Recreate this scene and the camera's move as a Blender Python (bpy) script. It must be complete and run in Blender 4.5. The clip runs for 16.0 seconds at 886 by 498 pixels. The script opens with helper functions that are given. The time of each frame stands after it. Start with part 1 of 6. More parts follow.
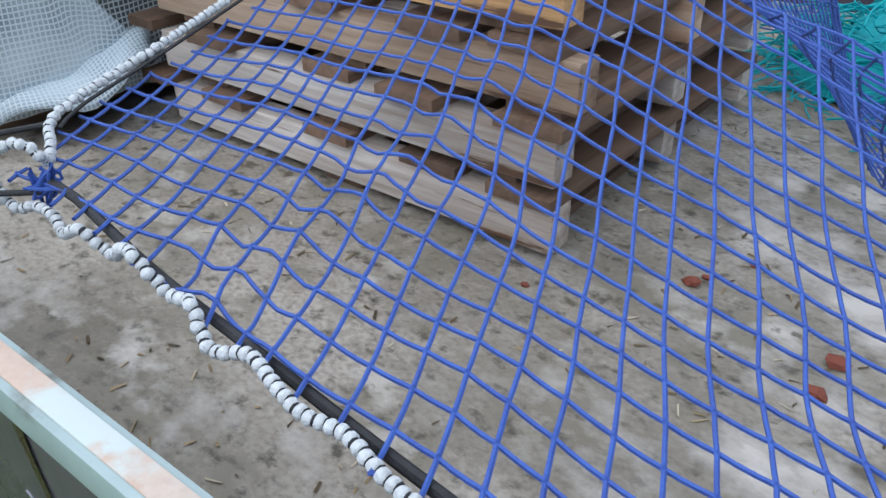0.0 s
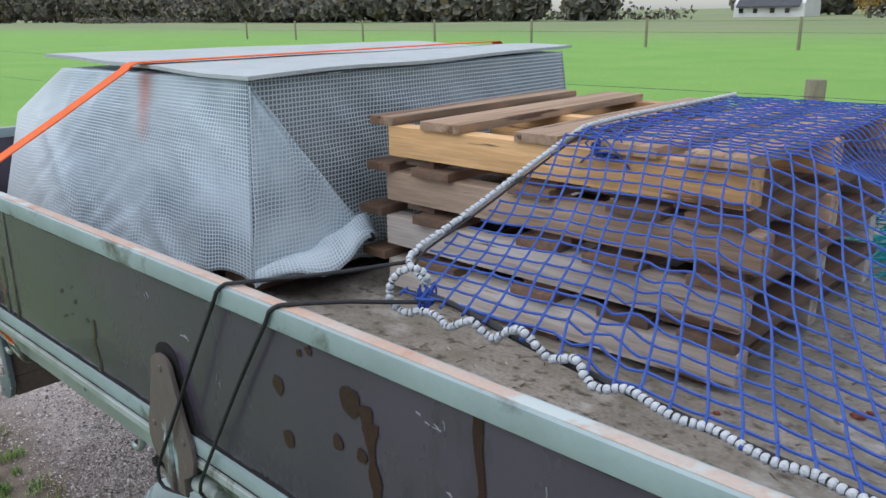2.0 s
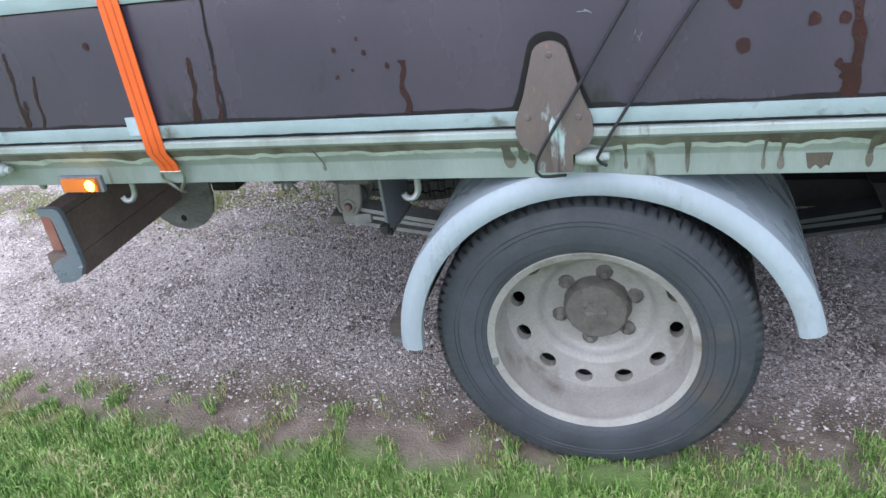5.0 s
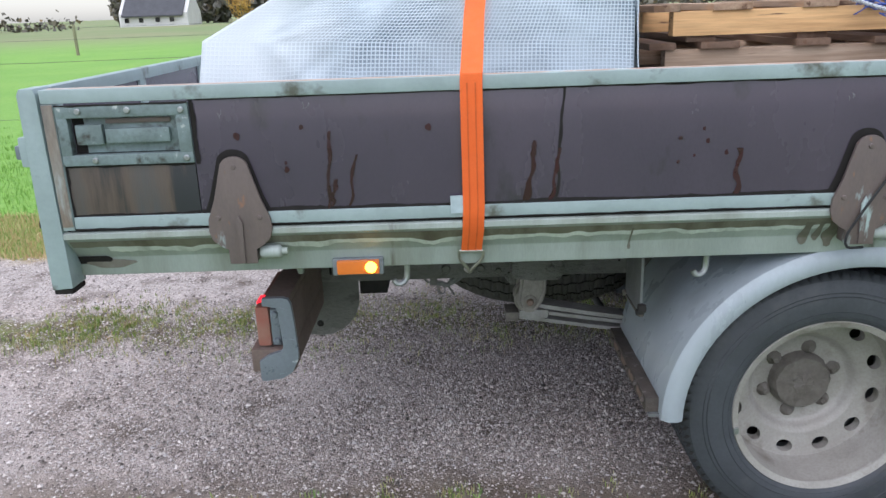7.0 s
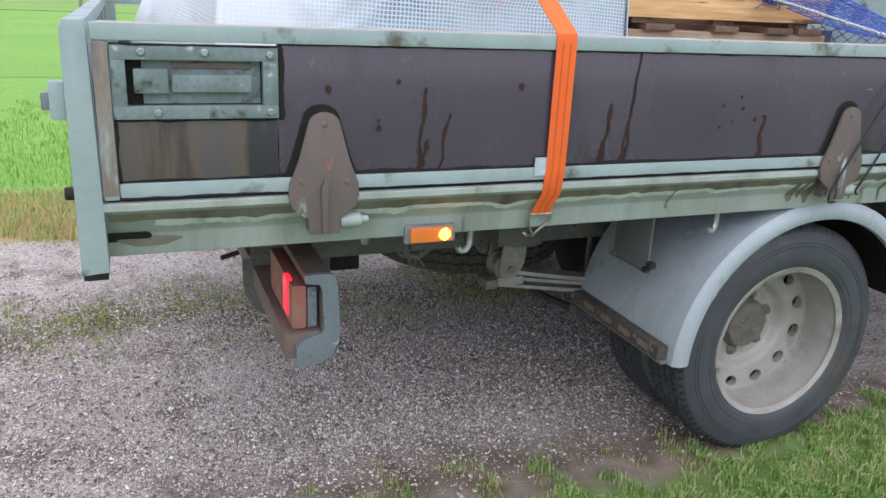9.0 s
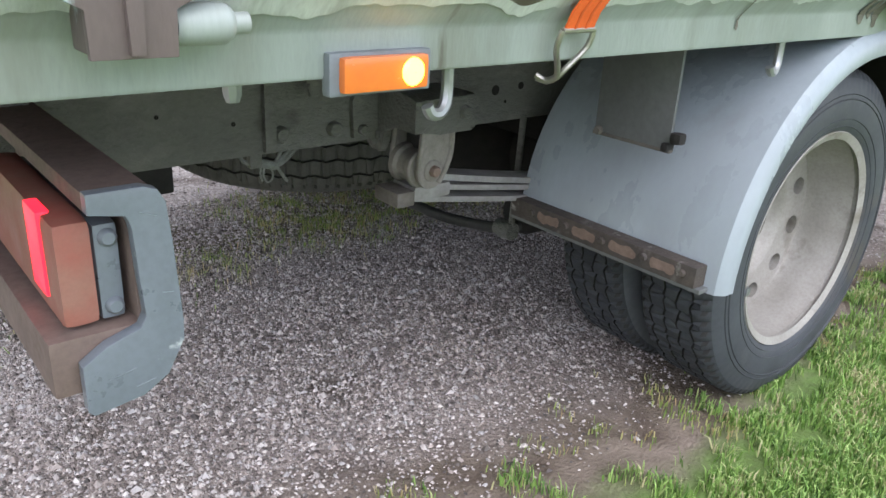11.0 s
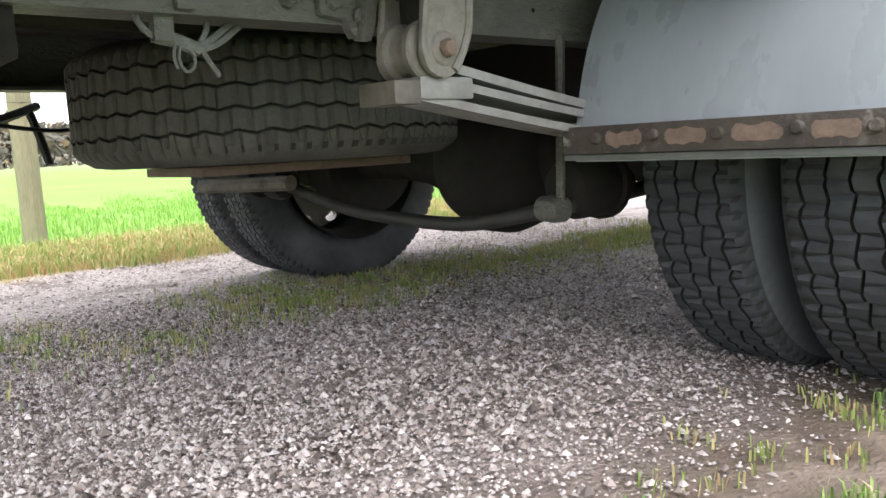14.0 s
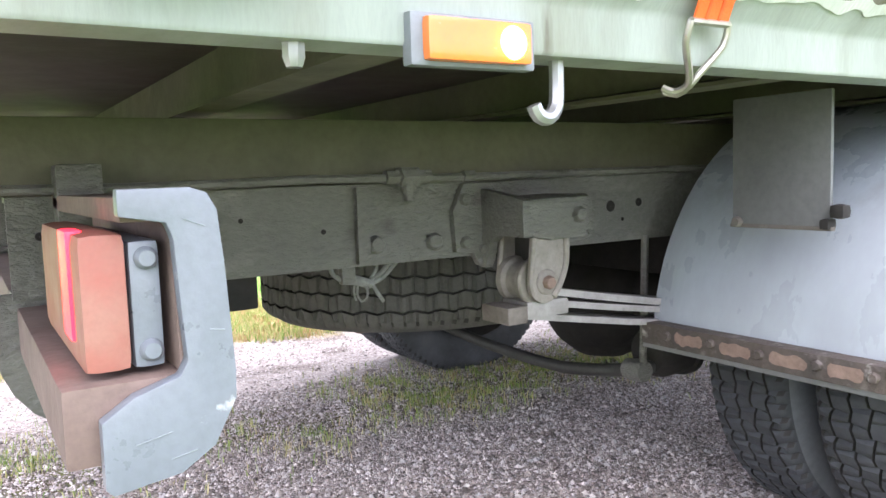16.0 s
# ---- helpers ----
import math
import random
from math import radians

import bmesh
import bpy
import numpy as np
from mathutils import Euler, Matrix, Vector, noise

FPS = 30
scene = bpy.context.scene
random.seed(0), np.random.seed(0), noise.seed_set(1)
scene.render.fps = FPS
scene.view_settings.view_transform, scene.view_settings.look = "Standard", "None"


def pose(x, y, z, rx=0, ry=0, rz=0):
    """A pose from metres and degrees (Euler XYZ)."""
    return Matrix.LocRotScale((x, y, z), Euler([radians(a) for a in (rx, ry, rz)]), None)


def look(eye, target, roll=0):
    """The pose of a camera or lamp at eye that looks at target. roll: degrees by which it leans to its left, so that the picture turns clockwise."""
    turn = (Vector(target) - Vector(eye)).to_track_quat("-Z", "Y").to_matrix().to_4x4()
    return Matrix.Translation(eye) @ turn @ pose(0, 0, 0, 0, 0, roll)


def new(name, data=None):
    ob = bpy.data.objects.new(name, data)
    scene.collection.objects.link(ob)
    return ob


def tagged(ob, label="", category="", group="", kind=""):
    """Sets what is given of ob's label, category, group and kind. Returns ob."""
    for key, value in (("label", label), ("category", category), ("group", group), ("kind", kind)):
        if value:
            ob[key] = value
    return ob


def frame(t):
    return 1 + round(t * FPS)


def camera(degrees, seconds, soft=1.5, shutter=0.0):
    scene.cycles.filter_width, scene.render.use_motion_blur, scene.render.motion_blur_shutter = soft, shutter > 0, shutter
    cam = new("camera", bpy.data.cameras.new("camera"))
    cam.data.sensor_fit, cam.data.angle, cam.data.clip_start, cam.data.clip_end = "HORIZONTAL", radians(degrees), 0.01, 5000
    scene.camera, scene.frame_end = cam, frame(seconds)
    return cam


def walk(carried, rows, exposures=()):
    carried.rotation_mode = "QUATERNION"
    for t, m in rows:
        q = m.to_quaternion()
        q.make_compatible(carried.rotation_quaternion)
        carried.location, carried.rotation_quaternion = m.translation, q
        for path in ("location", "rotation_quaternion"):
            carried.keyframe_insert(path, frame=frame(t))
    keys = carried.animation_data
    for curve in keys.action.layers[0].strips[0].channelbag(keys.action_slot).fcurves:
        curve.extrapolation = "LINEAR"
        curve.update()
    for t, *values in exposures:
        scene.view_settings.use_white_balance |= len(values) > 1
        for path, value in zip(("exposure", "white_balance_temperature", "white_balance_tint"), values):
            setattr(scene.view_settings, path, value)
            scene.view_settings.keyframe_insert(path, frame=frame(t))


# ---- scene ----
cam = camera(59.6, 16.0)
PATH = [
    (0, (1.182, -0.123, 1.722), (0.13, 1.202, 0.655), -0.8),
    (0.5, (1.155, -0.141, 1.726), (-0.037, 1.087, 0.692), -0.8),
    (1, (1.162, -0.188, 1.739), (-0.156, 1.008, 0.825), -1.4),
    (1.5, (1.182, -0.333, 1.779), (-0.183, 0.951, 1.078), -0.7),
    (2, (1.188, -0.582, 1.767), (-0.12, 0.813, 1.182), -1.0),
    (2.5, (1.112, -0.742, 1.724), (-0.087, 0.756, 1.158), -2.2),
    (3, (0.925, -0.888, 1.624), (-0.161, 0.65, 0.948), -4.9),
    (3.5, (0.775, -1.073, 1.551), (-0.057, 0.556, 0.742), -3.9),
    (4, (0.647, -1.268, 1.559), (0.016, 0.371, 0.602), -3.5),
    (4.5, (0.459, -1.43, 1.555), (-0.107, 0.215, 0.569), -5.8),
    (5, (0.198, -1.512, 1.572), (-0.372, 0.162, 0.637), -8.4),
    (5.2, (0.125, -1.572, 1.564), (-0.437, 0.124, 0.665), -8.6),
    (7.3, (-1.249, -1.896, 1.529), (-1.147, 0.02, 0.966), -2.0),
    (7.5, (-1.362, -1.902, 1.531), (-1.174, 0.011, 0.98), -2.3),
    (8, (-1.602, -1.91, 1.503), (-1.238, -0.025, 0.941), -1.8),
    (8.5, (-1.785, -1.791, 1.464), (-1.238, 0.048, 0.897), 0.3),
    (9, (-1.981, -1.667, 1.451), (-1.257, 0.09, 0.827), 2.8),
    (9.2, (-2.054, -1.615, 1.437), (-1.253, 0.092, 0.771), 3.3),
    (11.3, (-1.732, -0.516, 0.958), (-0.512, 0.888, 0.223), 2.9),
    (11.5, (-1.685, -0.444, 0.914), (-0.485, 1.006, 0.239), 2.2),
    (12, (-1.621, -0.259, 0.725), (-0.463, 1.302, 0.254), 0.9),
    (12.5, (-1.58, -0.199, 0.614), (-0.406, 1.385, 0.277), -0.0),
    (13, (-1.553, -0.205, 0.539), (-0.345, 1.357, 0.22), -0.7),
    (13.5, (-1.533, -0.23, 0.474), (-0.282, 1.297, 0.15), -1.8),
    (14, (-1.523, -0.252, 0.437), (-0.241, 1.259, 0.167), -3.0),
    (14.5, (-1.52, -0.274, 0.452), (-0.255, 1.271, 0.336), -3.9),
    (15, (-1.538, -0.304, 0.469), (-0.331, 1.291, 0.483), -4.0),
    (15.5, (-1.573, -0.363, 0.544), (-0.443, 1.286, 0.608), -2.6),
    (16, (-1.713, -0.534, 0.767), (-0.662, 1.158, 0.579), -1.9),
]
# time, stops, white point in kelvin, tint
EXPOSURE = [(0, 0.55, 5950, 8), (0.5, 0.55, 5900, 9), (1.5, 0.38, 6050, 11), (2, 0.20, 6050, 12), (2.5, 0.26, 5950, 14), (3, 0.62, 5900, 16), (4, 1.10, 5850, 16),
            (4.5, 1.38, 5780, 19), (5, 1.10, 5800, 16), (7.3, 0.62, 6150, 16), (9, 0.70, 6250, 16), (11.3, 1.40, 6300, 16), (11.5, 1.50, 6350, 16), (12, 2.08, 6850, 17),
            (12.5, 2.05, 6850, 16), (13, 2.00, 6850, 16), (13.5, 1.85, 6800, 16), (14, 1.80, 6750, 16), (14.5, 2.10, 6650, 16), (15, 2.40, 6550, 16), (15.5, 2.58, 6500, 20),
            (16, 2.38, 6400, 23)]
walk(cam, [(t, look(eye, target, roll)) for t, eye, target, roll in PATH], EXPOSURE)

# ---- world and light ----
world = bpy.data.worlds.new("sky")
scene.world = world
world.use_nodes = True
wn = world.node_tree
sky = wn.nodes.new("ShaderNodeTexSky")
sky.sky_type = "NISHITA"
sky.sun_disc = False
sky.sun_elevation, sky.sun_rotation = radians(52), radians(197)
sky.air_density, sky.dust_density, sky.ozone_density = 1.0, 0.8, 1.0
wn.nodes["Background"].inputs["Strength"].default_value = 0.12
veil = wn.nodes.new("ShaderNodeHueSaturation")      # thin even cloud
veil.inputs["Saturation"].default_value = 0.50
wn.links.new(sky.outputs["Color"], veil.inputs["Color"])
wn.links.new(veil.outputs[0], wn.nodes["Background"].inputs["Color"])
sun = new("sun", bpy.data.lights.new("sun", "SUN"))
sun.data.energy, sun.data.angle, sun.data.color = 2.3, radians(120), (1.0, 0.975, 0.965)
sun.matrix_world = look((-0.8, -1.4, 8), (0, 0, 0))


# ---- materials ----
def mat(name, c1, c2=None, scale=8.0, rough=0.6, metal=0.0, bump=0.15, bscale=60.0, fine=0.12, stain=None, sscale=3.0,
        swidth=(0.5, 0.62), stretch=(1, 1, 1), clear=0.0, rand=0.0):
    """Two-scale noise colour, optional stains of their own shape, and a fine bump."""
    m = bpy.data.materials.new(name)
    m.use_nodes = True
    nt = m.node_tree
    nd, ln = nt.nodes, nt.links
    b = nd["Principled BSDF"]
    c2 = c2 or tuple(v * 0.75 for v in c1)
    tc = nd.new("ShaderNodeTexCoord")
    mp = nd.new("ShaderNodeMapping")
    mp.inputs["Scale"].default_value = stretch
    ln.new(tc.outputs["Object"], mp.inputs["Vector"])

    def noise_node(s, detail=5.0):
        n = nd.new("ShaderNodeTexNoise")
        n.inputs["Scale"].default_value, n.inputs["Detail"].default_value, n.inputs["Roughness"].default_value = s, detail, 0.6
        ln.new(mp.outputs[0], n.inputs["Vector"])
        return n.outputs["Fac"]

    def ramp(fac, lo, hi):
        r = nd.new("ShaderNodeMapRange")
        r.inputs["From Min"].default_value, r.inputs["From Max"].default_value = lo, hi
        ln.new(fac, r.inputs["Value"])
        return r.outputs[0]

    def mix(fac, a, c):
        x = nd.new("ShaderNodeMix")
        x.data_type = "RGBA"
        for sock, v in ((x.inputs[0], fac), (x.inputs[6], a), (x.inputs[7], c)):
            if isinstance(v, bpy.types.NodeSocket):
                ln.new(v, sock)
            elif isinstance(v, tuple):
                sock.default_value = (*v, 1)
            else:
                sock.default_value = v
        return x.outputs[2]

    col = mix(ramp(noise_node(scale), 0.32, 0.68), c1, c2)
    grain = noise_node(bscale, 4.0)
    dark = tuple(v * 0.55 for v in c2)
    g2 = nd.new("ShaderNodeMath")
    g2.operation = "MULTIPLY"
    g2.inputs[1].default_value = fine * 2.2
    ln.new(ramp(grain, 0.4, 0.75), g2.inputs[0])
    col = mix(g2.outputs[0], col, dark)
    for sc, ss, sw, *along in ([(stain, sscale, swidth)] if stain and not isinstance(stain[0], tuple) else (stain or [])):
        fac = noise_node(ss, 6.0)
        if along:                       # more of it towards one end: (x from, x to, added)
            sp = nd.new("ShaderNodeSeparateXYZ")
            ln.new(tc.outputs["Object"], sp.inputs[0])
            more = ramp(sp.outputs[0], along[0][0], along[0][1])
            more.node.inputs["To Max"].default_value = along[0][2]
            ad = nd.new("ShaderNodeMath")
            ln.new(fac, ad.inputs[0])
            ln.new(more, ad.inputs[1])
            fac = ad.outputs[0]
        col = mix(ramp(fac, *sw), col, sc)
    if rand:
        oi = nd.new("ShaderNodeObjectInfo")
        hv = nd.new("ShaderNodeHueSaturation")
        ln.new(ramp(oi.outputs["Random"], 0, 1), hv.inputs["Value"])
        rr = hv.inputs["Value"].links[0].from_node
        rr.inputs["To Min"].default_value, rr.inputs["To Max"].default_value = 1 - rand, 1 + rand
        ln.new(col, hv.inputs["Color"])
        col = hv.outputs[0]
    ln.new(col, b.inputs["Base Color"])
    rv = ramp(noise_node(scale * 2.3), 0.2, 0.8)
    rn = rv.node
    rn.inputs["To Min"].default_value, rn.inputs["To Max"].default_value = max(0.03, rough - 0.12), min(1, rough + 0.12)
    ln.new(rv, b.inputs["Roughness"])
    b.inputs["Metallic"].default_value = metal
    b.inputs["Coat Weight"].default_value = clear
    if bump:
        bp = nd.new("ShaderNodeBump")
        bp.inputs["Strength"].default_value, bp.inputs["Distance"].default_value = bump, 0.01
        ln.new(grain, bp.inputs["Height"])
        ln.new(bp.outputs[0], b.inputs["Normal"])
    return m


def island_mat(name, stops, rough=0.8, spread=0.0):
    """Colour by random per loose piece, for gravel, blades and leaves."""
    m = bpy.data.materials.new(name)
    m.use_nodes = True
    nd, ln = m.node_tree.nodes, m.node_tree.links
    geo = nd.new("ShaderNodeNewGeometry")
    r = nd.new("ShaderNodeValToRGB")
    r.color_ramp.elements[0].color, r.color_ramp.elements[0].position = (*stops[0][1], 1), stops[0][0]
    r.color_ramp.elements[1].color, r.color_ramp.elements[1].position = (*stops[-1][1], 1), stops[-1][0]
    for p, c in stops[1:-1]:
        e = r.color_ramp.elements.new(p)
        e.color = (*c, 1)
    fac = geo.outputs["Random Per Island"]
    if spread:                          # patches of one tone, about a hand wide
        n = nd.new("ShaderNodeTexNoise")
        n.inputs["Scale"].default_value, n.inputs["Detail"].default_value = 7.0, 3.0
        ln.new(geo.outputs["Position"], n.inputs["Vector"])
        off = nd.new("ShaderNodeMath")
        off.operation, off.inputs[1].default_value, off.inputs[2].default_value = "MULTIPLY_ADD", spread, -0.5 * spread
        ln.new(n.outputs["Fac"], off.inputs[0])
        add = nd.new("ShaderNodeMath")
        add.use_clamp = True
        ln.new(fac, add.inputs[0])
        ln.new(off.outputs[0], add.inputs[1])
        fac = add.outputs[0]
    ln.new(fac, r.inputs["Fac"])
    ln.new(r.outputs[0], nd["Principled BSDF"].inputs["Base Color"])
    nd["Principled BSDF"].inputs["Roughness"].default_value = rough
    return m


def glow(name, c, strength):
    m = bpy.data.materials.new(name)
    m.use_nodes = True
    b = m.node_tree.nodes["Principled BSDF"]
    b.inputs["Base Color"].default_value = (*c, 1)
    b.inputs["Emission Color"].default_value = (*c, 1)
    b.inputs["Emission Strength"].default_value = strength
    b.inputs["Roughness"].default_value = 0.3
    return m


M_PAINT = mat("grey_green_paint", (0.325, 0.41, 0.415), (0.26, 0.33, 0.33), 6, 0.42, 0, 0.06, 90, 0.06, [((0.10, 0.105, 0.085), 5.0, (0.60, 0.68))])
M_LATCH = mat("grimy_latch_paint", (0.20, 0.265, 0.27), (0.14, 0.185, 0.185), 12, 0.45, 0.05, 0.1, 80, 0.2, [((0.05, 0.05, 0.045), 18.0, (0.56, 0.68)), ((0.40, 0.44, 0.43), 30.0, (0.64, 0.70))])
M_RAIL = mat("weathered_rail_paint", (0.40, 0.455, 0.43), (0.31, 0.36, 0.335), 3, 0.45, 0, 0.06, 90, 0.10,
             [((0.22, 0.235, 0.195), 2.4, (0.50, 0.74)), ((0.085, 0.070, 0.048), 2.0, (0.60, 0.655), (0.35, 0.78, 0.15)), ((0.115, 0.105, 0.075), 4.0, (0.66, 0.70), (-0.5, 0.5, 0.03))], stretch=(2.6, 1, 0.55))
M_CAP = mat("rail_top_worn_to_rust", (0.50, 0.44, 0.38), (0.50, 0.33, 0.24), 9, 0.6, 0, 0.1, 120, 0.1, [((0.40, 0.20, 0.12), 11.0, (0.58, 0.70)), ((0.48, 0.54, 0.52), 7.0, (0.56, 0.62))])
M_PLY = mat("dark_phenolic_plywood", (0.080, 0.064, 0.092), (0.056, 0.047, 0.070), 2.2, 0.24, 0, 0.03, 160, 0.06,
            [((0.036, 0.034, 0.040), 9.0, (0.60, 0.75))], stretch=(1, 1, 0.5), clear=0.3)
M_PLYWORN = mat("weathered_plywood", (0.075, 0.078, 0.082), (0.135, 0.085, 0.055), 5, 0.4, 0, 0.06, 120, 0.1, [((0.030, 0.032, 0.038), 5.0, (0.50, 0.60))], stretch=(2.2, 1, 0.25))
M_HINGE = mat("primer_grey_steel", (0.16, 0.125, 0.115), (0.13, 0.105, 0.10), 14, 0.5, 0.15, 0.06, 120, 0.1, [((0.40, 0.50, 0.50), 11.0, (0.61, 0.68)), ((0.24, 0.13, 0.085), 30.0, (0.64, 0.70))], stretch=(1.6, 1, 0.6))
# real dirt lines and runs; also dark painted into gaps, holes, latch well
M_SEAM = mat("grime_and_gap_black", (0.012, 0.010, 0.009), None, 9, 0.9)
M_GALV = mat("galvanised_steel", (0.42, 0.44, 0.44), (0.33, 0.35, 0.36), 20, 0.4, 0.75, 0.05)
# last stain greys the rear: dirt film plus shading put into the colour
M_FENDER = mat("pale_grey_mudguard_plastic", (0.40, 0.46, 0.50), (0.33, 0.385, 0.42), 4, 0.30, 0, 0.05, 80, 0.08, [((0.22, 0.225, 0.21), 6.0, (0.6, 0.78)), ((0.28, 0.31, 0.335), 2.6, (0.48, 0.80), (-0.2, -0.5, 0.20))], stretch=(1, 1, 0.45))
M_TYRE = mat("tyre_rubber", (0.042, 0.048, 0.055), (0.026, 0.029, 0.034), 10, 0.7, 0, 0.12, 150, 0.15, [((0.105, 0.115, 0.125), 4.0, (0.48, 0.80))])
M_SIDEWALL = mat("smooth_blue_grey_sidewall", (0.064, 0.072, 0.083), (0.046, 0.051, 0.059), 6, 0.58, 0, 0.05, 120, 0.15, [((0.10, 0.10, 0.10), 5.0, (0.56, 0.80)), ((0.085, 0.07, 0.055), 2.5, (0.58, 0.75))])
# sidewall copy, dusty and brightened in colour against the shade between the duals
M_INNERWALL = mat("dusty_brightened_sidewall", (0.12, 0.132, 0.14), (0.095, 0.105, 0.112), 6, 0.65, 0, 0.05, 120, 0.12)
M_SPARE = mat("old_tyre_rubber", (0.088, 0.090, 0.080), (0.064, 0.066, 0.058), 10, 0.85, 0, 0.12, 150, 0.2, [((0.11, 0.107, 0.092), 6.0, (0.5, 0.75))])
# darker rubber standing for the occlusion inside tread grooves, milder on the spare
M_GROOVE = mat("shaded_tread_groove", (0.026, 0.026, 0.024), None, 20, 0.9)
M_OLDGROOVE = mat("soft_shaded_groove", (0.034, 0.035, 0.031), None, 20, 0.9)
M_RIM = mat("dusty_silver_rim", (0.40, 0.385, 0.355), (0.31, 0.295, 0.265), 9, 0.5, 0.15, 0.08, 120, 0.15, [((0.17, 0.15, 0.12), 8.0, (0.56, 0.72))])
M_HUB = mat("dirty_hub_cast", (0.13, 0.118, 0.10), (0.19, 0.175, 0.155), 22, 0.7, 0.1, 0.3, 90, 0.25, [((0.08, 0.07, 0.06), 16.0, (0.55, 0.7))])
M_CHASSIS = mat("dusty_chassis_paint", (0.165, 0.17, 0.150), (0.115, 0.118, 0.103), 3, 0.45, 0, 0.9, 62, 0.16, [((0.23, 0.23, 0.205), 7.0, (0.56, 0.78)), ((0.055, 0.053, 0.045), 9.0, (0.58, 0.74))], stretch=(0.8, 1, 1.7))
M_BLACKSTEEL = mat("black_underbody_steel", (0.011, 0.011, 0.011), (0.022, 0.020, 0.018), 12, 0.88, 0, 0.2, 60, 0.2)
M_SUBFLOOR = mat("underfloor_board", (0.085, 0.065, 0.055), (0.065, 0.055, 0.048), 5, 0.75, 0, 0.1, 60, 0.15)
M_XMEMBER = mat("olive_cross_member", (0.125, 0.125, 0.075), (0.085, 0.088, 0.055), 7, 0.6, 0, 0.1, 60, 0.15)
# stain from x 0.05 forward paints in the shade on the front leaves
M_SPRING = mat("worn_spring_shaded_front", (0.36, 0.36, 0.35), (0.25, 0.245, 0.23), 14, 0.55, 0.3, 0.15, 80, 0.15, [((0.05, 0.054, 0.06), 5.0, (0.60, 0.70), (0.05, 0.35, 0.5))])
M_RUSTBAR = mat("rusty_clamp_strip", (0.058, 0.052, 0.048), (0.095, 0.078, 0.066), 13, 0.75, 0.1, 0.5, 70, 0.3, [((0.20, 0.185, 0.17), 12.0, (0.56, 0.70)), ((0.30, 0.29, 0.27), 20.0, (0.62, 0.70))])
M_RUSTPATCH = mat("bare_rust_between_bolts", (0.25, 0.18, 0.145), (0.18, 0.125, 0.10), 25, 0.8, 0, 0.3, 120, 0.2, [((0.13, 0.10, 0.08), 18.0, (0.58, 0.70))])
M_BEAM = mat("dusty_underrun_beam", (0.20, 0.148, 0.125), (0.145, 0.105, 0.088), 7, 0.75, 0, 0.15, 70, 0.2)
M_UNDER = mat("blue_grey_bracket_paint", (0.185, 0.215, 0.245), (0.155, 0.18, 0.205), 9, 0.33, 0.05, 0.06, 110, 0.1, [((0.40, 0.27, 0.20), 9.0, (0.66, 0.75)), ((0.52, 0.56, 0.57), 24.0, (0.70, 0.78))])
M_BRKT = mat("dusty_grey_plate", (0.17, 0.18, 0.18), (0.13, 0.138, 0.138), 8, 0.5, 0.1, 0.1, 70, 0.15)
M_LAMPRED = mat("dusty_red_lamp_lens", (0.30, 0.085, 0.062), (0.30, 0.15, 0.115), 10, 0.55, 0, 0.02, 200, 0.10)
M_LAMPHOUSE = mat("lamp_housing_grey", (0.20, 0.23, 0.25), None, 12, 0.5)
M_AMBER = mat("amber_lens", (0.75, 0.20, 0.03), (0.68, 0.17, 0.03), 30, 0.2, 0, 0.02, 300, 0.02, clear=0.6)
M_LED = glow("amber_lit_lamp", (1.0, 0.42, 0.02), 11.0)
M_REDLED = glow("red_lit_lamp", (1.0, 0.015, 0.03), 1.3)
M_BLACKPLASTIC = mat("black_plastic", (0.018, 0.018, 0.02), None, 12, 0.5)
M_STRAP = mat("orange_webbing", (0.85, 0.15, 0.02), (0.78, 0.13, 0.02), 14, 0.75, 0, 0.3, 400, 0.1)
M_STRAPPALE = mat("orange_webbing_line", (0.72, 0.12, 0.02), None, 14, 0.75)
M_STEELWIRE = mat("bright_wire_hook", (0.45, 0.44, 0.40), None, 14, 0.35, 0.8)
M_CORD = mat("black_shock_cord", (0.014, 0.015, 0.017), (0.024, 0.025, 0.028), 60, 0.7, 0, 0.3, 300)
M_ROPEW = mat("white_braided_rope", (0.62, 0.66, 0.68), (0.50, 0.53, 0.54), 60, 0.8, 0, 0.4, 300, 0.15)
M_OLDROPE = mat("old_grey_rope", (0.24, 0.255, 0.235), (0.15, 0.16, 0.145), 60, 0.85, 0, 0.5, 300, 0.25)
M_ROPEB = mat("black_rope_fleck", (0.02, 0.02, 0.025), None, 60, 0.8)
M_NET = mat("blue_net_twine", (0.046, 0.115, 0.44), (0.036, 0.078, 0.33), 40, 0.6, 0, 0.4, 500, 0.12)
M_TEAL = mat("teal_net_twine", (0.0, 0.40, 0.43), (0.0, 0.27, 0.32), 30, 0.6, 0, 0.3, 400, 0.1)
M_BED = mat("worn_bed_floor", (0.42, 0.38, 0.325), (0.29, 0.26, 0.21), 4, 0.5, 0, 0.22, 110, 0.40,
            [((0.125, 0.108, 0.075), 3.0, (0.47, 0.66)), ((0.20, 0.18, 0.135), 11.0, (0.52, 0.66), (0.2, 1.0, 0.05)), ((0.56, 0.53, 0.48), 7.0, (0.58, 0.74)), ((0.075, 0.066, 0.048), 38.0, (0.55, 0.68)), ((0.10, 0.085, 0.06), 22.0, (0.62, 0.72)),
             ((0.53, 0.50, 0.455), 6.0, (0.56, 0.72), (0.75, 1.3, 0.12))], stretch=(0.8, 1.05, 1))
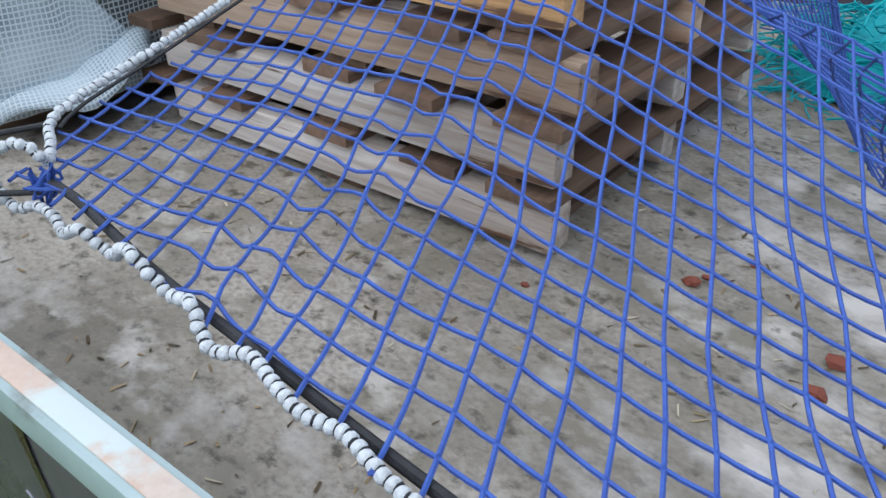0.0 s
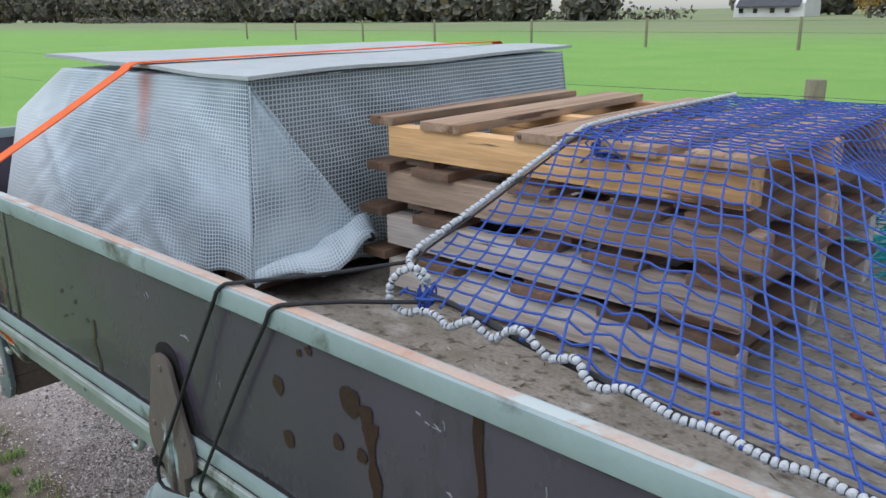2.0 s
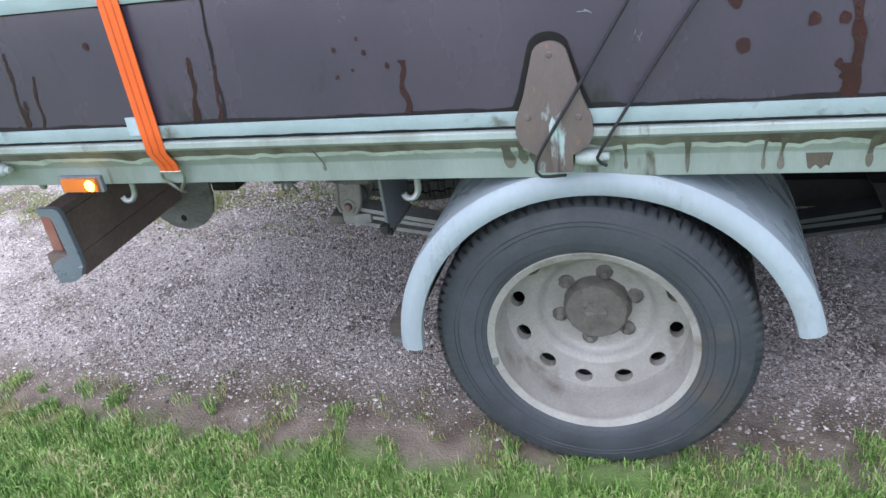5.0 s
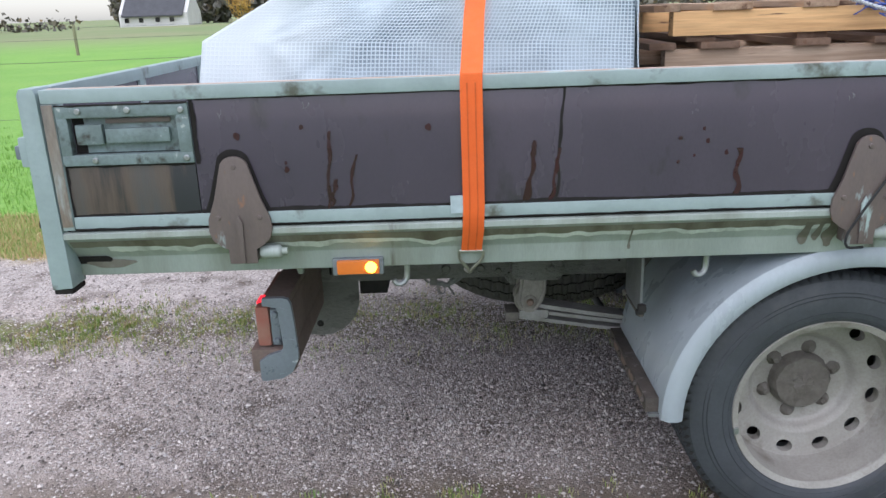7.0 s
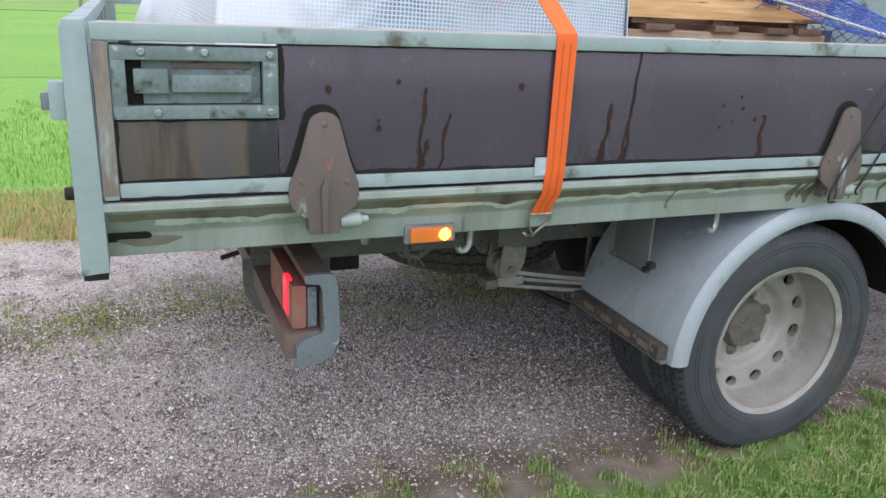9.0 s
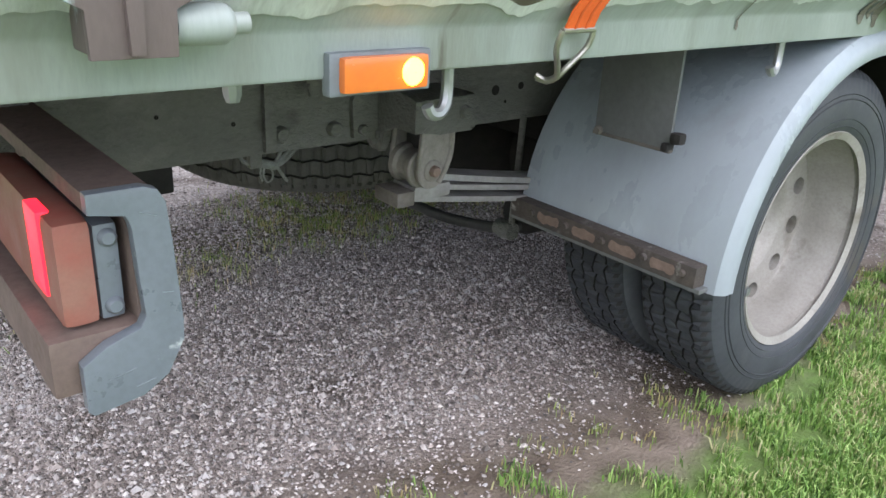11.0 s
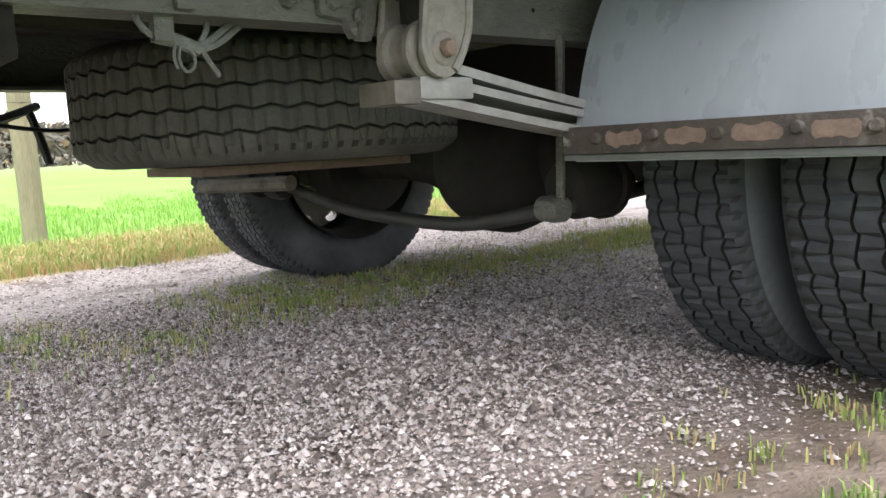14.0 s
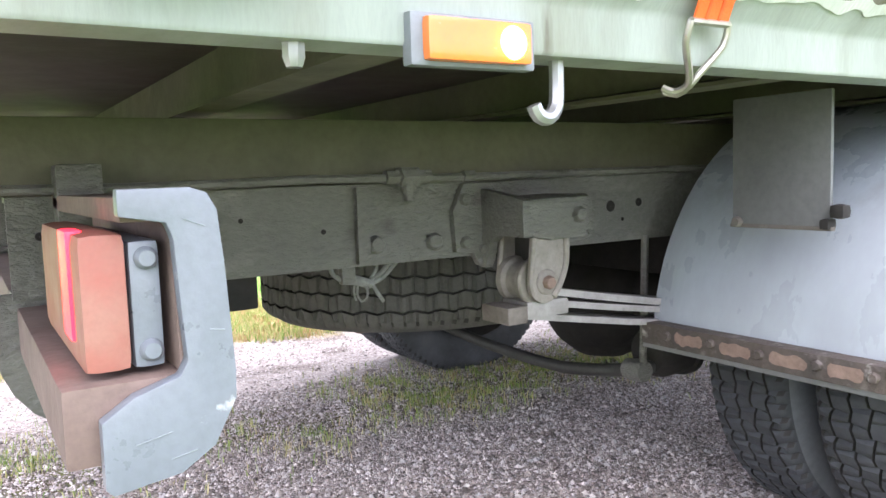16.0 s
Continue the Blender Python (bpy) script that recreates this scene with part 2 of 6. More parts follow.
M_SHEET = mat("fibre_cement_sheet", (0.47, 0.51, 0.50), (0.40, 0.44, 0.43), 7, 0.55, 0, 0.05, 120, 0.1)
M_BRICK = mat("broken_brick", (0.26, 0.075, 0.045), (0.20, 0.06, 0.04), 30, 0.9, 0, 0.4, 150)
M_POST = mat("weathered_post_wood", (0.30, 0.28, 0.18), (0.22, 0.21, 0.13), 8, 0.85, 0, 0.3, 60, 0.25, stretch=(3, 3, 0.3))
M_DARKBAR = mat("oily_dark_steel", (0.045, 0.045, 0.042), (0.030, 0.030, 0.028), 14, 0.6, 0.1, 0.15, 70, 0.2)
M_WIRE = mat("fence_wire", (0.10, 0.10, 0.10), None, 8, 0.5, 0.6)


def wood(name, c1, c2, axis, fresh=False):
    st = [2.0, 2.0, 2.0]
    st[axis] = 0.12
    return mat(name, c1, c2, 14, 0.75, 0, 0.3, 45, 0.25, [(tuple(v * 0.4 for v in c2), 3.0, (0.60, 0.73)), (tuple(v * w for v, w in zip(c2, (0.62, 0.55, 0.48))), 5.0, (0.50, 0.66)), ((0.14, 0.075, 0.042), 17.0, (0.60, 0.645))], stretch=tuple(st), rand=0.28)


W_STR = wood("pine_stringer", (0.60, 0.46, 0.33), (0.42, 0.27, 0.165), 0)
W_STRGREY = wood("weathered_grey_stringer", (0.66, 0.62, 0.57), (0.46, 0.375, 0.30), 0)
W_STRTOP = wood("fresh_pine_stringer", (0.70, 0.44, 0.20), (0.56, 0.33, 0.145), 0)
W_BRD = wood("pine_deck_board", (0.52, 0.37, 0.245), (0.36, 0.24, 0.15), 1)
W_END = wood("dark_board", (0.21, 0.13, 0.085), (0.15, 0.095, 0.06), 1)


def tarp_mat(name, film0, film1, grid):
    """Reinforced sheeting: milky film with a woven scrim grid."""
    m = bpy.data.materials.new(name)
    m.use_nodes = True
    nd, ln = m.node_tree.nodes, m.node_tree.links
    b = nd["Principled BSDF"]
    uv = nd.new("ShaderNodeUVMap")
    br = nd.new("ShaderNodeTexBrick")
    br.offset = 0.0
    br.inputs["Scale"].default_value = 1.0
    br.inputs["Brick Width"].default_value = br.inputs["Row Height"].default_value = 0.0125
    br.inputs["Mortar Size"].default_value = 0.0022
    br.inputs["Mortar Smooth"].default_value = 0.4
    ln.new(uv.outputs[0], br.inputs["Vector"])
    n = nd.new("ShaderNodeTexNoise")
    n.inputs["Scale"].default_value, n.inputs["Detail"].default_value = 3.0, 4
    ln.new(uv.outputs[0], n.inputs["Vector"])
    r = nd.new("ShaderNodeMix")
    r.data_type = "RGBA"
    shade = nd.new("ShaderNodeMapRange")            # load showing through in places, darkened further in the colour for shaded folds
    shade.inputs["From Min"].default_value, shade.inputs["From Max"].default_value = 0.36, 0.60
    ln.new(n.outputs["Fac"], shade.inputs["Value"])
    ln.new(shade.outputs[0], r.inputs[0])
    r.inputs[6].default_value, r.inputs[7].default_value = film0, film1
    x = nd.new("ShaderNodeMix")
    x.data_type = "RGBA"
    ln.new(br.outputs["Fac"], x.inputs[0])
    ln.new(r.outputs[2], x.inputs[6])
    x.inputs[7].default_value = (*grid, 1)
    geo = nd.new("ShaderNodeNewGeometry")
    sp = nd.new("ShaderNodeSeparateXYZ")
    ln.new(geo.outputs["Position"], sp.inputs[0])
    wob = nd.new("ShaderNodeMath")
    wob.operation = "MULTIPLY_ADD"
    ln.new(n.outputs["Fac"], wob.inputs[0])
    wob.inputs[1].default_value = 0.35
    ln.new(sp.outputs[0], wob.inputs[2])
    dbl = nd.new("ShaderNodeMapRange")              # the doubled, whiter end of the sheet
    for key, val in (("From Min", -1.16), ("From Max", -1.42), ("To Max", 0.9)):
        dbl.inputs[key].default_value = val
    ln.new(wob.outputs[0], dbl.inputs["Value"])
    w2 = nd.new("ShaderNodeMix")
    w2.data_type = "RGBA"
    ln.new(dbl.outputs[0], w2.inputs[0])
    ln.new(x.outputs[2], w2.inputs[6])
    w2.inputs[7].default_value = (0.66, 0.72, 0.73, 1)
    far = nd.new("ShaderNodeVectorMath")            # orange mark showing through beside the strap
    far.operation = "MULTIPLY_ADD"
    ln.new(geo.outputs["Position"], far.inputs[0])
    far.inputs[1].default_value, far.inputs[2].default_value = (22, 0, 6.5), (0.97 * 22, 0, -1.57 * 6.5)
    ll = nd.new("ShaderNodeVectorMath")
    ll.operation = "LENGTH"
    ln.new(far.outputs[0], ll.inputs[0])
    mk = nd.new("ShaderNodeMapRange")
    for key, val in (("From Min", 1.1), ("From Max", 0.2), ("To Max", 0.65)):
        mk.inputs[key].default_value = val
    ln.new(ll.outputs["Value"], mk.inputs["Value"])
    w3 = nd.new("ShaderNodeMix")
    w3.data_type = "RGBA"
    ln.new(mk.outputs[0], w3.inputs[0])
    ln.new(w2.outputs[2], w3.inputs[6])
    w3.inputs[7].default_value = (0.62, 0.20, 0.13, 1)
    ln.new(w3.outputs[2], b.inputs["Base Color"])
    b.inputs["Roughness"].default_value = 0.32
    bp = nd.new("ShaderNodeBump")
    bp.inputs["Strength"].default_value, bp.inputs["Distance"].default_value = 0.5, 0.002
    ln.new(br.outputs["Fac"], bp.inputs["Height"])
    ln.new(bp.outputs[0], b.inputs["Normal"])
    return m


M_TARP = tarp_mat("scrim_reinforced_sheeting", (0.10, 0.15, 0.19, 1), (0.46, 0.56, 0.61, 1), (0.60, 0.69, 0.74))
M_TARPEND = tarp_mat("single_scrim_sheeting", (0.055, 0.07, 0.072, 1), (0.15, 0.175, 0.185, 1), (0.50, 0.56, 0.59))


def ground_mat():
    """One sheet: gravel drive, verges and fields by place along y, with ragged borders."""
    m = bpy.data.materials.new("gravel_and_grass_ground")
    m.use_nodes = True
    nd, ln = m.node_tree.nodes, m.node_tree.links
    b = nd["Principled BSDF"]
    tc = nd.new("ShaderNodeTexCoord")
    sx = nd.new("ShaderNodeSeparateXYZ")
    ln.new(tc.outputs["Object"], sx.inputs[0])

    def tex(s, d=5.0, node="ShaderNodeTexNoise", out="Fac"):
        n = nd.new(node)
        n.inputs["Scale"].default_value = s
        if node == "ShaderNodeTexNoise":
            n.inputs["Detail"].default_value = d
        ln.new(tc.outputs["Object"], n.inputs["Vector"])
        return n.outputs[out]

    def math_node(op, a, c):
        n = nd.new("ShaderNodeMath")
        n.operation = op
        for s, v in zip(n.inputs, (a, c)):
            if isinstance(v, (int, float)):
                s.default_value = v
            else:
                ln.new(v, s)
        return n.outputs[0]

    def rng(v, lo, hi):
        r = nd.new("ShaderNodeMapRange")
        r.inputs["From Min"].default_value, r.inputs["From Max"].default_value = lo, hi
        ln.new(v, r.inputs["Value"])
        return r.outputs[0]

    def mix(f, a, c):
        x = nd.new("ShaderNodeMix")
        x.data_type = "RGBA"
        ln.new(f, x.inputs[0])
        for s, v in ((x.inputs[6], a), (x.inputs[7], c)):
            if isinstance(v, tuple):
                s.default_value = (*v, 1)
            else:
                ln.new(v, s)
        return x.outputs[2]

    wob = math_node("MULTIPLY", math_node("SUBTRACT", tex(2.2), 0.5), 0.55)
    y = math_node("ADD", sx.outputs["Y"], wob)
    vor = tex(95.0, 0, "ShaderNodeTexVoronoi", "Color")
    sv = nd.new("ShaderNodeSeparateXYZ")
    ln.new(vor, sv.inputs[0])
    stone = mix(rng(sv.outputs[0], 0, 1), (0.23, 0.195, 0.175), (0.64, 0.565, 0.52))
    stone = mix(rng(tex(1.6), 0.45, 0.75), stone, (0.60, 0.54, 0.505))
    # gravel beyond the truck's far side painted paler, as lit by open sky
    stone = mix(rng(sx.outputs["Y"], 2.15, 2.5), stone, mix(rng(sv.outputs[0], 0, 1), (0.31, 0.275, 0.25), (0.60, 0.55, 0.515)))
    stone = mix(rng(tex(4.5), 0.52, 0.72), stone, (0.15, 0.12, 0.095))
    dirt = mix(rng(tex(9.0), 0.35, 0.7), (0.125, 0.095, 0.070), (0.26, 0.215, 0.17))
    grass = mix(rng(tex(30.0), 0.35, 0.7), (0.10, 0.15, 0.04), (0.14, 0.24, 0.055))
    field = mix(rng(tex(0.35), 0.3, 0.7), (0.17, 0.36, 0.055), (0.23, 0.42, 0.075))
    field = mix(rng(tex(22.0), 0.42, 0.75), field, (0.12, 0.28, 0.035))
    dry = mix(rng(tex(14.0), 0.35, 0.7), (0.40, 0.29, 0.16), (0.34, 0.31, 0.12))
    mid = nd.new("ShaderNodeMath")                  # soil and moss along the crown of the drive
    mid.operation = "ABSOLUTE"
    ln.new(math_node("SUBTRACT", math_node("ADD", sx.outputs["Y"], math_node("MULTIPLY", math_node("SUBTRACT", tex(3.4), 0.5), 0.7)), 1.83), mid.inputs[0])
    stone = mix(rng(mid.outputs[0], 0.26, 0.10), stone, mix(rng(tex(11.0), 0.40, 0.62), (0.15, 0.115, 0.075), (0.17, 0.19, 0.06)))
    col = mix(rng(y, 0.02, 0.16), grass, dirt)
    col = mix(rng(y, 0.32, 0.56), col, stone)
    col = mix(rng(y, 3.05, 3.2), col, dry)
    col = mix(rng(y, 3.7, 4.3), col, field)
    far = mix(rng(tex(0.05), 0.4, 0.6), (0.17, 0.24, 0.085), (0.23, 0.25, 0.12))
    col = mix(rng(sx.outputs["Y"], 36.0, 70.0), col, far)
    ln.new(col, b.inputs["Base Color"])
    b.inputs["Roughness"].default_value = 0.85
    bp = nd.new("ShaderNodeBump")
    bp.inputs["Strength"].default_value, bp.inputs["Distance"].default_value = 0.8, 0.012
    ln.new(tex(110.0, 8.0), bp.inputs["Height"])
    ln.new(bp.outputs[0], b.inputs["Normal"])
    return m


M_GROUND = ground_mat()
M_STONE = island_mat("mixed_gravel", [(0, (0.06, 0.05, 0.043)), (0.25, (0.19, 0.16, 0.14)), (0.5, (0.41, 0.35, 0.31)), (0.68, (0.45, 0.43, 0.42)), (0.9, (0.60, 0.545, 0.50)), (1, (0.74, 0.70, 0.67))], 0.55)
M_GRASS = island_mat("green_grass_blades", [(0, (0.07, 0.15, 0.03)), (0.35, (0.17, 0.32, 0.06)), (0.75, (0.31, 0.46, 0.13)), (1, (0.50, 0.46, 0.26))], 0.55, 1.6)
M_FIELD = island_mat("field_grass_blades", [(0, (0.10, 0.25, 0.03)), (0.5, (0.17, 0.36, 0.05)), (1, (0.24, 0.42, 0.08))], 0.6)
M_DRY = island_mat("mixed_verge_grass", [(0, (0.16, 0.30, 0.05)), (0.35, (0.34, 0.42, 0.12)), (0.7, (0.56, 0.48, 0.24)), (1, (0.50, 0.30, 0.15))], 0.7, 1.2)
M_WEED = island_mat("drive_weed_blades", [(0, (0.12, 0.21, 0.04)), (0.4, (0.25, 0.33, 0.08)), (0.75, (0.42, 0.40, 0.17)), (1, (0.38, 0.28, 0.15))], 0.7, 1.4)
M_AUTUMN = island_mat("yellow_autumn_leaves", [(0, (0.30, 0.16, 0.03)), (0.5, (0.50, 0.30, 0.06)), (1, (0.62, 0.45, 0.12))], 0.8)
M_LITTER = island_mat("dry_litter", [(0, (0.05, 0.035, 0.02)), (0.4, (0.14, 0.10, 0.05)), (0.75, (0.34, 0.26, 0.15)), (1, (0.52, 0.47, 0.36))], 0.85)
M_LEAF = island_mat("far_hedge_foliage", [(0, (0.13, 0.13, 0.11)), (0.5, (0.155, 0.15, 0.12)), (0.85, (0.19, 0.17, 0.125)), (1, (0.24, 0.18, 0.09))], 0.95)


# ---- builders ----
def mesh_from(name, verts, faces):
    me = bpy.data.meshes.new(name)
    me.from_pydata([tuple(v) for v in verts], [], faces)
    return me


def finish(me, material, smooth=True):
    for one in (material if isinstance(material, (list, tuple)) else [material]):
        me.materials.append(one)
    if smooth:
        me.shade_smooth()
        me.set_sharp_from_angle(angle=radians(38))
    return me


def thing(name, label, category, at=(0, 0, 0), group="", kind=""):
    ob = new(name)
    ob.location = at
    ob.empty_display_size = 0.1
    return tagged(ob, label, category, group, kind)


def base_of(ob):
    v = Vector((0, 0, 0))
    while ob:
        v += ob.location
        ob = ob.parent
    return v


def part(name, shape, material, parent=None, label="", smooth=True):
    """shape: a bmesh or a (verts, faces) pair in world metres; one mesh object under parent."""
    if isinstance(shape, bmesh.types.BMesh):
        me = bpy.data.meshes.new(name)
        bmesh.ops.recalc_face_normals(shape, faces=shape.faces)
        shape.to_mesh(me)
        shape.free()
    else:
        me = mesh_from(name, *shape)
    finish(me, material, smooth)
    ob = new(name, me)
    if parent:
        me.transform(Matrix.Translation(-base_of(parent)))
        ob.parent = parent
    if label:
        ob["label"] = label
    return ob


def box(x0, x1, y0, y1, z0, z1, bev=0.004, bm=None, turn=None, seg=2):
    own = bmesh.new()
    m = Matrix.Translation(((x0 + x1) / 2, (y0 + y1) / 2, (z0 + z1) / 2)) @ (turn or Matrix()) @ Matrix.Diagonal((abs(x1 - x0), abs(y1 - y0), abs(z1 - z0), 1))
    bmesh.ops.create_cube(own, size=1, matrix=m)
    if bev:
        bmesh.ops.bevel(own, geom=own.edges[:], offset=bev, segments=seg, affect="EDGES", profile=0.7)
    if bm is None:
        return own
    me = bpy.data.meshes.new("tmp")
    own.to_mesh(me)
    own.free()
    bm.from_mesh(me)
    bpy.data.meshes.remove(me)
    return bm


def prism(points, axis, a, b, bev=0.0):
    """A closed outline in the two other axes, drawn out along axis from a to b."""
    bm = bmesh.new()

    def put(p, v):
        q = list(p)
        q.insert(axis, v)
        return bm.verts.new(q)

    lo, hi = [put(p, a) for p in points], [put(p, b) for p in points]
    bm.faces.new(lo)
    bm.faces.new(hi[::-1])
    for i in range(len(points)):
        j = (i + 1) % len(points)
        bm.faces.new((lo[i], lo[j], hi[j], hi[i]))
    bmesh.ops.recalc_face_normals(bm, faces=bm.faces)
    if bev:
        bmesh.ops.bevel(bm, geom=bm.edges[:], offset=bev, segments=2, affect="EDGES", profile=0.7)
    return bm


def lathe(profile, axis, centre, n=64, wobble=None, closed=False):
    """Turn (radius, along) round an axis through centre."""
    verts, faces = [], []
    k = len(profile)
    for i in range(n):
        a = 2 * math.pi * i / n
        for j, (r, h) in enumerate(profile):
            dr, dh = wobble(i, j) if wobble else (0, 0)
            p = [(r + dr) * math.cos(a), (r + dr) * math.sin(a)]
            p.insert(axis, h + dh)
            verts.append([p[c] + centre[c] for c in range(3)])
    for i in range(n):
        i2 = (i + 1) % n
        for j in range(k if closed else k - 1):
            j2 = (j + 1) % k
            faces.append((i * k + j, i2 * k + j, i2 * k + j2, i * k + j2))
    bm = bmesh.new()
    vs = [bm.verts.new(v) for v in verts]
    for f in faces:
        bm.faces.new([vs[c] for c in f])
    return bm


def frames_along(path):
    pts = [Vector(p) for p in path]
    out, up = [], Vector((0.13, 0.27, 0.95))
    for i, p in enumerate(pts):
        d = (pts[min(i + 1, len(pts) - 1)] - pts[max(i - 1, 0)])
        d = d.normalized() if d.length > 1e-9 else Vector((1, 0, 0))
        s = up - up.dot(d) * d
        s = s.normalized() if s.length > 1e-6 else d.orthogonal().normalized()
        up = s
        out.append((p, s, d.cross(s)))
    return out


def tube(path, r, n=6, geo=None, cap=True):
    verts, faces = geo if geo else ([], [])
    o = len(verts)
    fr = frames_along(path)
    for i, (p, s, u) in enumerate(fr):
        rr = r(i / (len(fr) - 1)) if callable(r) else r
        for j in range(n):
            a = 2 * math.pi * j / n
            verts.append(p + rr * (math.cos(a) * s + math.sin(a) * u))
    for i in range(len(fr) - 1):
        for j in range(n):
            k = (j + 1) % n
            faces.append((o + i * n + j, o + i * n + k, o + (i + 1) * n + k, o + (i + 1) * n + j))
    if cap:
        faces.append(tuple(o + j for j in range(n))[::-1])
        faces.append(tuple(o + (len(fr) - 1) * n + j for j in range(n)))
    return verts, faces


def smooth_path(points, step=0.02):
    """A rounded line through points."""
    pts = [Vector(p) for p in points]
    pts = [2 * pts[0] - pts[1]] + pts + [2 * pts[-1] - pts[-2]]
    out = []
    for i in range(1, len(pts) - 2):
        a, b, c, d = pts[i - 1:i + 3]
        k = max(2, int((c - b).length / step))
        for j in range(k):
            t = j / k
            out.append(0.5 * (2 * b + (c - a) * t + (2 * a - 5 * b + 4 * c - d) * t * t + (3 * b - a - 3 * c + d) * t ** 3))
    out.append(pts[-2])
    return out


def bolt_head(p, axis, r=0.011, h=0.008, sign=-1):
    pr = [(0.0005, sign * h), (r * 0.75, sign * h), (r, sign * h * 0.6), (r, 0.002)]
    return lathe(pr, axis, p, 8)


# ---- ground ----
W = 2.56          # width of the truck body
FLOOR = 1.02      # top of the bed floor
TOP = 1.372       # top of the boards


def ground():
    verts, faces = [], []
    xs = sorted({-1500, -400, -150, -60, -25, -12, 12, 25, 60, 150, 400, 1500, *[v * 0.25 for v in range(-32, 33)]})
    ys = sorted({-60, -20, -8, 12, 20, 40, 80, 160, 500, 1500, *[v * 0.15 for v in range(-20, 60)]})
    for yy in ys:
        for xx in xs:
            z = 0.012 * (noise.noise((xx * 0.8, yy * 0.8, 3)) if abs(xx) < 9 and -4 < yy < 9 else 0)
            verts.append((xx, yy, z - 0.014))
    n = len(xs)
    for j in range(len(ys) - 1):
        for i in range(n - 1):
            faces.append((j * n + i, j * n + i + 1, (j + 1) * n + i + 1, (j + 1) * n + i))
    g = part("ground", (verts, faces), M_GROUND)
    tagged(g, "grey gravel drive with grass verges and flat green field", "ground", kind="structure")


ground()

# ---- the truck ----
truck = thing("flatbed_truck", "grey-green drop-side flatbed truck with dark plywood sides on gravel", "truck", (0, 1.28, 0))
AX = 0.388         # axle height


def tyre_shape(cx, cy, cz, axis, r=0.395, w=0.208, n=352):
    h = w / 2
    prof = [(0.262, -h * 0.80), (0.275, -h * 0.93), (0.30, -h * 0.985), (0.332, -h), (0.358, -h * 0.97), (r - 0.021, -h * 0.88), (r - 0.009, -h * 0.82), (r - 0.001, -h * 0.72)]
    for g in (-0.52, -0.17, 0.17, 0.52):
        prof += [(r, h * (g - 0.026)), (r - 0.013, h * (g - 0.018)), (r - 0.013, h * (g + 0.018)), (r, h * (g + 0.026))]
    prof += [(rr, -hh) for rr, hh in prof[:8][::-1]]
    k = len(prof)
    zig = set(range(8, k - 8))

    def wob(i, j):
        dr = dh = 0.0
        if j in zig:
            dh = 0.0036 * (1 - abs((i % 8) - 4) / 2)
        if j in (6, 7, k - 7, k - 8) and i % 4 == 0:
            dr = -0.010
        if j in zig and (i + 3 * (j // 4)) % 8 == 0 and prof[j][0] > r - 0.005:
            dr = -0.011
        return dr, dh

    return lathe(prof, axis, (cx, cy, cz), n, wob)


def tyre(name, cx, cy, cz, axis, rubber, label, wide=0.208, r=0.412, wall=None):
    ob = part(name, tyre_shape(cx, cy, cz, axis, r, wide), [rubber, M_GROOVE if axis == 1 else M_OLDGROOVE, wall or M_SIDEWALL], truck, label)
    for f in ob.data.polygons:                # groove and notch faces painted dark for the shade inside them
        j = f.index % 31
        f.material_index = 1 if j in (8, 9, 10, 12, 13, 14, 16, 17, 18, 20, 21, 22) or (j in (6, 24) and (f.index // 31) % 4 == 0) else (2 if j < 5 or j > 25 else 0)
    return ob


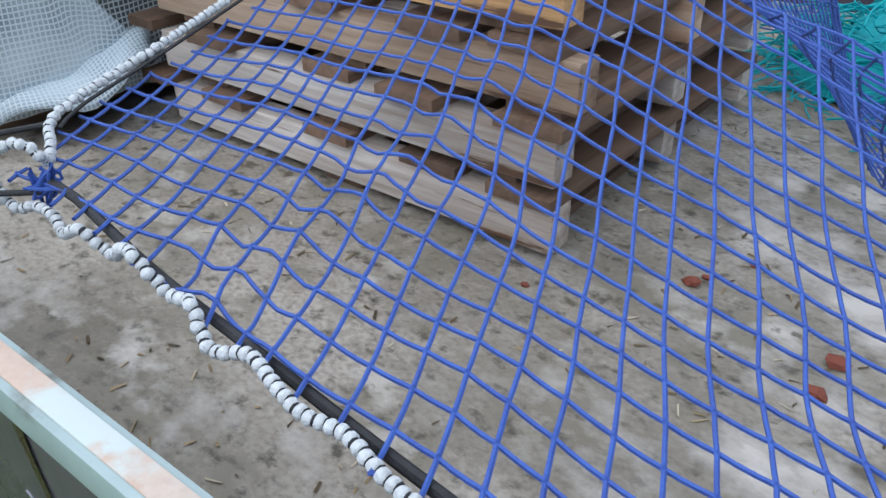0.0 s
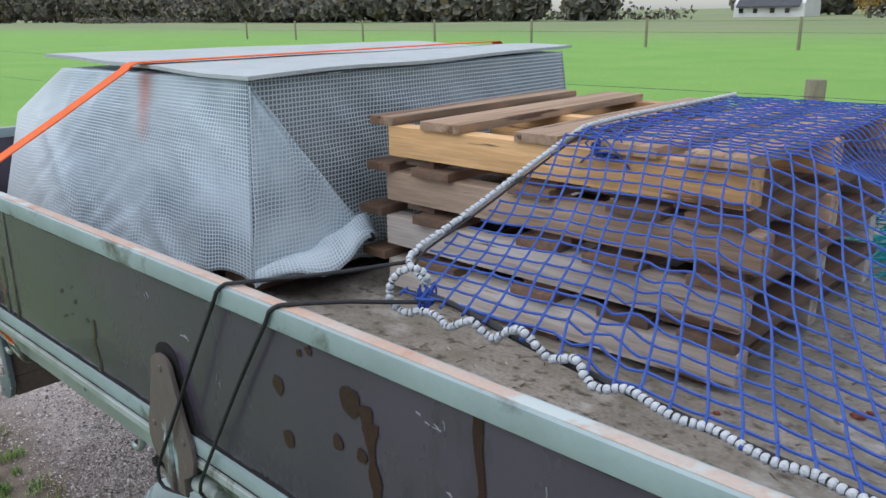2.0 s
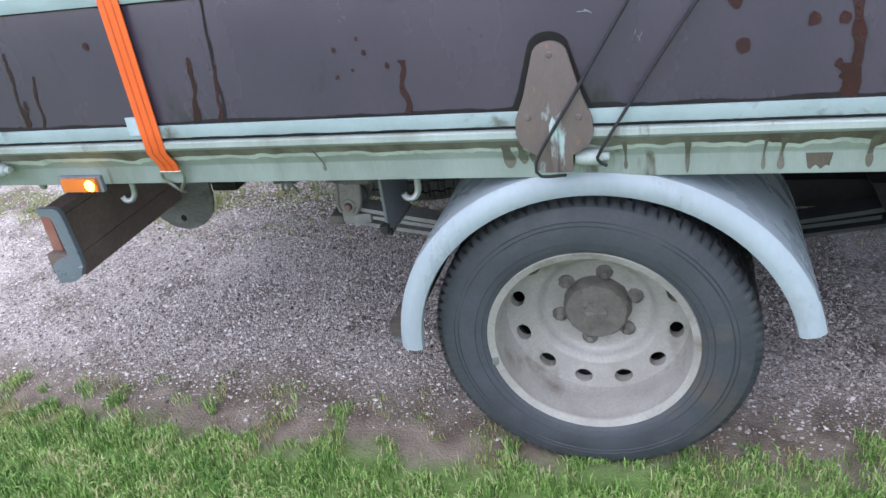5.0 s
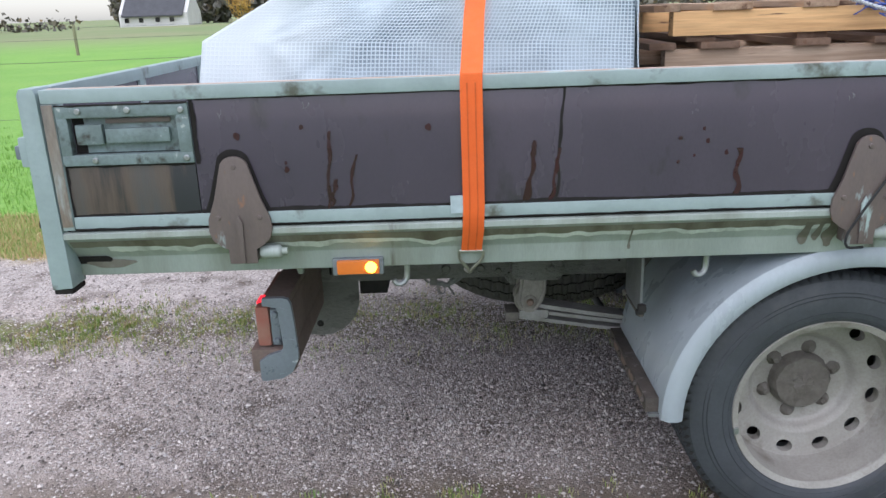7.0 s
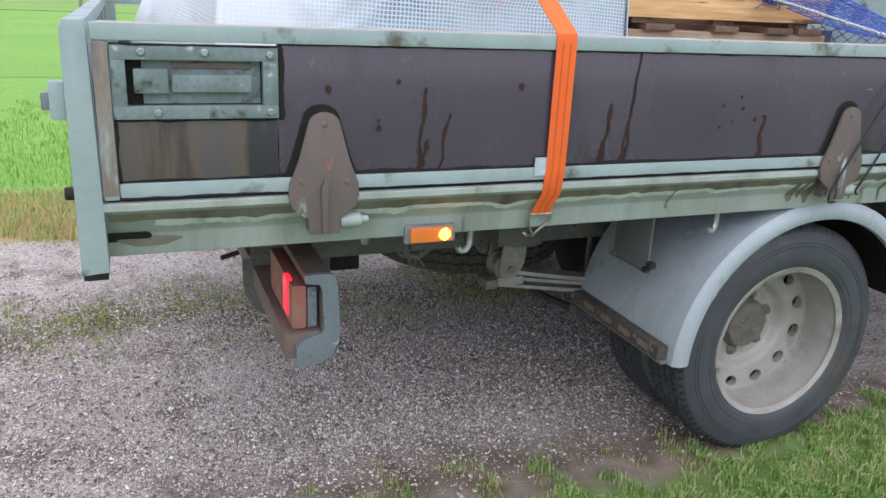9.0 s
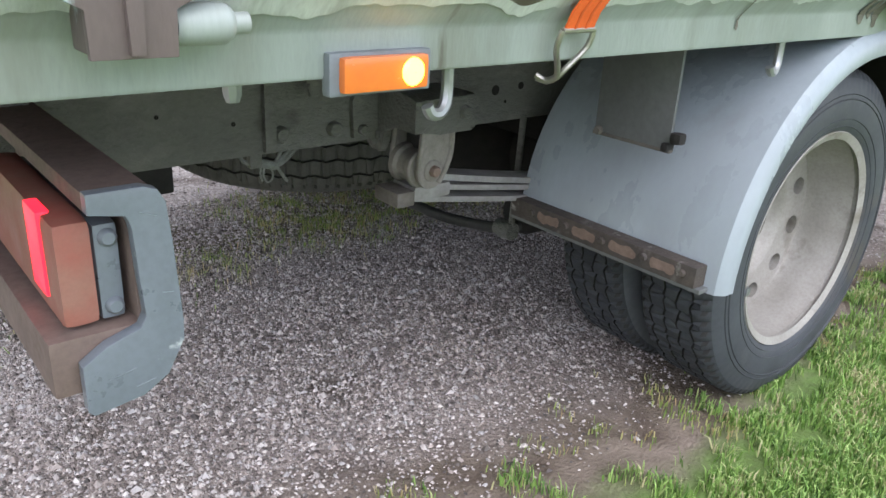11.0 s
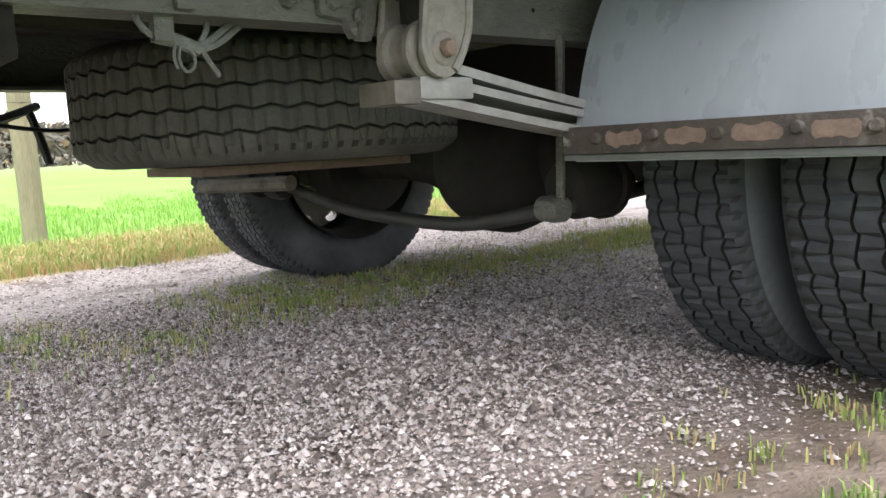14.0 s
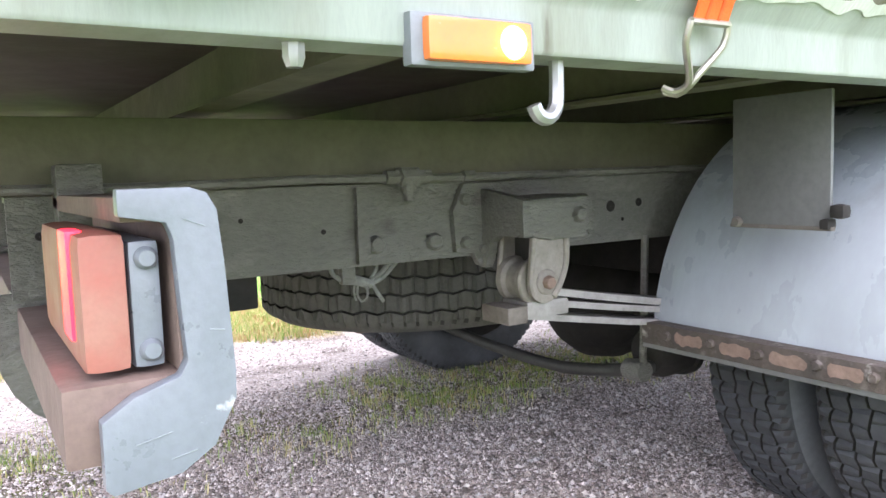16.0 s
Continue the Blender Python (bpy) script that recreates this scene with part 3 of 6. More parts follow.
def wheel(x, y, side, name="wheel"):
    """A dual outer wheel; side -1 faces the near side, +1 the far side. y: middle of the tyre."""
    t = tyre(name, x, y, AX, 1, M_TYRE, "road tyre with worn tread on a dusty steel rim")
    s = side
    tyre_y, y = y, y - 0.0085 * s
    prof = [(0.250, 0.096), (0.268, 0.104), (0.271, 0.098), (0.268, 0.088), (0.258, 0.080), (0.256, 0.060), (0.252, 0.045), (0.249, 0.0), (0.247, -0.028), (0.2435, -0.036)]
    part("rim", lathe([(r, s * h) for r, h in prof], 1, (x, y, AX), 72), M_RIM, t, "dusty silver-grey steel rim with round hand holes")
    # dished disc with ten round openings
    bm = bmesh.new()
    n, m = 12, 20
    ring = []
    for i in range(n):
        a0 = 2 * math.pi * (i + 0.133) / n
        a1 = 2 * math.pi * (i + 1.133) / n
        ac, rc = (a0 + a1) / 2, 0.214

        def at(r, a):
            d = -0.036 - 0.016 * (0.244 - r) / 0.071
            return bm.verts.new((x + r * math.cos(a), y + s * d, AX + r * math.sin(a)))
        outer, inner = [], []
        for j in range(m):
            b = 2 * math.pi * (j + 0.5) / m
            u, v = math.cos(b), math.sin(b)
            f = 1 / max(abs(u), abs(v))
            outer.append(at(0.2085 + 0.0355 * u * f, ac + (a1 - a0) / 2 * v * f))
            rr, aa = rc + 0.0185 * u, ac + 0.0255 / rc * v
            inner.append((at(rr, aa), bm.verts.new((x + rr * math.cos(aa), y + s * (-0.068), AX + rr * math.sin(aa)))))
        for j in range(m):
            k = (j + 1) % m
            bm.faces.new((outer[j], outer[k], inner[k][0], inner[j][0]))
            bm.faces.new((inner[j][0], inner[k][0], inner[k][1], inner[j][1]))
    bmesh.ops.remove_doubles(bm, verts=bm.verts, dist=0.0005)
    part("wheel_disc", bm, M_RIM, t)
    prof = [(0.1735, -0.052), (0.164, -0.056), (0.155, -0.070), (0.146, -0.084), (0.138, -0.088), (0.092, -0.090)]
    part("disc_centre", lathe([(r, s * h) for r, h in prof], 1, (x, y, AX), 48), M_RIM, t)
    prof = [(0.093, -0.090), (0.089, -0.078), (0.086, -0.060), (0.080, -0.053), (0.034, -0.050), (0.030, -0.046), (0.001, -0.045)]
    part("hub", lathe([(r, s * h) for r, h in prof], 1, (x, y, AX), 48, lambda i, j: (0.005 * noise.noise((math.cos(i * 0.131) * 4, math.sin(i * 0.131) * 4, j * 0.6)), 0.004 * noise.noise((math.cos(i * 0.131) * 6, math.sin(i * 0.131) * 6, j + 3)))), M_HUB, t, "dirt-caked wheel hub")
    for rr, hh in ((0.356, 0.1014), (0.345, 0.1030), (0.300, 0.1022), (0.283, 0.0980)):
        part("sidewall_rib", lathe([(rr - 0.0022, s * (hh - 0.001)), (rr, s * (hh + 0.0016)), (rr + 0.0022, s * (hh - 0.001))], 1, (x, tyre_y, AX), 72), M_TYRE, t)
    part("balance_weight", box(x - 0.262, x - 0.247, *sorted((y + s * 0.090, y + s * 0.108)), AX - 0.075, AX - 0.055, 0.003), M_GALV, t)
    for i in range(6):                        # nuts caked in dirt
        a = 2 * math.pi * (i + 0.3) / 6
        part("wheel_nut", lathe([(0.001, -s * 0.068), (0.009, -s * 0.068), (0.013, -s * 0.073), (0.016, -s * 0.080), (0.022, -s * 0.084), (0.024, -s * 0.092)], 1, (x + 0.108 * math.cos(a), y, AX + 0.108 * math.sin(a)), 9,
                                lambda p, q: (0.0035 * noise.noise((p * 1.7, q * 1.3, i)), 0.003 * noise.noise((p * 1.1, q, i + 5)))), M_HUB, t)


wheel(0, 0.2065, -1)
tyre("wheel", 0, 0.446, AX, 1, M_TYRE, "inner road tyre of the dual pair", wall=M_INNERWALL)
tyre("wheel", 0, W - 0.446, AX, 1, M_TYRE, "inner road tyre of the dual pair", wall=M_TYRE)
wheel(0, W - 0.2065, 1)
for yy in (0.465, W - 0.465):
    part("inner_rim", lathe([(0.266, -0.100), (0.258, -0.085), (0.246, -0.05), (0.238, 0.05), (0.258, 0.085), (0.266, 0.100)], 1, (0, yy, AX), 48), M_BLACKSTEEL, truck)

# axle, differential, suspension
axle = part("axle", lathe([(0.06, 0.36), (0.062, 0.9), (0.075, 1.0), (0.10, 1.08), (0.10, 1.48), (0.075, 1.56), (0.062, 1.66), (0.06, 2.2)], 1, (0, 0, AX), 24), M_BLACKSTEEL, truck, "black rear axle with round differential housing")
part("differential", lathe([(0.001, -0.17), (0.08, -0.165), (0.15, -0.13), (0.185, -0.08), (0.20, 0.0), (0.185, 0.08), (0.12, 0.15), (0.06, 0.19), (0.001, 0.20)], 0, (-0.02, 1.24, 0.385), 32), M_BLACKSTEEL, axle)
for yy in (0.62, W - 0.62):
    part("brake_drum", lathe([(0.001, -0.05), (0.17, -0.05), (0.18, -0.02), (0.18, 0.06), (0.10, 0.08), (0.001, 0.085)], 1, (0, yy, AX), 32), M_BLACKSTEEL, axle)
part("brake_chamber", lathe([(0.001, -0.10), (0.05, -0.10), (0.065, -0.07), (0.065, 0.0), (0.072, 0.005), (0.072, 0.02), (0.06, 0.03), (0.03, 0.09), (0.001, 0.095)], 0, (-0.27, 0.735, 0.34), 20), M_BLACKSTEEL, axle)

# chassis rails
for yy, s in ((0.70, -1), (W - 0.70, 1)):
    rail = part("chassis_rail", prism([(yy, 0.612), (yy - 0.0 * s, 0.757), (yy - 0.07 * s, 0.757), (yy - 0.07 * s, 0.749), (yy - 0.008 * s, 0.749), (yy - 0.008 * s, 0.620), (yy - 0.07 * s, 0.620), (yy - 0.07 * s, 0.612)], 0, -1.66, 2.6), M_CHASSIS, truck, "dusty grey-green steel chassis rail")
    part("sub_frame_beam", box(-2.0, 2.6, min(yy + 0.03 * -s, yy + 0.10 * -s), max(yy + 0.03 * -s, yy + 0.10 * -s), 0.7575, 0.872, 0.005), M_XMEMBER, truck, "olive-painted body sub-frame beam")
    if s < 0:
        for xx, zz, r in ((-1.187, 0.678, 0.0045), (-1.62, 0.70, 0.006), (-0.515, 0.69, 0.012), (-0.43, 0.695, 0.009), (-0.48, 0.66, 0.004), (-1.33, 0.705, 0.004)):
            part("rail_hole", lathe([(0.0004, -0.0012), (r, -0.0012), (r * 1.05, 0.001)], 1, (xx, yy, zz), 14), M_SEAM, rail)
        for xx, zz in ((-1.089, 0.649), (-0.968, 0.646)):
            part("bolt", bolt_head((xx, yy, zz), 1, 0.017, 0.014), M_CHASSIS, rail)
        part("joint_strip", box(-1.128, -1.104, 0.686, 0.702, 0.616, 0.752, 0.003), M_CHASSIS, rail, "riveted joint strip")
        part("tie_eye", box(-1.148, -1.122, 0.716, 0.734, 0.580, 0.64, 0.003), M_CHASSIS, rail)
        part("bolt_stain", box(-1.50, -1.492, 0.695, 0.7, 0.64, 0.68, 0.002), M_SEAM, rail)

# brake pipe along the rail with clamps
pipe = smooth_path([(-1.95, 0.672, 0.772), (-1.5, 0.672, 0.765), (-1.2, 0.672, 0.768), (-1.04, 0.670, 0.765), (-0.8, 0.672, 0.764), (-0.4, 0.672, 0.766), (0.4, 0.672, 0.764)], 0.06)
bp_ = part("brake_pipe", tube(pipe, 0.0075, 8), M_CHASSIS, truck, "dusty brake pipe clipped along the rail")
part("pipe_union", lathe([(0.0005, -0.045), (0.013, -0.045), (0.013, -0.02), (0.019, -0.018), (0.019, 0.018), (0.013, 0.02), (0.013, 0.045), (0.0005, 0.045)], 0, (-1.035, 0.668, 0.768), 6), M_CHASSIS, bp_)
part("pipe_tee", lathe([(0.0005, -0.03), (0.010, -0.03), (0.014, -0.01), (0.014, 0.012), (0.0005, 0.012)], 2, (-1.035, 0.665, 0.755), 8), M_CHASSIS, bp_)
part("pipe_union", lathe([(0.0005, -0.012), (0.011, -0.012), (0.011, 0.012), (0.0005, 0.012)], 0, (-0.905, 0.670, 0.766), 6), M_CHASSIS, bp_)

M_EYE = mat("worn_bush_steel", (0.30, 0.285, 0.255), (0.20, 0.185, 0.165), 14, 0.6, 0.1, 0.3, 80, 0.2)
# rear spring hanger, shackle, leaf spring, both sides
for yy, s in ((0.62, -1), (W - 0.62, 1)):
    hang = part("spring_hanger", prism([(-0.850, 0.656), (-0.852, 0.712), (-0.845, 0.722), (-0.710, 0.725), (-0.701, 0.716), (-0.698, 0.700), (-0.690, 0.690), (-0.692, 0.668), (-0.704, 0.650), (-0.716, 0.644), (-0.800, 0.643), (-0.840, 0.650)], 1, yy - 0.066, yy + 0.08, 0.014), M_CHASSIS, truck, "cast grey spring hanger bracket")
    o_, i_ = yy + 0.064 * s, yy - 0.08 * s
    arm = [(o_, 0.652), (o_, 0.718), (o_ - 0.03 * s, 0.726), (i_, 0.742), (i_, 0.590), (i_ + 0.02 * s, 0.588), (i_ + 0.032 * s, 0.610), (i_ + 0.040 * s, 0.638), (i_ + 0.065 * s, 0.652)]
    part("hanger_arm", prism(arm if s < 0 else arm[::-1], 0, -0.866, -0.846, 0.004), M_CHASSIS, hang, "arched casting reaching out from the rail")
    part("hanger_bolt", bolt_head((-0.738, yy + 0.066 * s, 0.688), 1, 0.015, 0.013), M_CHASSIS, hang)
    part("hanger_gusset", prism([(-0.925, 0.622), (-0.930, 0.70), (-0.905, 0.752), (-0.70, 0.754), (-0.69, 0.66), (-0.82, 0.655), (-0.842, 0.612), (-0.87, 0.592), (-0.885, 0.618)], 1, min(yy - 0.066 * s, yy - 0.086 * s), max(yy - 0.066 * s, yy - 0.086 * s), 0.004), M_CHASSIS, hang)
    for bx, bz in ((-0.905, 0.722), (-0.905, 0.64), (-0.862, 0.625)):
        part("bolt", bolt_head((bx, yy - 0.066 * s, bz), 1, 0.012, 0.010), M_CHASSIS, hang)
    out = [(-0.808 + 0.037 * math.cos(a), 0.563 + 0.037 * math.sin(a)) for a in [math.pi * (1.05 + 0.9 * k / 8) for k in range(9)]] + [(-0.757, 0.60), (-0.755, 0.66), (-0.834, 0.66), (-0.838, 0.62)]
    for off in (-0.052, 0.044):
        sh = part("shackle", prism(out, 1, yy + off, yy + off + 0.012, 0.004), M_EYE, hang, "worn cast shackle plate with raised rims")
        face = yy + off if s < 0 else yy + off + 0.012
        for rim in (smooth_path([(-0.833, face, 0.658), (-0.836, face, 0.62), (-0.843, face, 0.57), (-0.836, face, 0.545)], 0.012), smooth_path([(-0.757, face, 0.658), (-0.759, face, 0.60), (-0.773, face, 0.562), (-0.790, face, 0.537)], 0.012)):
            part("shackle_rim", tube(rim, 0.0065, 8), M_EYE, sh)
        part("shackle_washer", lathe([(0.001, 0.004 * s), (0.020, 0.004 * s), (0.024, 0.001 * s), (0.025, -0.002 * s)], 1, (-0.806, face, 0.566), 18), M_EYE, sh)
        part("shackle_bolt", bolt_head((-0.806, face + 0.004 * s, 0.566), 1, 0.013, 0.012), M_RUSTPATCH, sh, "rusty bolt head")
    part("shackle_web", box(-0.806, -0.792, yy - 0.039, yy + 0.043, 0.600, 0.658, 0.003), M_DARKBAR, hang)
    part("spring_eye", lathe([(0.001, -0.036), (0.030, -0.037), (0.041, -0.036), (0.044, -0.032), (0.043, -0.020), (0.036, -0.015), (0.034, 0.0), (0.036, 0.016), (0.043, 0.022), (0.044, 0.036), (0.041, 0.040), (0.001, 0.041)], 1, (-0.814, yy, 0.566), 28), M_EYE, hang, "pale worn roller of the spring eye")
    pack = part("leaf_spring", prism([(-0.80 + 1.6 * t, 0.555 - 0.10 * math.sin(math.pi * t)) for t in [k / 16 for k in range(17)]] + [(0.80 - 1.6 * t, 0.541 - 0.10 * math.sin(math.pi * (1 - t))) for t in [k / 16 for k in range(17)]], 1, yy - 0.034, yy + 0.034), M_SPRING, truck, "three-leaf rear spring of worn steel")
    for d0, x0 in ((0.028, -0.74), (0.056, -0.86), (0.072, -0.3), (0.082, -0.26)):
        top = [(x0 - 2 * x0 * t, 0.553 - d0 + 0.006 - 0.088 * math.sin(math.pi * (0.5 + (x0 - 2 * x0 * t) / 1.6))) for t in [k / 12 for k in range(13)]]
        part("spring_leaf", prism(top + [(a, b - 0.0125) for a, b in top[::-1]], 1, yy - 0.034, yy + 0.034), M_SPRING, pack)
    part("spring_clamp", box(-0.842, -0.742, yy - 0.040, yy + 0.040, 0.498, 0.530, 0.007), M_SPRING, pack, "folded leaf clamp")
    part("rebound_pad", box(-0.888, -0.8425, yy - 0.042, yy + 0.042, 0.492, 0.524, 0.004), M_HUB, pack)
    part("spring_seat", box(-0.09, 0.09, yy - 0.05, yy + 0.05, 0.43, 0.475, 0.01), M_BLACKSTEEL, pack)

# stand-in block, added to close the bright gap above the axle
part("axle_cross_frame", box(-0.20, 0.34, 0.78, 1.78, 0.495, 0.66, 0.02), M_BLACKSTEEL, truck, "plain black block added to fill the dark gap over the axle")
# anti-roll bar with drop links
bar = smooth_path([(-0.40, W - 0.74, 0.325), (-0.52, W - 0.80, 0.36), (-0.53, W - 1.0, 0.355), (-0.45, 1.36, 0.285), (-0.42, 1.05, 0.262), (-0.41, 0.9, 0.272), (-0.40, 0.74, 0.302), (-0.30, 0.72, 0.31), (-0.05, 0.71, 0.33)], 0.04)
ab = part("anti_roll_bar", tube(bar, 0.016, 10), M_DARKBAR, truck, "curved dark anti-roll bar below the axle")
part("drop_link", tube([(-0.405, 0.715, 0.30), (-0.41, 0.70, 0.62)], 0.009, 8), M_CHASSIS, ab)
part("link_bush", lathe([(0.001, -0.030), (0.024, -0.028), (0.027, 0.0), (0.024, 0.028), (0.001, 0.030)], 1, (-0.405, 0.735, 0.302), 16), M_CHASSIS, ab)
for yy in (W - 1.0, W - 0.86):
    part("link_bush", lathe([(0.001, -0.035), (0.04, -0.033), (0.044, 0.0), (0.04, 0.033), (0.001, 0.035)], 1, (-0.53, yy, 0.357), 16), M_BLACKSTEEL, ab)
part("cross_rod", tube([(-0.62, W - 0.72, 0.352), (-0.56, 1.45, 0.36)], 0.020, 8), M_HUB, ab)

# spare wheel slung flat under the rails
spare = tyre("spare_wheel", -0.70, 1.26, 0.532, 2, M_SPARE, "old dusty spare tyre slung flat under the chassis", 0.225, 0.395, M_SPARE)
part("spare_rim", lathe([(0.001, -0.02), (0.10, -0.02), (0.15, -0.05), (0.225, -0.05), (0.240, -0.09), (0.268, -0.10), (0.268, -0.085), (0.245, 0.08), (0.268, 0.10)], 2, (-0.70, 1.26, 0.532), 48), M_BEAM, spare, "brown rusty spare rim")
part("carrier_bar", box(-0.93, -0.44, 1.12, 1.40, 0.398, 0.416, 0.004), M_BEAM, spare)
g = ([], [])
for pts, r_ in (([(-1.168, 0.720, 0.630), (-1.166, 0.722, 0.605), (-1.150, 0.726, 0.590), (-1.130, 0.730, 0.585)], 0.0042), ([(-1.142, 0.728, 0.588), (-1.115, 0.731, 0.584), (-1.085, 0.733, 0.574)], 0.0095),
                ([(-1.090, 0.733, 0.575), (-1.06, 0.738, 0.592), (-1.03, 0.75, 0.613)], 0.0046), ([(-1.092, 0.730, 0.571), (-1.055, 0.740, 0.584), (-1.015, 0.755, 0.610)], 0.0046), ([(-1.085, 0.735, 0.58), (-1.07, 0.74, 0.60), (-1.065, 0.745, 0.622)], 0.004),
                ([(-1.112, 0.727, 0.580), (-1.116, 0.726, 0.560), (-1.108, 0.726, 0.545), (-1.097, 0.726, 0.550), (-1.095, 0.727, 0.565), (-1.104, 0.727, 0.577)], 0.0022),
                ([(-1.085, 0.731, 0.578), (-1.075, 0.729, 0.56), (-1.062, 0.728, 0.540)], 0.0036), ([(-1.118, 0.727, 0.582), (-1.122, 0.727, 0.565), (-1.118, 0.727, 0.548)], 0.0022)):
    tube(smooth_path(pts, 0.008), r_, 7, g)
part("tie_rope", g, M_OLDROPE, spare, "frayed grey rope tying up the spare wheel")

# bed: floor, cross members, side rails
part("bed_floor", box(-2.06, 2.6, 0.028, W - 0.028, 0.985, FLOOR, 0.002), [M_BED], truck, "worn brown-grey bed floor with dirt stains")
part("under_floor", box(-2.05, 2.59, 0.10, W - 0.10, 0.970, 0.984, 0.0), M_SUBFLOOR, truck, "brown underside of the bed floor")
for xx in (-1.95, -1.36, -0.74, -0.12, 0.5, 1.12, 1.74, 2.36):
    part("cross_member", prism([(xx - 0.03, 0.885), (xx + 0.03, 0.885), (xx + 0.03, 0.891), (xx + 0.006, 0.897), (xx + 0.006, 0.969), (xx - 0.006, 0.969), (xx - 0.006, 0.897), (xx - 0.03, 0.891)], 1, 0.13, W - 0.13), M_XMEMBER, truck, "olive cross member under the bed")
prof = [(0.002, 1.014), (-0.004, 1.010), (-0.004, 0.997), (0.004, 0.990), (0.052, 0.934), (0.057, 0.926), (0.057, 0.884), (0.060, 0.880), (0.115, 0.880), (0.118, 0.884), (0.118, 0.900), (0.112, 0.900), (0.112, 0.888), (0.065, 0.888), (0.065, 0.930), (0.088, 0.966), (0.115, 0.968), (0.115, 1.014)]
near_rail = part("side_rail", prism(prof, 0, -2.06, 2.6), M_RAIL, truck, "weathered pale green side rail with grey-brown stains")
part("side_rail", prism([(W - a, b) for a, b in prof], 0, -2.06, 2.6), M_RAIL, truck, "weathered pale green side rail")
part("rear_rail", box(-2.06, -1.99, 0.1, W - 0.1, 0.88, 1.0, 0.006), M_RAIL, truck)


# near-black strip painting in the shade of the gap above the rail
part("gap_dirt", box(-2.04, 2.6, 0.008, 0.026, 1.0148, 1.0215, 0.0), M_SEAM, near_rail)


def lobes(x, seed=3.0):
    """Height, 0 to 1, up the sloping face of the rail at which the paint gives way to dirt."""
    small = 0.5 + 0.5 * math.sin(x * 95 + 9 * noise.noise((x * 5, seed, 1)))
    near = max(0.0, min(1.0, (x + 0.15) / 0.4))
    f = 0.60 + 0.16 * noise.noise((x * 4.3, seed, 2)) + (0.03 + 0.10 * near) * (abs(small) ** 0.5 - 0.6) + 0.12 * noise.noise((x * 21, seed, 5))
    gap = noise.noise((x * 3.1, seed, 8)) + 0.5 * noise.noise((x * 13, seed, 4))
    f -= 0.55 * max(0.0, gap - 0.30)
    if x > 0.56:
        f -= 1.6 * (x - 0.56) + 0.5 * abs(noise.noise((x * 15, seed, 3)))
    return max(0.02, min(0.93, f))


def rail_coat(name, x0, x1, low, high, material, lift, label):
    """A thin coat on the sloping face of the rail between two uneven heights."""
    n = int((x1 - x0) / 0.005)
    v = []
    for i in range(n + 1):
        x = x0 + (x1 - x0) * i / n
        for k in (low(x), high(x)):
            v.append((x, 0.052 - 0.048 * k - lift, 0.934 + 0.056 * k - lift))
    part(name, (v, [(2 * i, 2 * i + 1, 2 * i + 3, 2 * i + 2) for i in range(n)]), material, near_rail, label, smooth=False)


M_PEEL = mat("flaking_pale_paint", (0.70, 0.75, 0.72), (0.54, 0.59, 0.56), 5, 0.55, 0, 0.1, 90, 0.15, [((0.30, 0.33, 0.30), 3.0, (0.52, 0.70))], stretch=(3, 1, 0.7))
M_RAILDIRT = mat("olive_rail_dirt", (0.15, 0.145, 0.108), (0.23, 0.225, 0.185), 5, 0.7, 0, 0.1, 90, 0.2, [((0.095, 0.08, 0.058), 3.0, (0.50, 0.68), (0.2, 0.75, 0.2))], stretch=(3, 1, 0.8))
rail_coat("rail_dirt", -2.04, 2.55, lambda x: lobes(x) - 0.01, lambda x: 0.985, M_RAILDIRT, 0.0008, "olive-grey dirt under the lip of the rail")
rail_coat("peeled_paint", -1.95, 0.80, lambda x: max(0.01, lobes(x) - 0.18 - 0.22 * abs(noise.noise((x * 6, 4.0, 3))) - 0.12 * abs(noise.noise((x * 33, 7.0, 3)))), lobes, M_PEEL, 0.0012, "flaking pale paint")
M_RAILBROWN = mat("brown_caked_dirt", (0.085, 0.070, 0.050), (0.13, 0.11, 0.082), 7, 0.8, 0, 0.2, 90, 0.25, [((0.30, 0.31, 0.28), 5.0, (0.62, 0.68))], stretch=(2, 1, 0.8))
rail_coat("caked_dirt", 0.60, 2.55, lambda x: 0.02, lambda x: 0.98 - 1.4 * max(0.0, 0.66 - x) * (1 + noise.noise((x * 60, 2, 2))), M_RAILBROWN, 0.0016, "brown dirt caked on the rail")
v = []
for i in range(421):                        # the lower face, brown from the wheel forward with scraps of paint left
    x = 0.445 + 0.005 * i
    f = 1.0 if x > 0.62 else (0.9 if 0.452 < x < 0.50 else 0.0)
    f = max(0.0, f - (0.9 if noise.noise((x * 9, 3, 1)) > 0.38 else 0.5 * abs(noise.noise((x * 50, 3, 4)))))
    v += [(x, 0.0556, 0.9255), (x, 0.0556, 0.9255 - 0.040 * f)]
part("caked_dirt", (v, [(2 * i, 2 * i + 1, 2 * i + 3, 2 * i + 2) for i in range(420)]), M_RAILBROWN, near_rail, "brown dirt caked on the rail", smooth=False)
M_DARKRUN = mat("dark_rail_run", (0.11, 0.10, 0.075), (0.18, 0.175, 0.145), 20, 0.7)
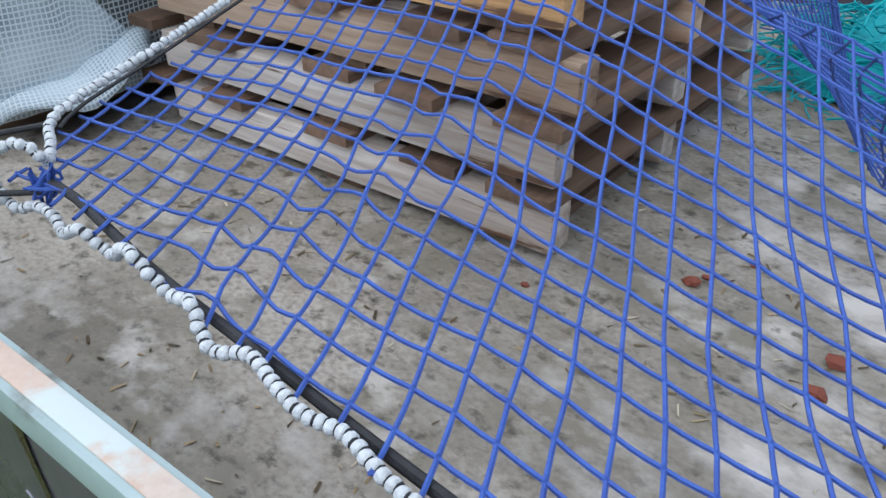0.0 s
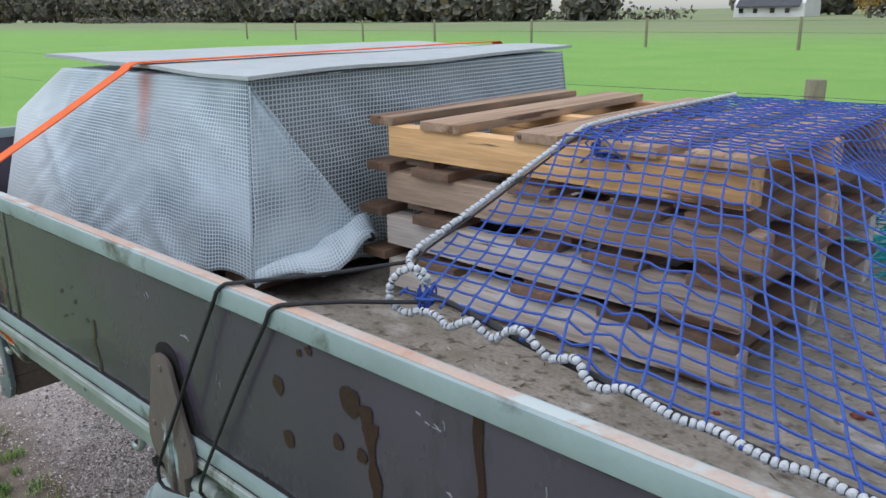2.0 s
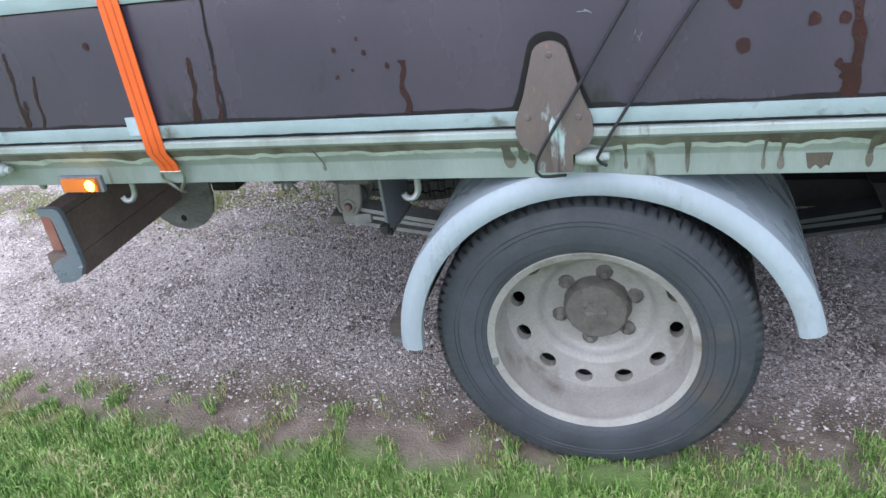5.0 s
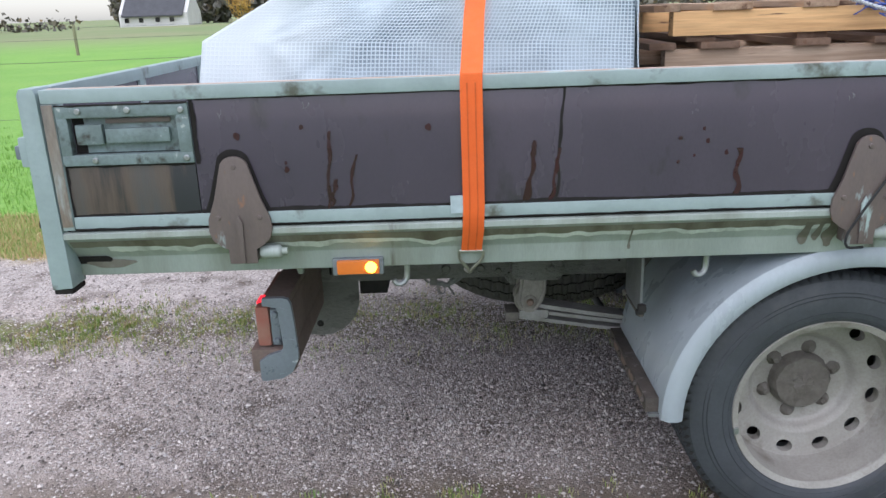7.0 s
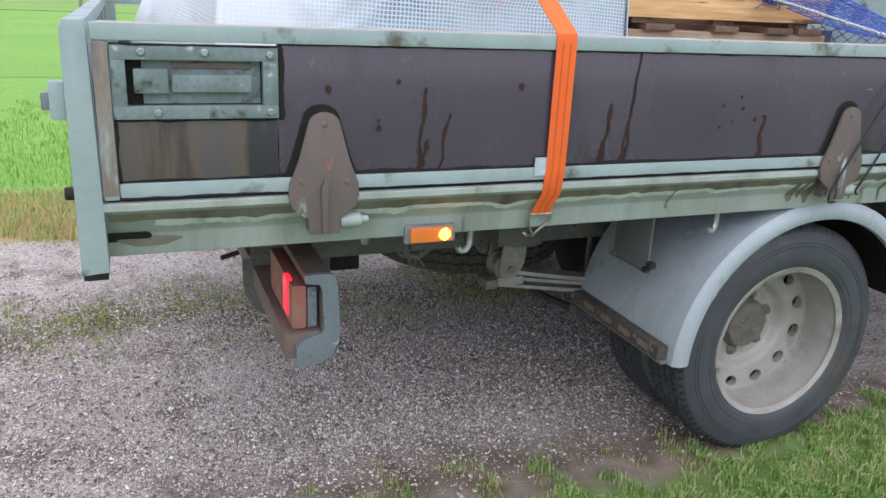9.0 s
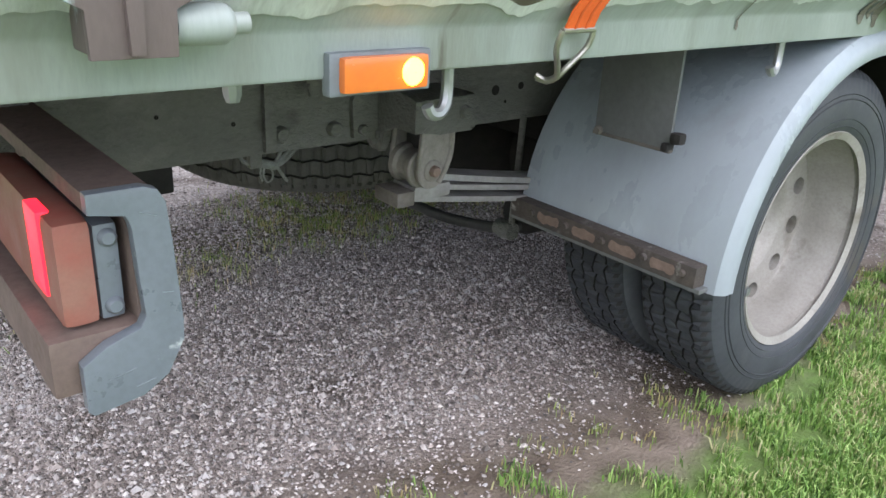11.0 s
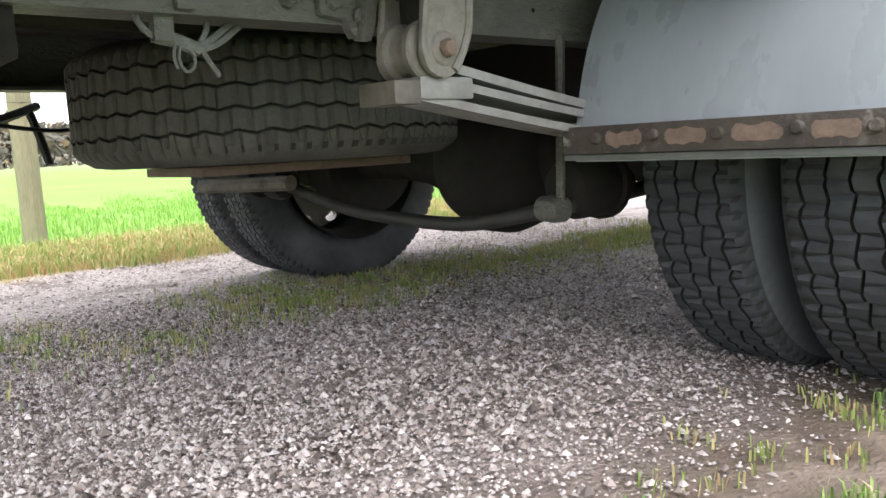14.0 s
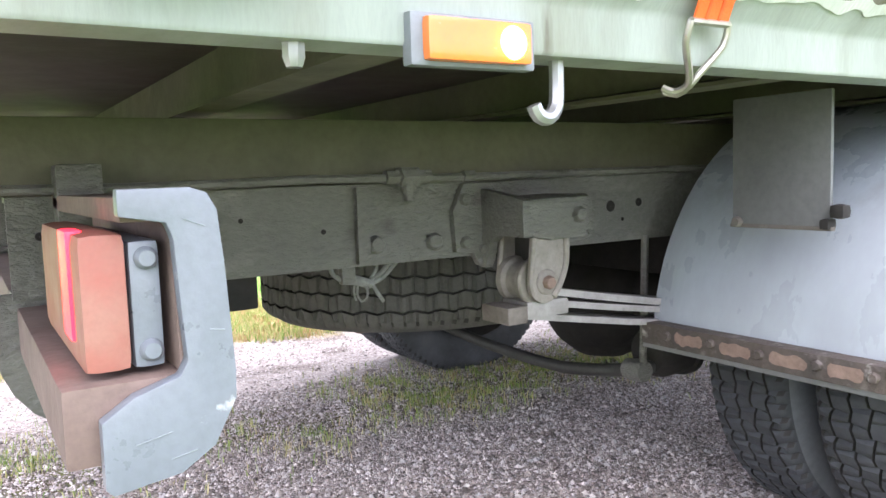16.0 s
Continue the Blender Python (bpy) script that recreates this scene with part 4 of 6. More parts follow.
for x0, w0, dz in ((-0.150, 0.014, 0.022), (-0.118, 0.010, 0.012), (-0.085, 0.018, 0.030), (0.225, 0.006, 0.040), (0.405, 0.007, 0.036), (0.372, 0.004, 0.036), (0.565, 0.009, 0.034), (-0.60, 0.004, 0.02), (0.10, 0.004, 0.03)):
    n = 14                                  # runs from the sloping face down over the lower face
    v = []
    for i in range(n + 1):
        f = i / n
        w = w0 * (0.8 + 0.6 * noise.noise((x0 * 9, f * 3, 2))) * (1 if f < 0.8 else math.sqrt(max(0.0, 1 - ((f - 0.8) / 0.2) ** 2)))
        if f <= 0.5:
            k = 0.8 * (1 - 2 * f)
            yz = (0.052 - 0.048 * k - 0.0020, 0.934 + 0.056 * k - 0.0020)
        else:
            yz = (0.0550, 0.926 - dz * (2 * f - 1))
        v += [(x0 - w, *yz), (x0 + w, *yz)]
    part("rail_stain", (v, [(2 * i, 2 * i + 2, 2 * i + 3, 2 * i + 1) for i in range(n)]), M_DARKRUN, near_rail, "dark run-off stain on the rail", smooth=False)
v = [(-1.962 + 0.062 * math.cos(a) * (1 + 0.2 * math.sin(3 * a)), 0.0552, 0.912 + 0.012 * math.sin(a)) for a in [2 * math.pi * i / 24 for i in range(24)]]
part("rail_stain", (v, [tuple(range(24))[::-1]]), M_DARKRUN, near_rail, "dark oily smear near the rail end")


# ---- drop sides ----
def drop_side(y, s):
    """y: outer face; s: +1 towards the middle of the truck for the near side."""
    def yb(a, b):
        return (min(y + s * a, y + s * b), max(y + s * a, y + s * b))
    frame_bm = box(-2.044, 2.6, *yb(-0.004, 0.028), 1.338, TOP, 0.006)
    box(-2.013, 2.6, *yb(-0.003, 0.026), 1.022, 1.054, 0.005, frame_bm)
    box(-2.044, -2.014, *yb(-0.004, 0.027), 1.02, 1.3375, 0.005, frame_bm)
    side = part("drop_side", frame_bm, M_PAINT, truck, "pale grey-green steel frame of the folding side")
    part("worn_cap", box(-2.03, 2.58, *yb(0.003, 0.022), TOP - 0.004, TOP + 0.0015, 0.001), M_CAP, side, "top edge worn to pinkish rust")
    part("panel", box(-1.688, 2.6, *yb(0.004, 0.022), 1.053, 1.339, 0.0015), M_PLY, side, "dark purple-brown coated plywood with drips and scratches")
    part("panel", box(-2.015, -1.690, *yb(0.004, 0.022), 1.053, 1.192, 0.0015), M_PLYWORN, side, "weathered brown plywood below the latch")
    return side


side = drop_side(0, 1)
drop_side(W, -1)
random.seed(4)
M_RUNOFF = mat("brown_run_stain", (0.042, 0.008, 0.015), (0.024, 0.007, 0.012), 9, 0.26, clear=0.3)
for x0, z0, z1, wd in ((-0.79, 1.054, 1.34, 0.004), (-0.800, 1.06, 1.19, 0.005), (-1.36, 1.055, 1.25, 0.005), (-1.352, 1.06, 1.13, 0.006), (-1.30, 1.06, 1.19, 0.0045), (-0.86, 1.06, 1.21, 0.007), (-0.35, 1.06, 1.175, 0.008), (0.692, 1.06, 1.336, 0.009), (0.51, 1.055, 1.26, 0.011), (0.50, 1.06, 1.12, 0.013), (1.35, 1.06, 1.33, 0.008)):
    pts = []
    k = 14
    for i in range(k + 1):
        f = i / k
        pts.append((x0 + 0.012 * noise.noise((x0 * 9, f * 3, 1)) + 0.02 * (f - 0.5) * (1 if wd < 0.008 else 0), z0 + (z1 - z0) * f, wd * (0.5 + 0.9 * abs(noise.noise((x0 * 5, f * 6, 2)) + 0.35))))
    deep = 0.0029 - 0.00006 * len(side.children)
    v = [(a - w_, deep, b) for a, b, w_ in pts] + [(a + w_, deep, b) for a, b, w_ in pts]
    fc = [(i, i + 1, k + 2 + i, k + 1 + i) for i in range(k)]
    part("drip_stain", (v, fc), M_SEAM, side, "dark run-off stain") if wd < 0.0045 else part("drip_stain", (v, fc), M_RUNOFF, side, "dark brown run-off stain")
M_SPOT = mat("brown_resin_spot", (0.046, 0.010, 0.018), (0.028, 0.009, 0.015), 9, 0.26, clear=0.3)
SPOTS = [(0.302, 1.247, 0.019), (0.318, 1.162, 0.020), (0.435, 1.203, 0.016), (0.485, 1.202, 0.015), (0.465, 1.278, 0.030), (0.497, 1.268, 0.020), (0.382, 1.325, 0.010), (0.615, 1.160, 0.009), (0.651, 1.198, 0.011), (0.483, 1.122, 0.009), (0.600, 1.125, 0.007), (0.75, 1.14, 0.006), (0.36, 1.315, 0.008),
         (-0.496, 1.204, 0.007), (-0.429, 1.195, 0.008), (-0.499, 1.146, 0.006), (-0.382, 1.165, 0.008), (-0.44, 1.225, 0.006), (-0.46, 1.16, 0.005), (-1.11, 1.252, 0.011), (-1.464, 1.158, 0.010), (-1.58, 1.244, 0.012), (-1.42, 1.261, 0.008), (-1.465, 1.175, 0.006)]
for x0, z0, r0 in SPOTS:
    n = 14
    r0 *= 0.68
    depth = 0.0026 - 0.00003 * len(side.children)
    v = [(x0 + r0 * (1 + 0.5 * noise.noise((x0 * 7 + math.cos(a), z0 * 7 + math.sin(a), 5))) * math.cos(a), depth, z0 + 1.15 * r0 * (1 + 0.5 * noise.noise((x0 * 7 + math.cos(a), z0 * 9 + math.sin(a), 8))) * math.sin(a)) for a in [2 * math.pi * i / n for i in range(n)]]
    part("resin_spot", (v, [tuple(range(n))[::-1]]), M_SPOT, side)



def grime_line(x0, x1, z0, z1, base, seed, y=0.0030, wid=0.007):
    """An uneven dark line of dirt along a joint; from (x0, z0) to (x1, z1), spreading up or sideways by wid."""
    n = max(6, int((abs(x1 - x0) + abs(z1 - z0)) / 0.012))
    v = []
    for i in range(n + 1):
        f = i / n
        x, z = x0 + (x1 - x0) * f, z0 + (z1 - z0) * f
        w = wid * (0.55 + 0.9 * abs(noise.noise((x * 9, z * 9, seed))) + 0.5 * abs(noise.noise((x * 40, z * 40, seed))))
        v += [(x, y, z), (x + w * base[0], y, z + w * base[1])]
    part("dirt_line", (v, [(2 * i, 2 * i + 2, 2 * i + 3, 2 * i + 1) for i in range(n)]), M_SEAM, side)


grime_line(-1.688, 2.6, 1.0535, 1.0535, (0, 1), 1, wid=0.010)
grime_line(-1.688, 2.6, 1.3385, 1.3385, (0, -1), 2, wid=0.005)
grime_line(-2.013, -1.69, 1.0535, 1.0535, (0, 1), 3)
grime_line(-2.0145, -2.0145, 1.054, 1.185, (1, 0), 4)
grime_line(-1.686, -1.686, 1.18, 1.336, (1, 0), 5, wid=0.010)
grime_line(-2.012, -1.69, 1.1855, 1.1855, (0, -1), 6, wid=0.008)
# pale scratches on the coated plywood
random.seed(15)
M_SCRATCH = mat("pale_scratch", (0.30, 0.30, 0.33), (0.20, 0.20, 0.22), 30, 0.5)
for x0, z0 in ((0.60, 1.30), (0.625, 1.305), (0.615, 1.29), (0.64, 1.21), (0.74, 1.25), (0.80, 1.20), (0.86, 1.22), (0.79, 1.28), (0.13, 1.20), (0.95, 1.26), (-1.62, 1.31), (-1.40, 1.325), (-0.10, 1.30), (0.03, 1.25), (1.02, 1.18), (0.70, 1.16)):
    a = random.uniform(-2.2, 0.2)
    ln_ = random.uniform(0.008, 0.020)
    g = ([], [])
    for k in range(random.choice((1, 2, 3))):
        ox, oz, b = random.uniform(-0.012, 0.012), random.uniform(-0.008, 0.008), a + random.uniform(-0.6, 0.6)
        tube([(x0 + ox, 0.0036, z0 + oz), (x0 + ox + ln_ * math.cos(b) * 0.5 + 0.002, 0.0036, z0 + oz + ln_ * math.sin(b) * 0.5), (x0 + ox + ln_ * math.cos(b), 0.0036, z0 + oz + ln_ * math.sin(b))], 0.0008, 4, g)
    part("scratch", g, M_SCRATCH, side)

# latch: recessed handle in a bolted frame
lf = box(-2.012, -1.688, -0.006, 0.02, 1.302, 1.332, 0.004)
box(-2.012, -1.688, -0.006, 0.02, 1.185, 1.212, 0.004, lf)
box(-1.720, -1.688, -0.0055, 0.02, 1.211, 1.303, 0.004, lf)
box(-2.012, -1.985, -0.0055, 0.02, 1.211, 1.303, 0.004, lf)
latch = part("latch_frame", lf, M_LATCH, side, "bolted recessed latch housing")
part("latch_back", box(-1.955, -1.722, 0.0175, 0.0212, 1.214, 1.301, 0.001), M_LATCH, latch)
# near-black plate, its uncovered left edge standing for the recess shadow
part("latch_well", box(-1.986, -1.719, 0.022, 0.026, 1.209, 1.305, 0.0), M_SEAM, latch)
part("latch_handle", box(-1.90, -1.742, 0.001, 0.014, 1.238, 1.274, 0.005), M_LATCH, latch, "worn grey latch handle")
part("latch_block", box(-1.972, -1.906, 0.000, 0.016, 1.236, 1.285, 0.005), M_LATCH, latch)
part("latch_spring", box(-1.90, -1.74, 0.012, 0.018, 1.285, 1.297, 0.003), M_HINGE, latch)
for xx, zz in ((-1.955, 1.318), (-1.835, 1.318), (-1.705, 1.315), (-1.705, 1.198), (-1.93, 1.198)):
    part("rivet", bolt_head((xx, -0.006, zz), 1, 0.008, 0.005), M_GALV, latch)


def hinge(cx):
    out = []
    for i in range(9):
        a = math.pi * (0.12 + 0.76 * i / 8)
        out.append((cx + 0.036 * math.cos(a), 1.168 + 0.030 * math.sin(a)))
    left = [(-0.058, 1.09), (-0.078, 1.04), (-0.080, 1.01), (-0.072, 0.985), (-0.052, 0.968), (-0.036, 0.960), (-0.035, 0.922)]
    out += [(cx + a, b) for a, b in left] + [(cx - a, b) for a, b in left[::-1]]
    pl = part("hinge_plate", prism(out, 1, -0.014, -0.0055, 0.002), M_HINGE, side, "brown-grey teardrop steel hinge plate")
    cz = 1.07
    # near-black outline, a little larger than the upper part of the plate
    halo = [(cx + (a - cx) * 1.16 - 0.004, 0.0024, cz + (b - cz) * 1.09 + 0.004) for a, b in out if b > 1.03]
    part("dirt_halo", (halo, [tuple(range(len(halo)))]), M_SEAM, pl)
    for dx, zz in ((0.0, 1.172), (-0.052, 1.045), (0.052, 1.043)):
        part("rivet", bolt_head((cx + dx, -0.014, zz), 1, 0.0065, 0.003), M_HINGE, pl)
    part("hinge_rib", prism([(cx - 0.006, 0.925), (cx + 0.006, 0.925), (cx + 0.009, 1.03), (cx, 1.05), (cx - 0.009, 1.03)], 1, -0.022, -0.0135, 0.003), M_HINGE, pl)
    part("hinge_tab", box(cx - 0.034, cx + 0.034, -0.012, 0.036, 0.925, 0.985, 0.004), M_HINGE, pl)
    part("hinge_pin", lathe([(0.0005, 0.0), (0.016, 0.0), (0.018, 0.006), (0.018, 0.046), (0.014, 0.052), (0.010, 0.054), (0.010, 0.068), (0.0005, 0.07)], 0, (cx + 0.040, 0.012, 0.945), 14), M_RAIL, pl, "round hinge pin")


hinge(-1.592)
hinge(-0.038)
hinge(1.55)

M_STAINBAR = mat("rust_stained_paint", (0.30, 0.32, 0.30), (0.20, 0.155, 0.12), 5, 0.6, 0, 0.1, 90, 0.2, [((0.075, 0.058, 0.045), 4.0, (0.56, 0.70)), ((0.34, 0.38, 0.37), 7.0, (0.56, 0.66))], stretch=(2, 1, 0.6))
part("stained_bar", box(-2.0425, -2.0155, -0.0062, -0.0038, 1.030, 1.336, 0.0008), M_STAINBAR, side, "rust-stained end bar of the frame")
grime_line(-2.012, -1.688, 1.3345, 1.3345, (0, -1), 11, y=-0.0066, wid=0.006)
grime_line(-1.6865, -1.6865, 1.186, 1.330, (1, 0), 12, y=0.0018, wid=0.012)
grime_line(-2.012, -1.69, 1.0205, 1.0205, (0, 1), 13, y=-0.0046, wid=0.006)
grime_line(-1.66, 0.6, 1.0215, 1.0215, (0, 1), 14, y=-0.0036, wid=0.0035)
# rear corner post and tailboard
post = part("corner_post", prism([(-2.100, 0.862), (-2.046, 0.866), (-2.046, 0.905), (-2.050, 1.36), (-2.056, TOP + 0.004), (-2.090, TOP + 0.004), (-2.097, 1.36)], 1, -0.006, 0.075, 0.005), M_PAINT, truck, "grey-green rear corner post")
part("corner_post", box(-2.100, -2.046, W - 0.075, W + 0.006, 0.862, TOP + 0.004, 0.006), M_PAINT, truck, "grey-green rear corner post")
part("post_foot", box(-2.097, -2.049, -0.003, 0.07, 0.850, 0.863, 0.003), M_SEAM, post)
tb = box(-2.090, -2.052, 0.080, W - 0.08, 1.338, TOP + 0.002, 0.005)
box(-2.090, -2.052, 0.080, W - 0.08, 1.02, 1.056, 0.005, tb)
for yy in (0.082, 0.66, 1.28, 1.88, W - 0.13):
    box(-2.088, -2.054, yy, yy + 0.05, 1.055, 1.339, 0.004, tb)
tail = part("tailboard", tb, M_PAINT, truck, "grey-green framed tailboard")
part("panel", box(-2.082, -2.062, 0.10, W - 0.10, 1.054, 1.34, 0.001), M_PLY, tail, "dark plywood tailboard panel")
part("tail_latch", box(-2.128, -2.098, 0.015, 0.055, 1.182, 1.258, 0.010), M_PAINT, post, "pale rounded latch block")
part("tail_latch_lever", box(-2.143, -2.127, 0.024, 0.046, 1.200, 1.236, 0.006), M_UNDER, post)
part("tail_pin", lathe([(0.0005, -0.018), (0.012, -0.018), (0.014, -0.012), (0.014, 0.0)], 0, (-2.10, 0.035, 1.03), 12), M_BLACKSTEEL, post)
part("head_board", box(2.60, 2.64, 0.0, W, 0.88, 1.75, 0.01), M_PAINT, truck, "grey-green head board at the front of the bed")

slot = [(-2.012 + 0.040 * math.copysign(1, math.cos(a)) + 0.014 * math.cos(a), 0.0556 - 0.85 * max(0.0, 0.012 * math.sin(a)), 0.925 + 0.012 * math.sin(a)) for a in [2 * math.pi * (i + 0.5) / 20 for i in range(20)]]
part("rail_slot", (slot, [tuple(range(20))[::-1]]), M_SEAM, near_rail)
# marker lamp, hooks on the rail
ml = part("side_marker_lamp", box(-1.378, -1.244, 0.046, 0.062, 0.862, 0.908, 0.004), M_LAMPHOUSE, truck, "grey-framed amber side marker lamp, lit")
part("lens", box(-1.366, -1.254, 0.036, 0.056, 0.866, 0.904, 0.006), M_AMBER, ml, "amber lens")
part("lit_bulb", lathe([(0.0005, -0.004), (0.012, -0.0035), (0.0165, 0.002)], 1, (-1.276, 0.0355, 0.885), 16), M_LED, ml)


def rail_hook(x):
    p = smooth_path([(x, 0.085, 0.885), (x, 0.085, 0.850), (x - 0.004, 0.083, 0.832), (x - 0.016, 0.08, 0.822), (x - 0.030, 0.078, 0.824), (x - 0.036, 0.078, 0.834)], 0.006)
    part("rope_hook", tube(p, 0.008, 8), M_GALV, truck, "pale galvanised rope hook")


for xx in (-1.185, -0.385, 1.2, 2.0):
    rail_hook(xx)
part("rail_stud", lathe([(0.0005, -0.022), (0.007, -0.022), (0.010, -0.014), (0.010, 0.0)], 2, (-1.47, 0.080, 0.882), 8), M_GALV, truck)


# ---- mudguards ----
def mudguard(s, y_out, y_in, r=0.503):
    n = 40
    angs = [math.radians(11) + (math.radians(180) - math.radians(11)) * i / n for i in range(n + 1)]
    verts, faces = [], []
    prof = [(r - 0.062, y_out + 0.024 * s), (r - 0.060, y_out + 0.008 * s), (r - 0.045, y_out), (r - 0.018, y_out + 0.002 * s), (r - 0.002, y_out + 0.016 * s), (r + 0.002, y_out + 0.05 * s), (r + 0.004, y_in), (r - 0.003, y_in), (r - 0.005, y_out + 0.05 * s), (r - 0.012, y_out + 0.022 * s), (r - 0.030, y_out + 0.010 * s), (r - 0.052, y_out + 0.013 * s), (r - 0.056, y_out + 0.024 * s)]
    k = len(prof)
    for a in angs:
        for rr, yy in prof:
            verts.append((0.026 + (rr + 0.014) * math.cos(a), yy, AX + 0.006 + rr * math.sin(a)))
    for i in range(n):
        for j in range(k):
            j2 = (j + 1) % k
            faces.append((i * k + j, (i + 1) * k + j, (i + 1) * k + j2, i * k + j2))
    faces += [tuple(range(k)), tuple(n * k + j for j in range(k))[::-1]]
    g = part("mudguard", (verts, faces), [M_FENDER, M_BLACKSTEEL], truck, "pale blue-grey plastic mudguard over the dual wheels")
    for f in g.data.polygons:                 # inner faces take the near-black material
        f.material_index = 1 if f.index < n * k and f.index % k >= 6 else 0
    return g


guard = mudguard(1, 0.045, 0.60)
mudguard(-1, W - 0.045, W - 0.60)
strip = part("clamp_strip", box(-0.528, -0.490, 0.085, 0.60, 0.408, 0.452, 0.003), M_RUSTBAR, guard, "rusty bolted strip along the mudguard edge")
for i, yy in enumerate((0.115, 0.209, 0.319, 0.424, 0.53)):
    part("bolt", bolt_head((-0.528, yy, 0.432 + 0.002 * (i % 2)), 0, 0.0095, 0.008), M_RUSTBAR, strip)
for i, (ya, yb) in enumerate(((0.132, 0.192), (0.228, 0.300), (0.338, 0.405), (0.445, 0.512))):     # bare rust between the bolts
    v = []
    for k in range(13):
        y = ya + (yb - ya) * k / 12
        e = 0.0115 * min(1.0, 10 * min(k, 12 - k) / 12 + 0.45)
        v += [(-0.5288, y, 0.431 - e * (1 + 0.5 * noise.noise((y * 60, i, 1)))), (-0.5288, y, 0.431 + e * (0.9 + 0.6 * noise.noise((y * 50, i, 5))))]
    part("rust_patch", (v, [(2 * k, 2 * k + 1, 2 * k + 3, 2 * k + 2) for k in range(12)]), M_RUSTPATCH, strip, "bare orange-brown rust patch", smooth=False)
part("strip_edge", box(-0.520, -0.490, 0.075, 0.605, 0.397, 0.407, 0.003), M_BRKT, guard)
mb = part("mudguard_bracket", box(-0.530, -0.522, 0.19, 0.375, 0.662, 0.885, 0.002), M_BRKT, truck, "flat grey bracket plate holding the mudguard")
part("bracket_edge", box(-0.533, -0.519, 0.187, 0.378, 0.658, 0.665, 0.002), M_HUB, mb)
part("bracket_clamp", box(-0.540, -0.515, 0.187, 0.204, 0.660, 0.678, 0.007), M_BLACKSTEEL, mb)
part("bracket_clamp", box(-0.540, -0.515, 0.162, 0.188, 0.678, 0.702, 0.011), M_BLACKSTEEL, mb)
part("bracket_bolt", bolt_head((-0.533, 0.362, 0.668), 0, 0.010, 0.008), M_HUB, mb)

# pale moulded guard ahead of the wheel, with its dark inner flap
gv = []
n = 12
for j in range(n + 1):
    f = j / n
    z = 0.405 + 0.46 * f
    xb = 0.888 - 0.014 * f + 0.018 * math.sin(f * 5)
    for i, (dx, yy) in enumerate(((0.03, 0.22), (0.006, 0.15), (0.0, 0.115), (0.012, 0.09), (0.05, 0.085), (0.14, 0.080 + 0.012 * math.sin(f * 9)), (0.24, 0.085), (0.36, 0.09), (0.45, 0.1), (0.46, 0.14))):
        gv.append((xb + dx, yy + 0.01 * math.sin(f * 6 + i), z))
gf = [(j * 10 + i, j * 10 + i + 1, (j + 1) * 10 + i + 1, (j + 1) * 10 + i) for j in range(n) for i in range(9)]
fg = part("front_guard", (gv, gf), M_FENDER, truck, "pale blue-grey moulded guard panel ahead of the wheel")
sol = fg.modifiers.new("thick", "SOLIDIFY")
sol.thickness = 0.006
part("guard_cap", lathe([(0.0005, -0.02), (0.02, -0.018), (0.03, -0.008), (0.032, 0.0)], 1, (1.04, 0.086, 0.70), 16), M_GALV, fg)
part("guard_flap", prism([(0.842, 0.87), (0.872, 0.87), (0.890, 0.46), (0.880, 0.43), (0.850, 0.56), (0.836, 0.68)], 1, 0.16, 0.55, 0.003), M_HUB, truck, "grey rubber flap behind the front guard")
# battery carrier and steps between the axles
part("battery_carrier", box(0.42, 1.0, 0.74, 1.05, 0.47, 0.56, 0.01), M_BLACKSTEEL, truck, "dark underbody beam")
part("hanger_front", prism([(0.70, 0.62), (0.98, 0.62), (0.92, 0.47), (0.86, 0.42), (0.79, 0.44)], 1, 0.58, 0.68, 0.008), M_BLACKSTEEL, truck, "dark front spring hanger")

# underrun beam with open end plate and rear lamp
ur = part("underrun_bar", box(-1.655, -1.53, 0.165, W - 0.165, 0.530, 0.600, 0.006), M_BEAM, truck, "dusty brown underrun beam across the rear")
part("beam_web", box(-1.558, -1.530, 0.165, W - 0.165, 0.601, 0.735, 0.004), M_BEAM, ur)
part("beam_top", box(-1.600, -1.530, 0.165, W - 0.165, 0.736, 0.758, 0.004), M_BEAM, ur)
out = [(-1.604, 0.765), (-1.545, 0.765), (-1.530, 0.760), (-1.522, 0.745), (-1.518, 0.70), (-1.513, 0.60), (-1.514, 0.575), (-1.535, 0.535), (-1.565, 0.516), (-1.622, 0.508), (-1.628, 0.515), (-1.628, 0.572), (-1.600, 0.590), (-1.562, 0.602), (-1.555, 0.615), (-1.558, 0.66), (-1.561, 0.722), (-1.566, 0.735), (-1.604, 0.742)]
for y0, y1 in ((0.146, 0.164), (W - 0.164, W - 0.146)):
    part("end_plate", prism(out, 1, y0, y1, 0.003), M_UNDER, ur, "scratched blue-grey end plate, open to the rear")
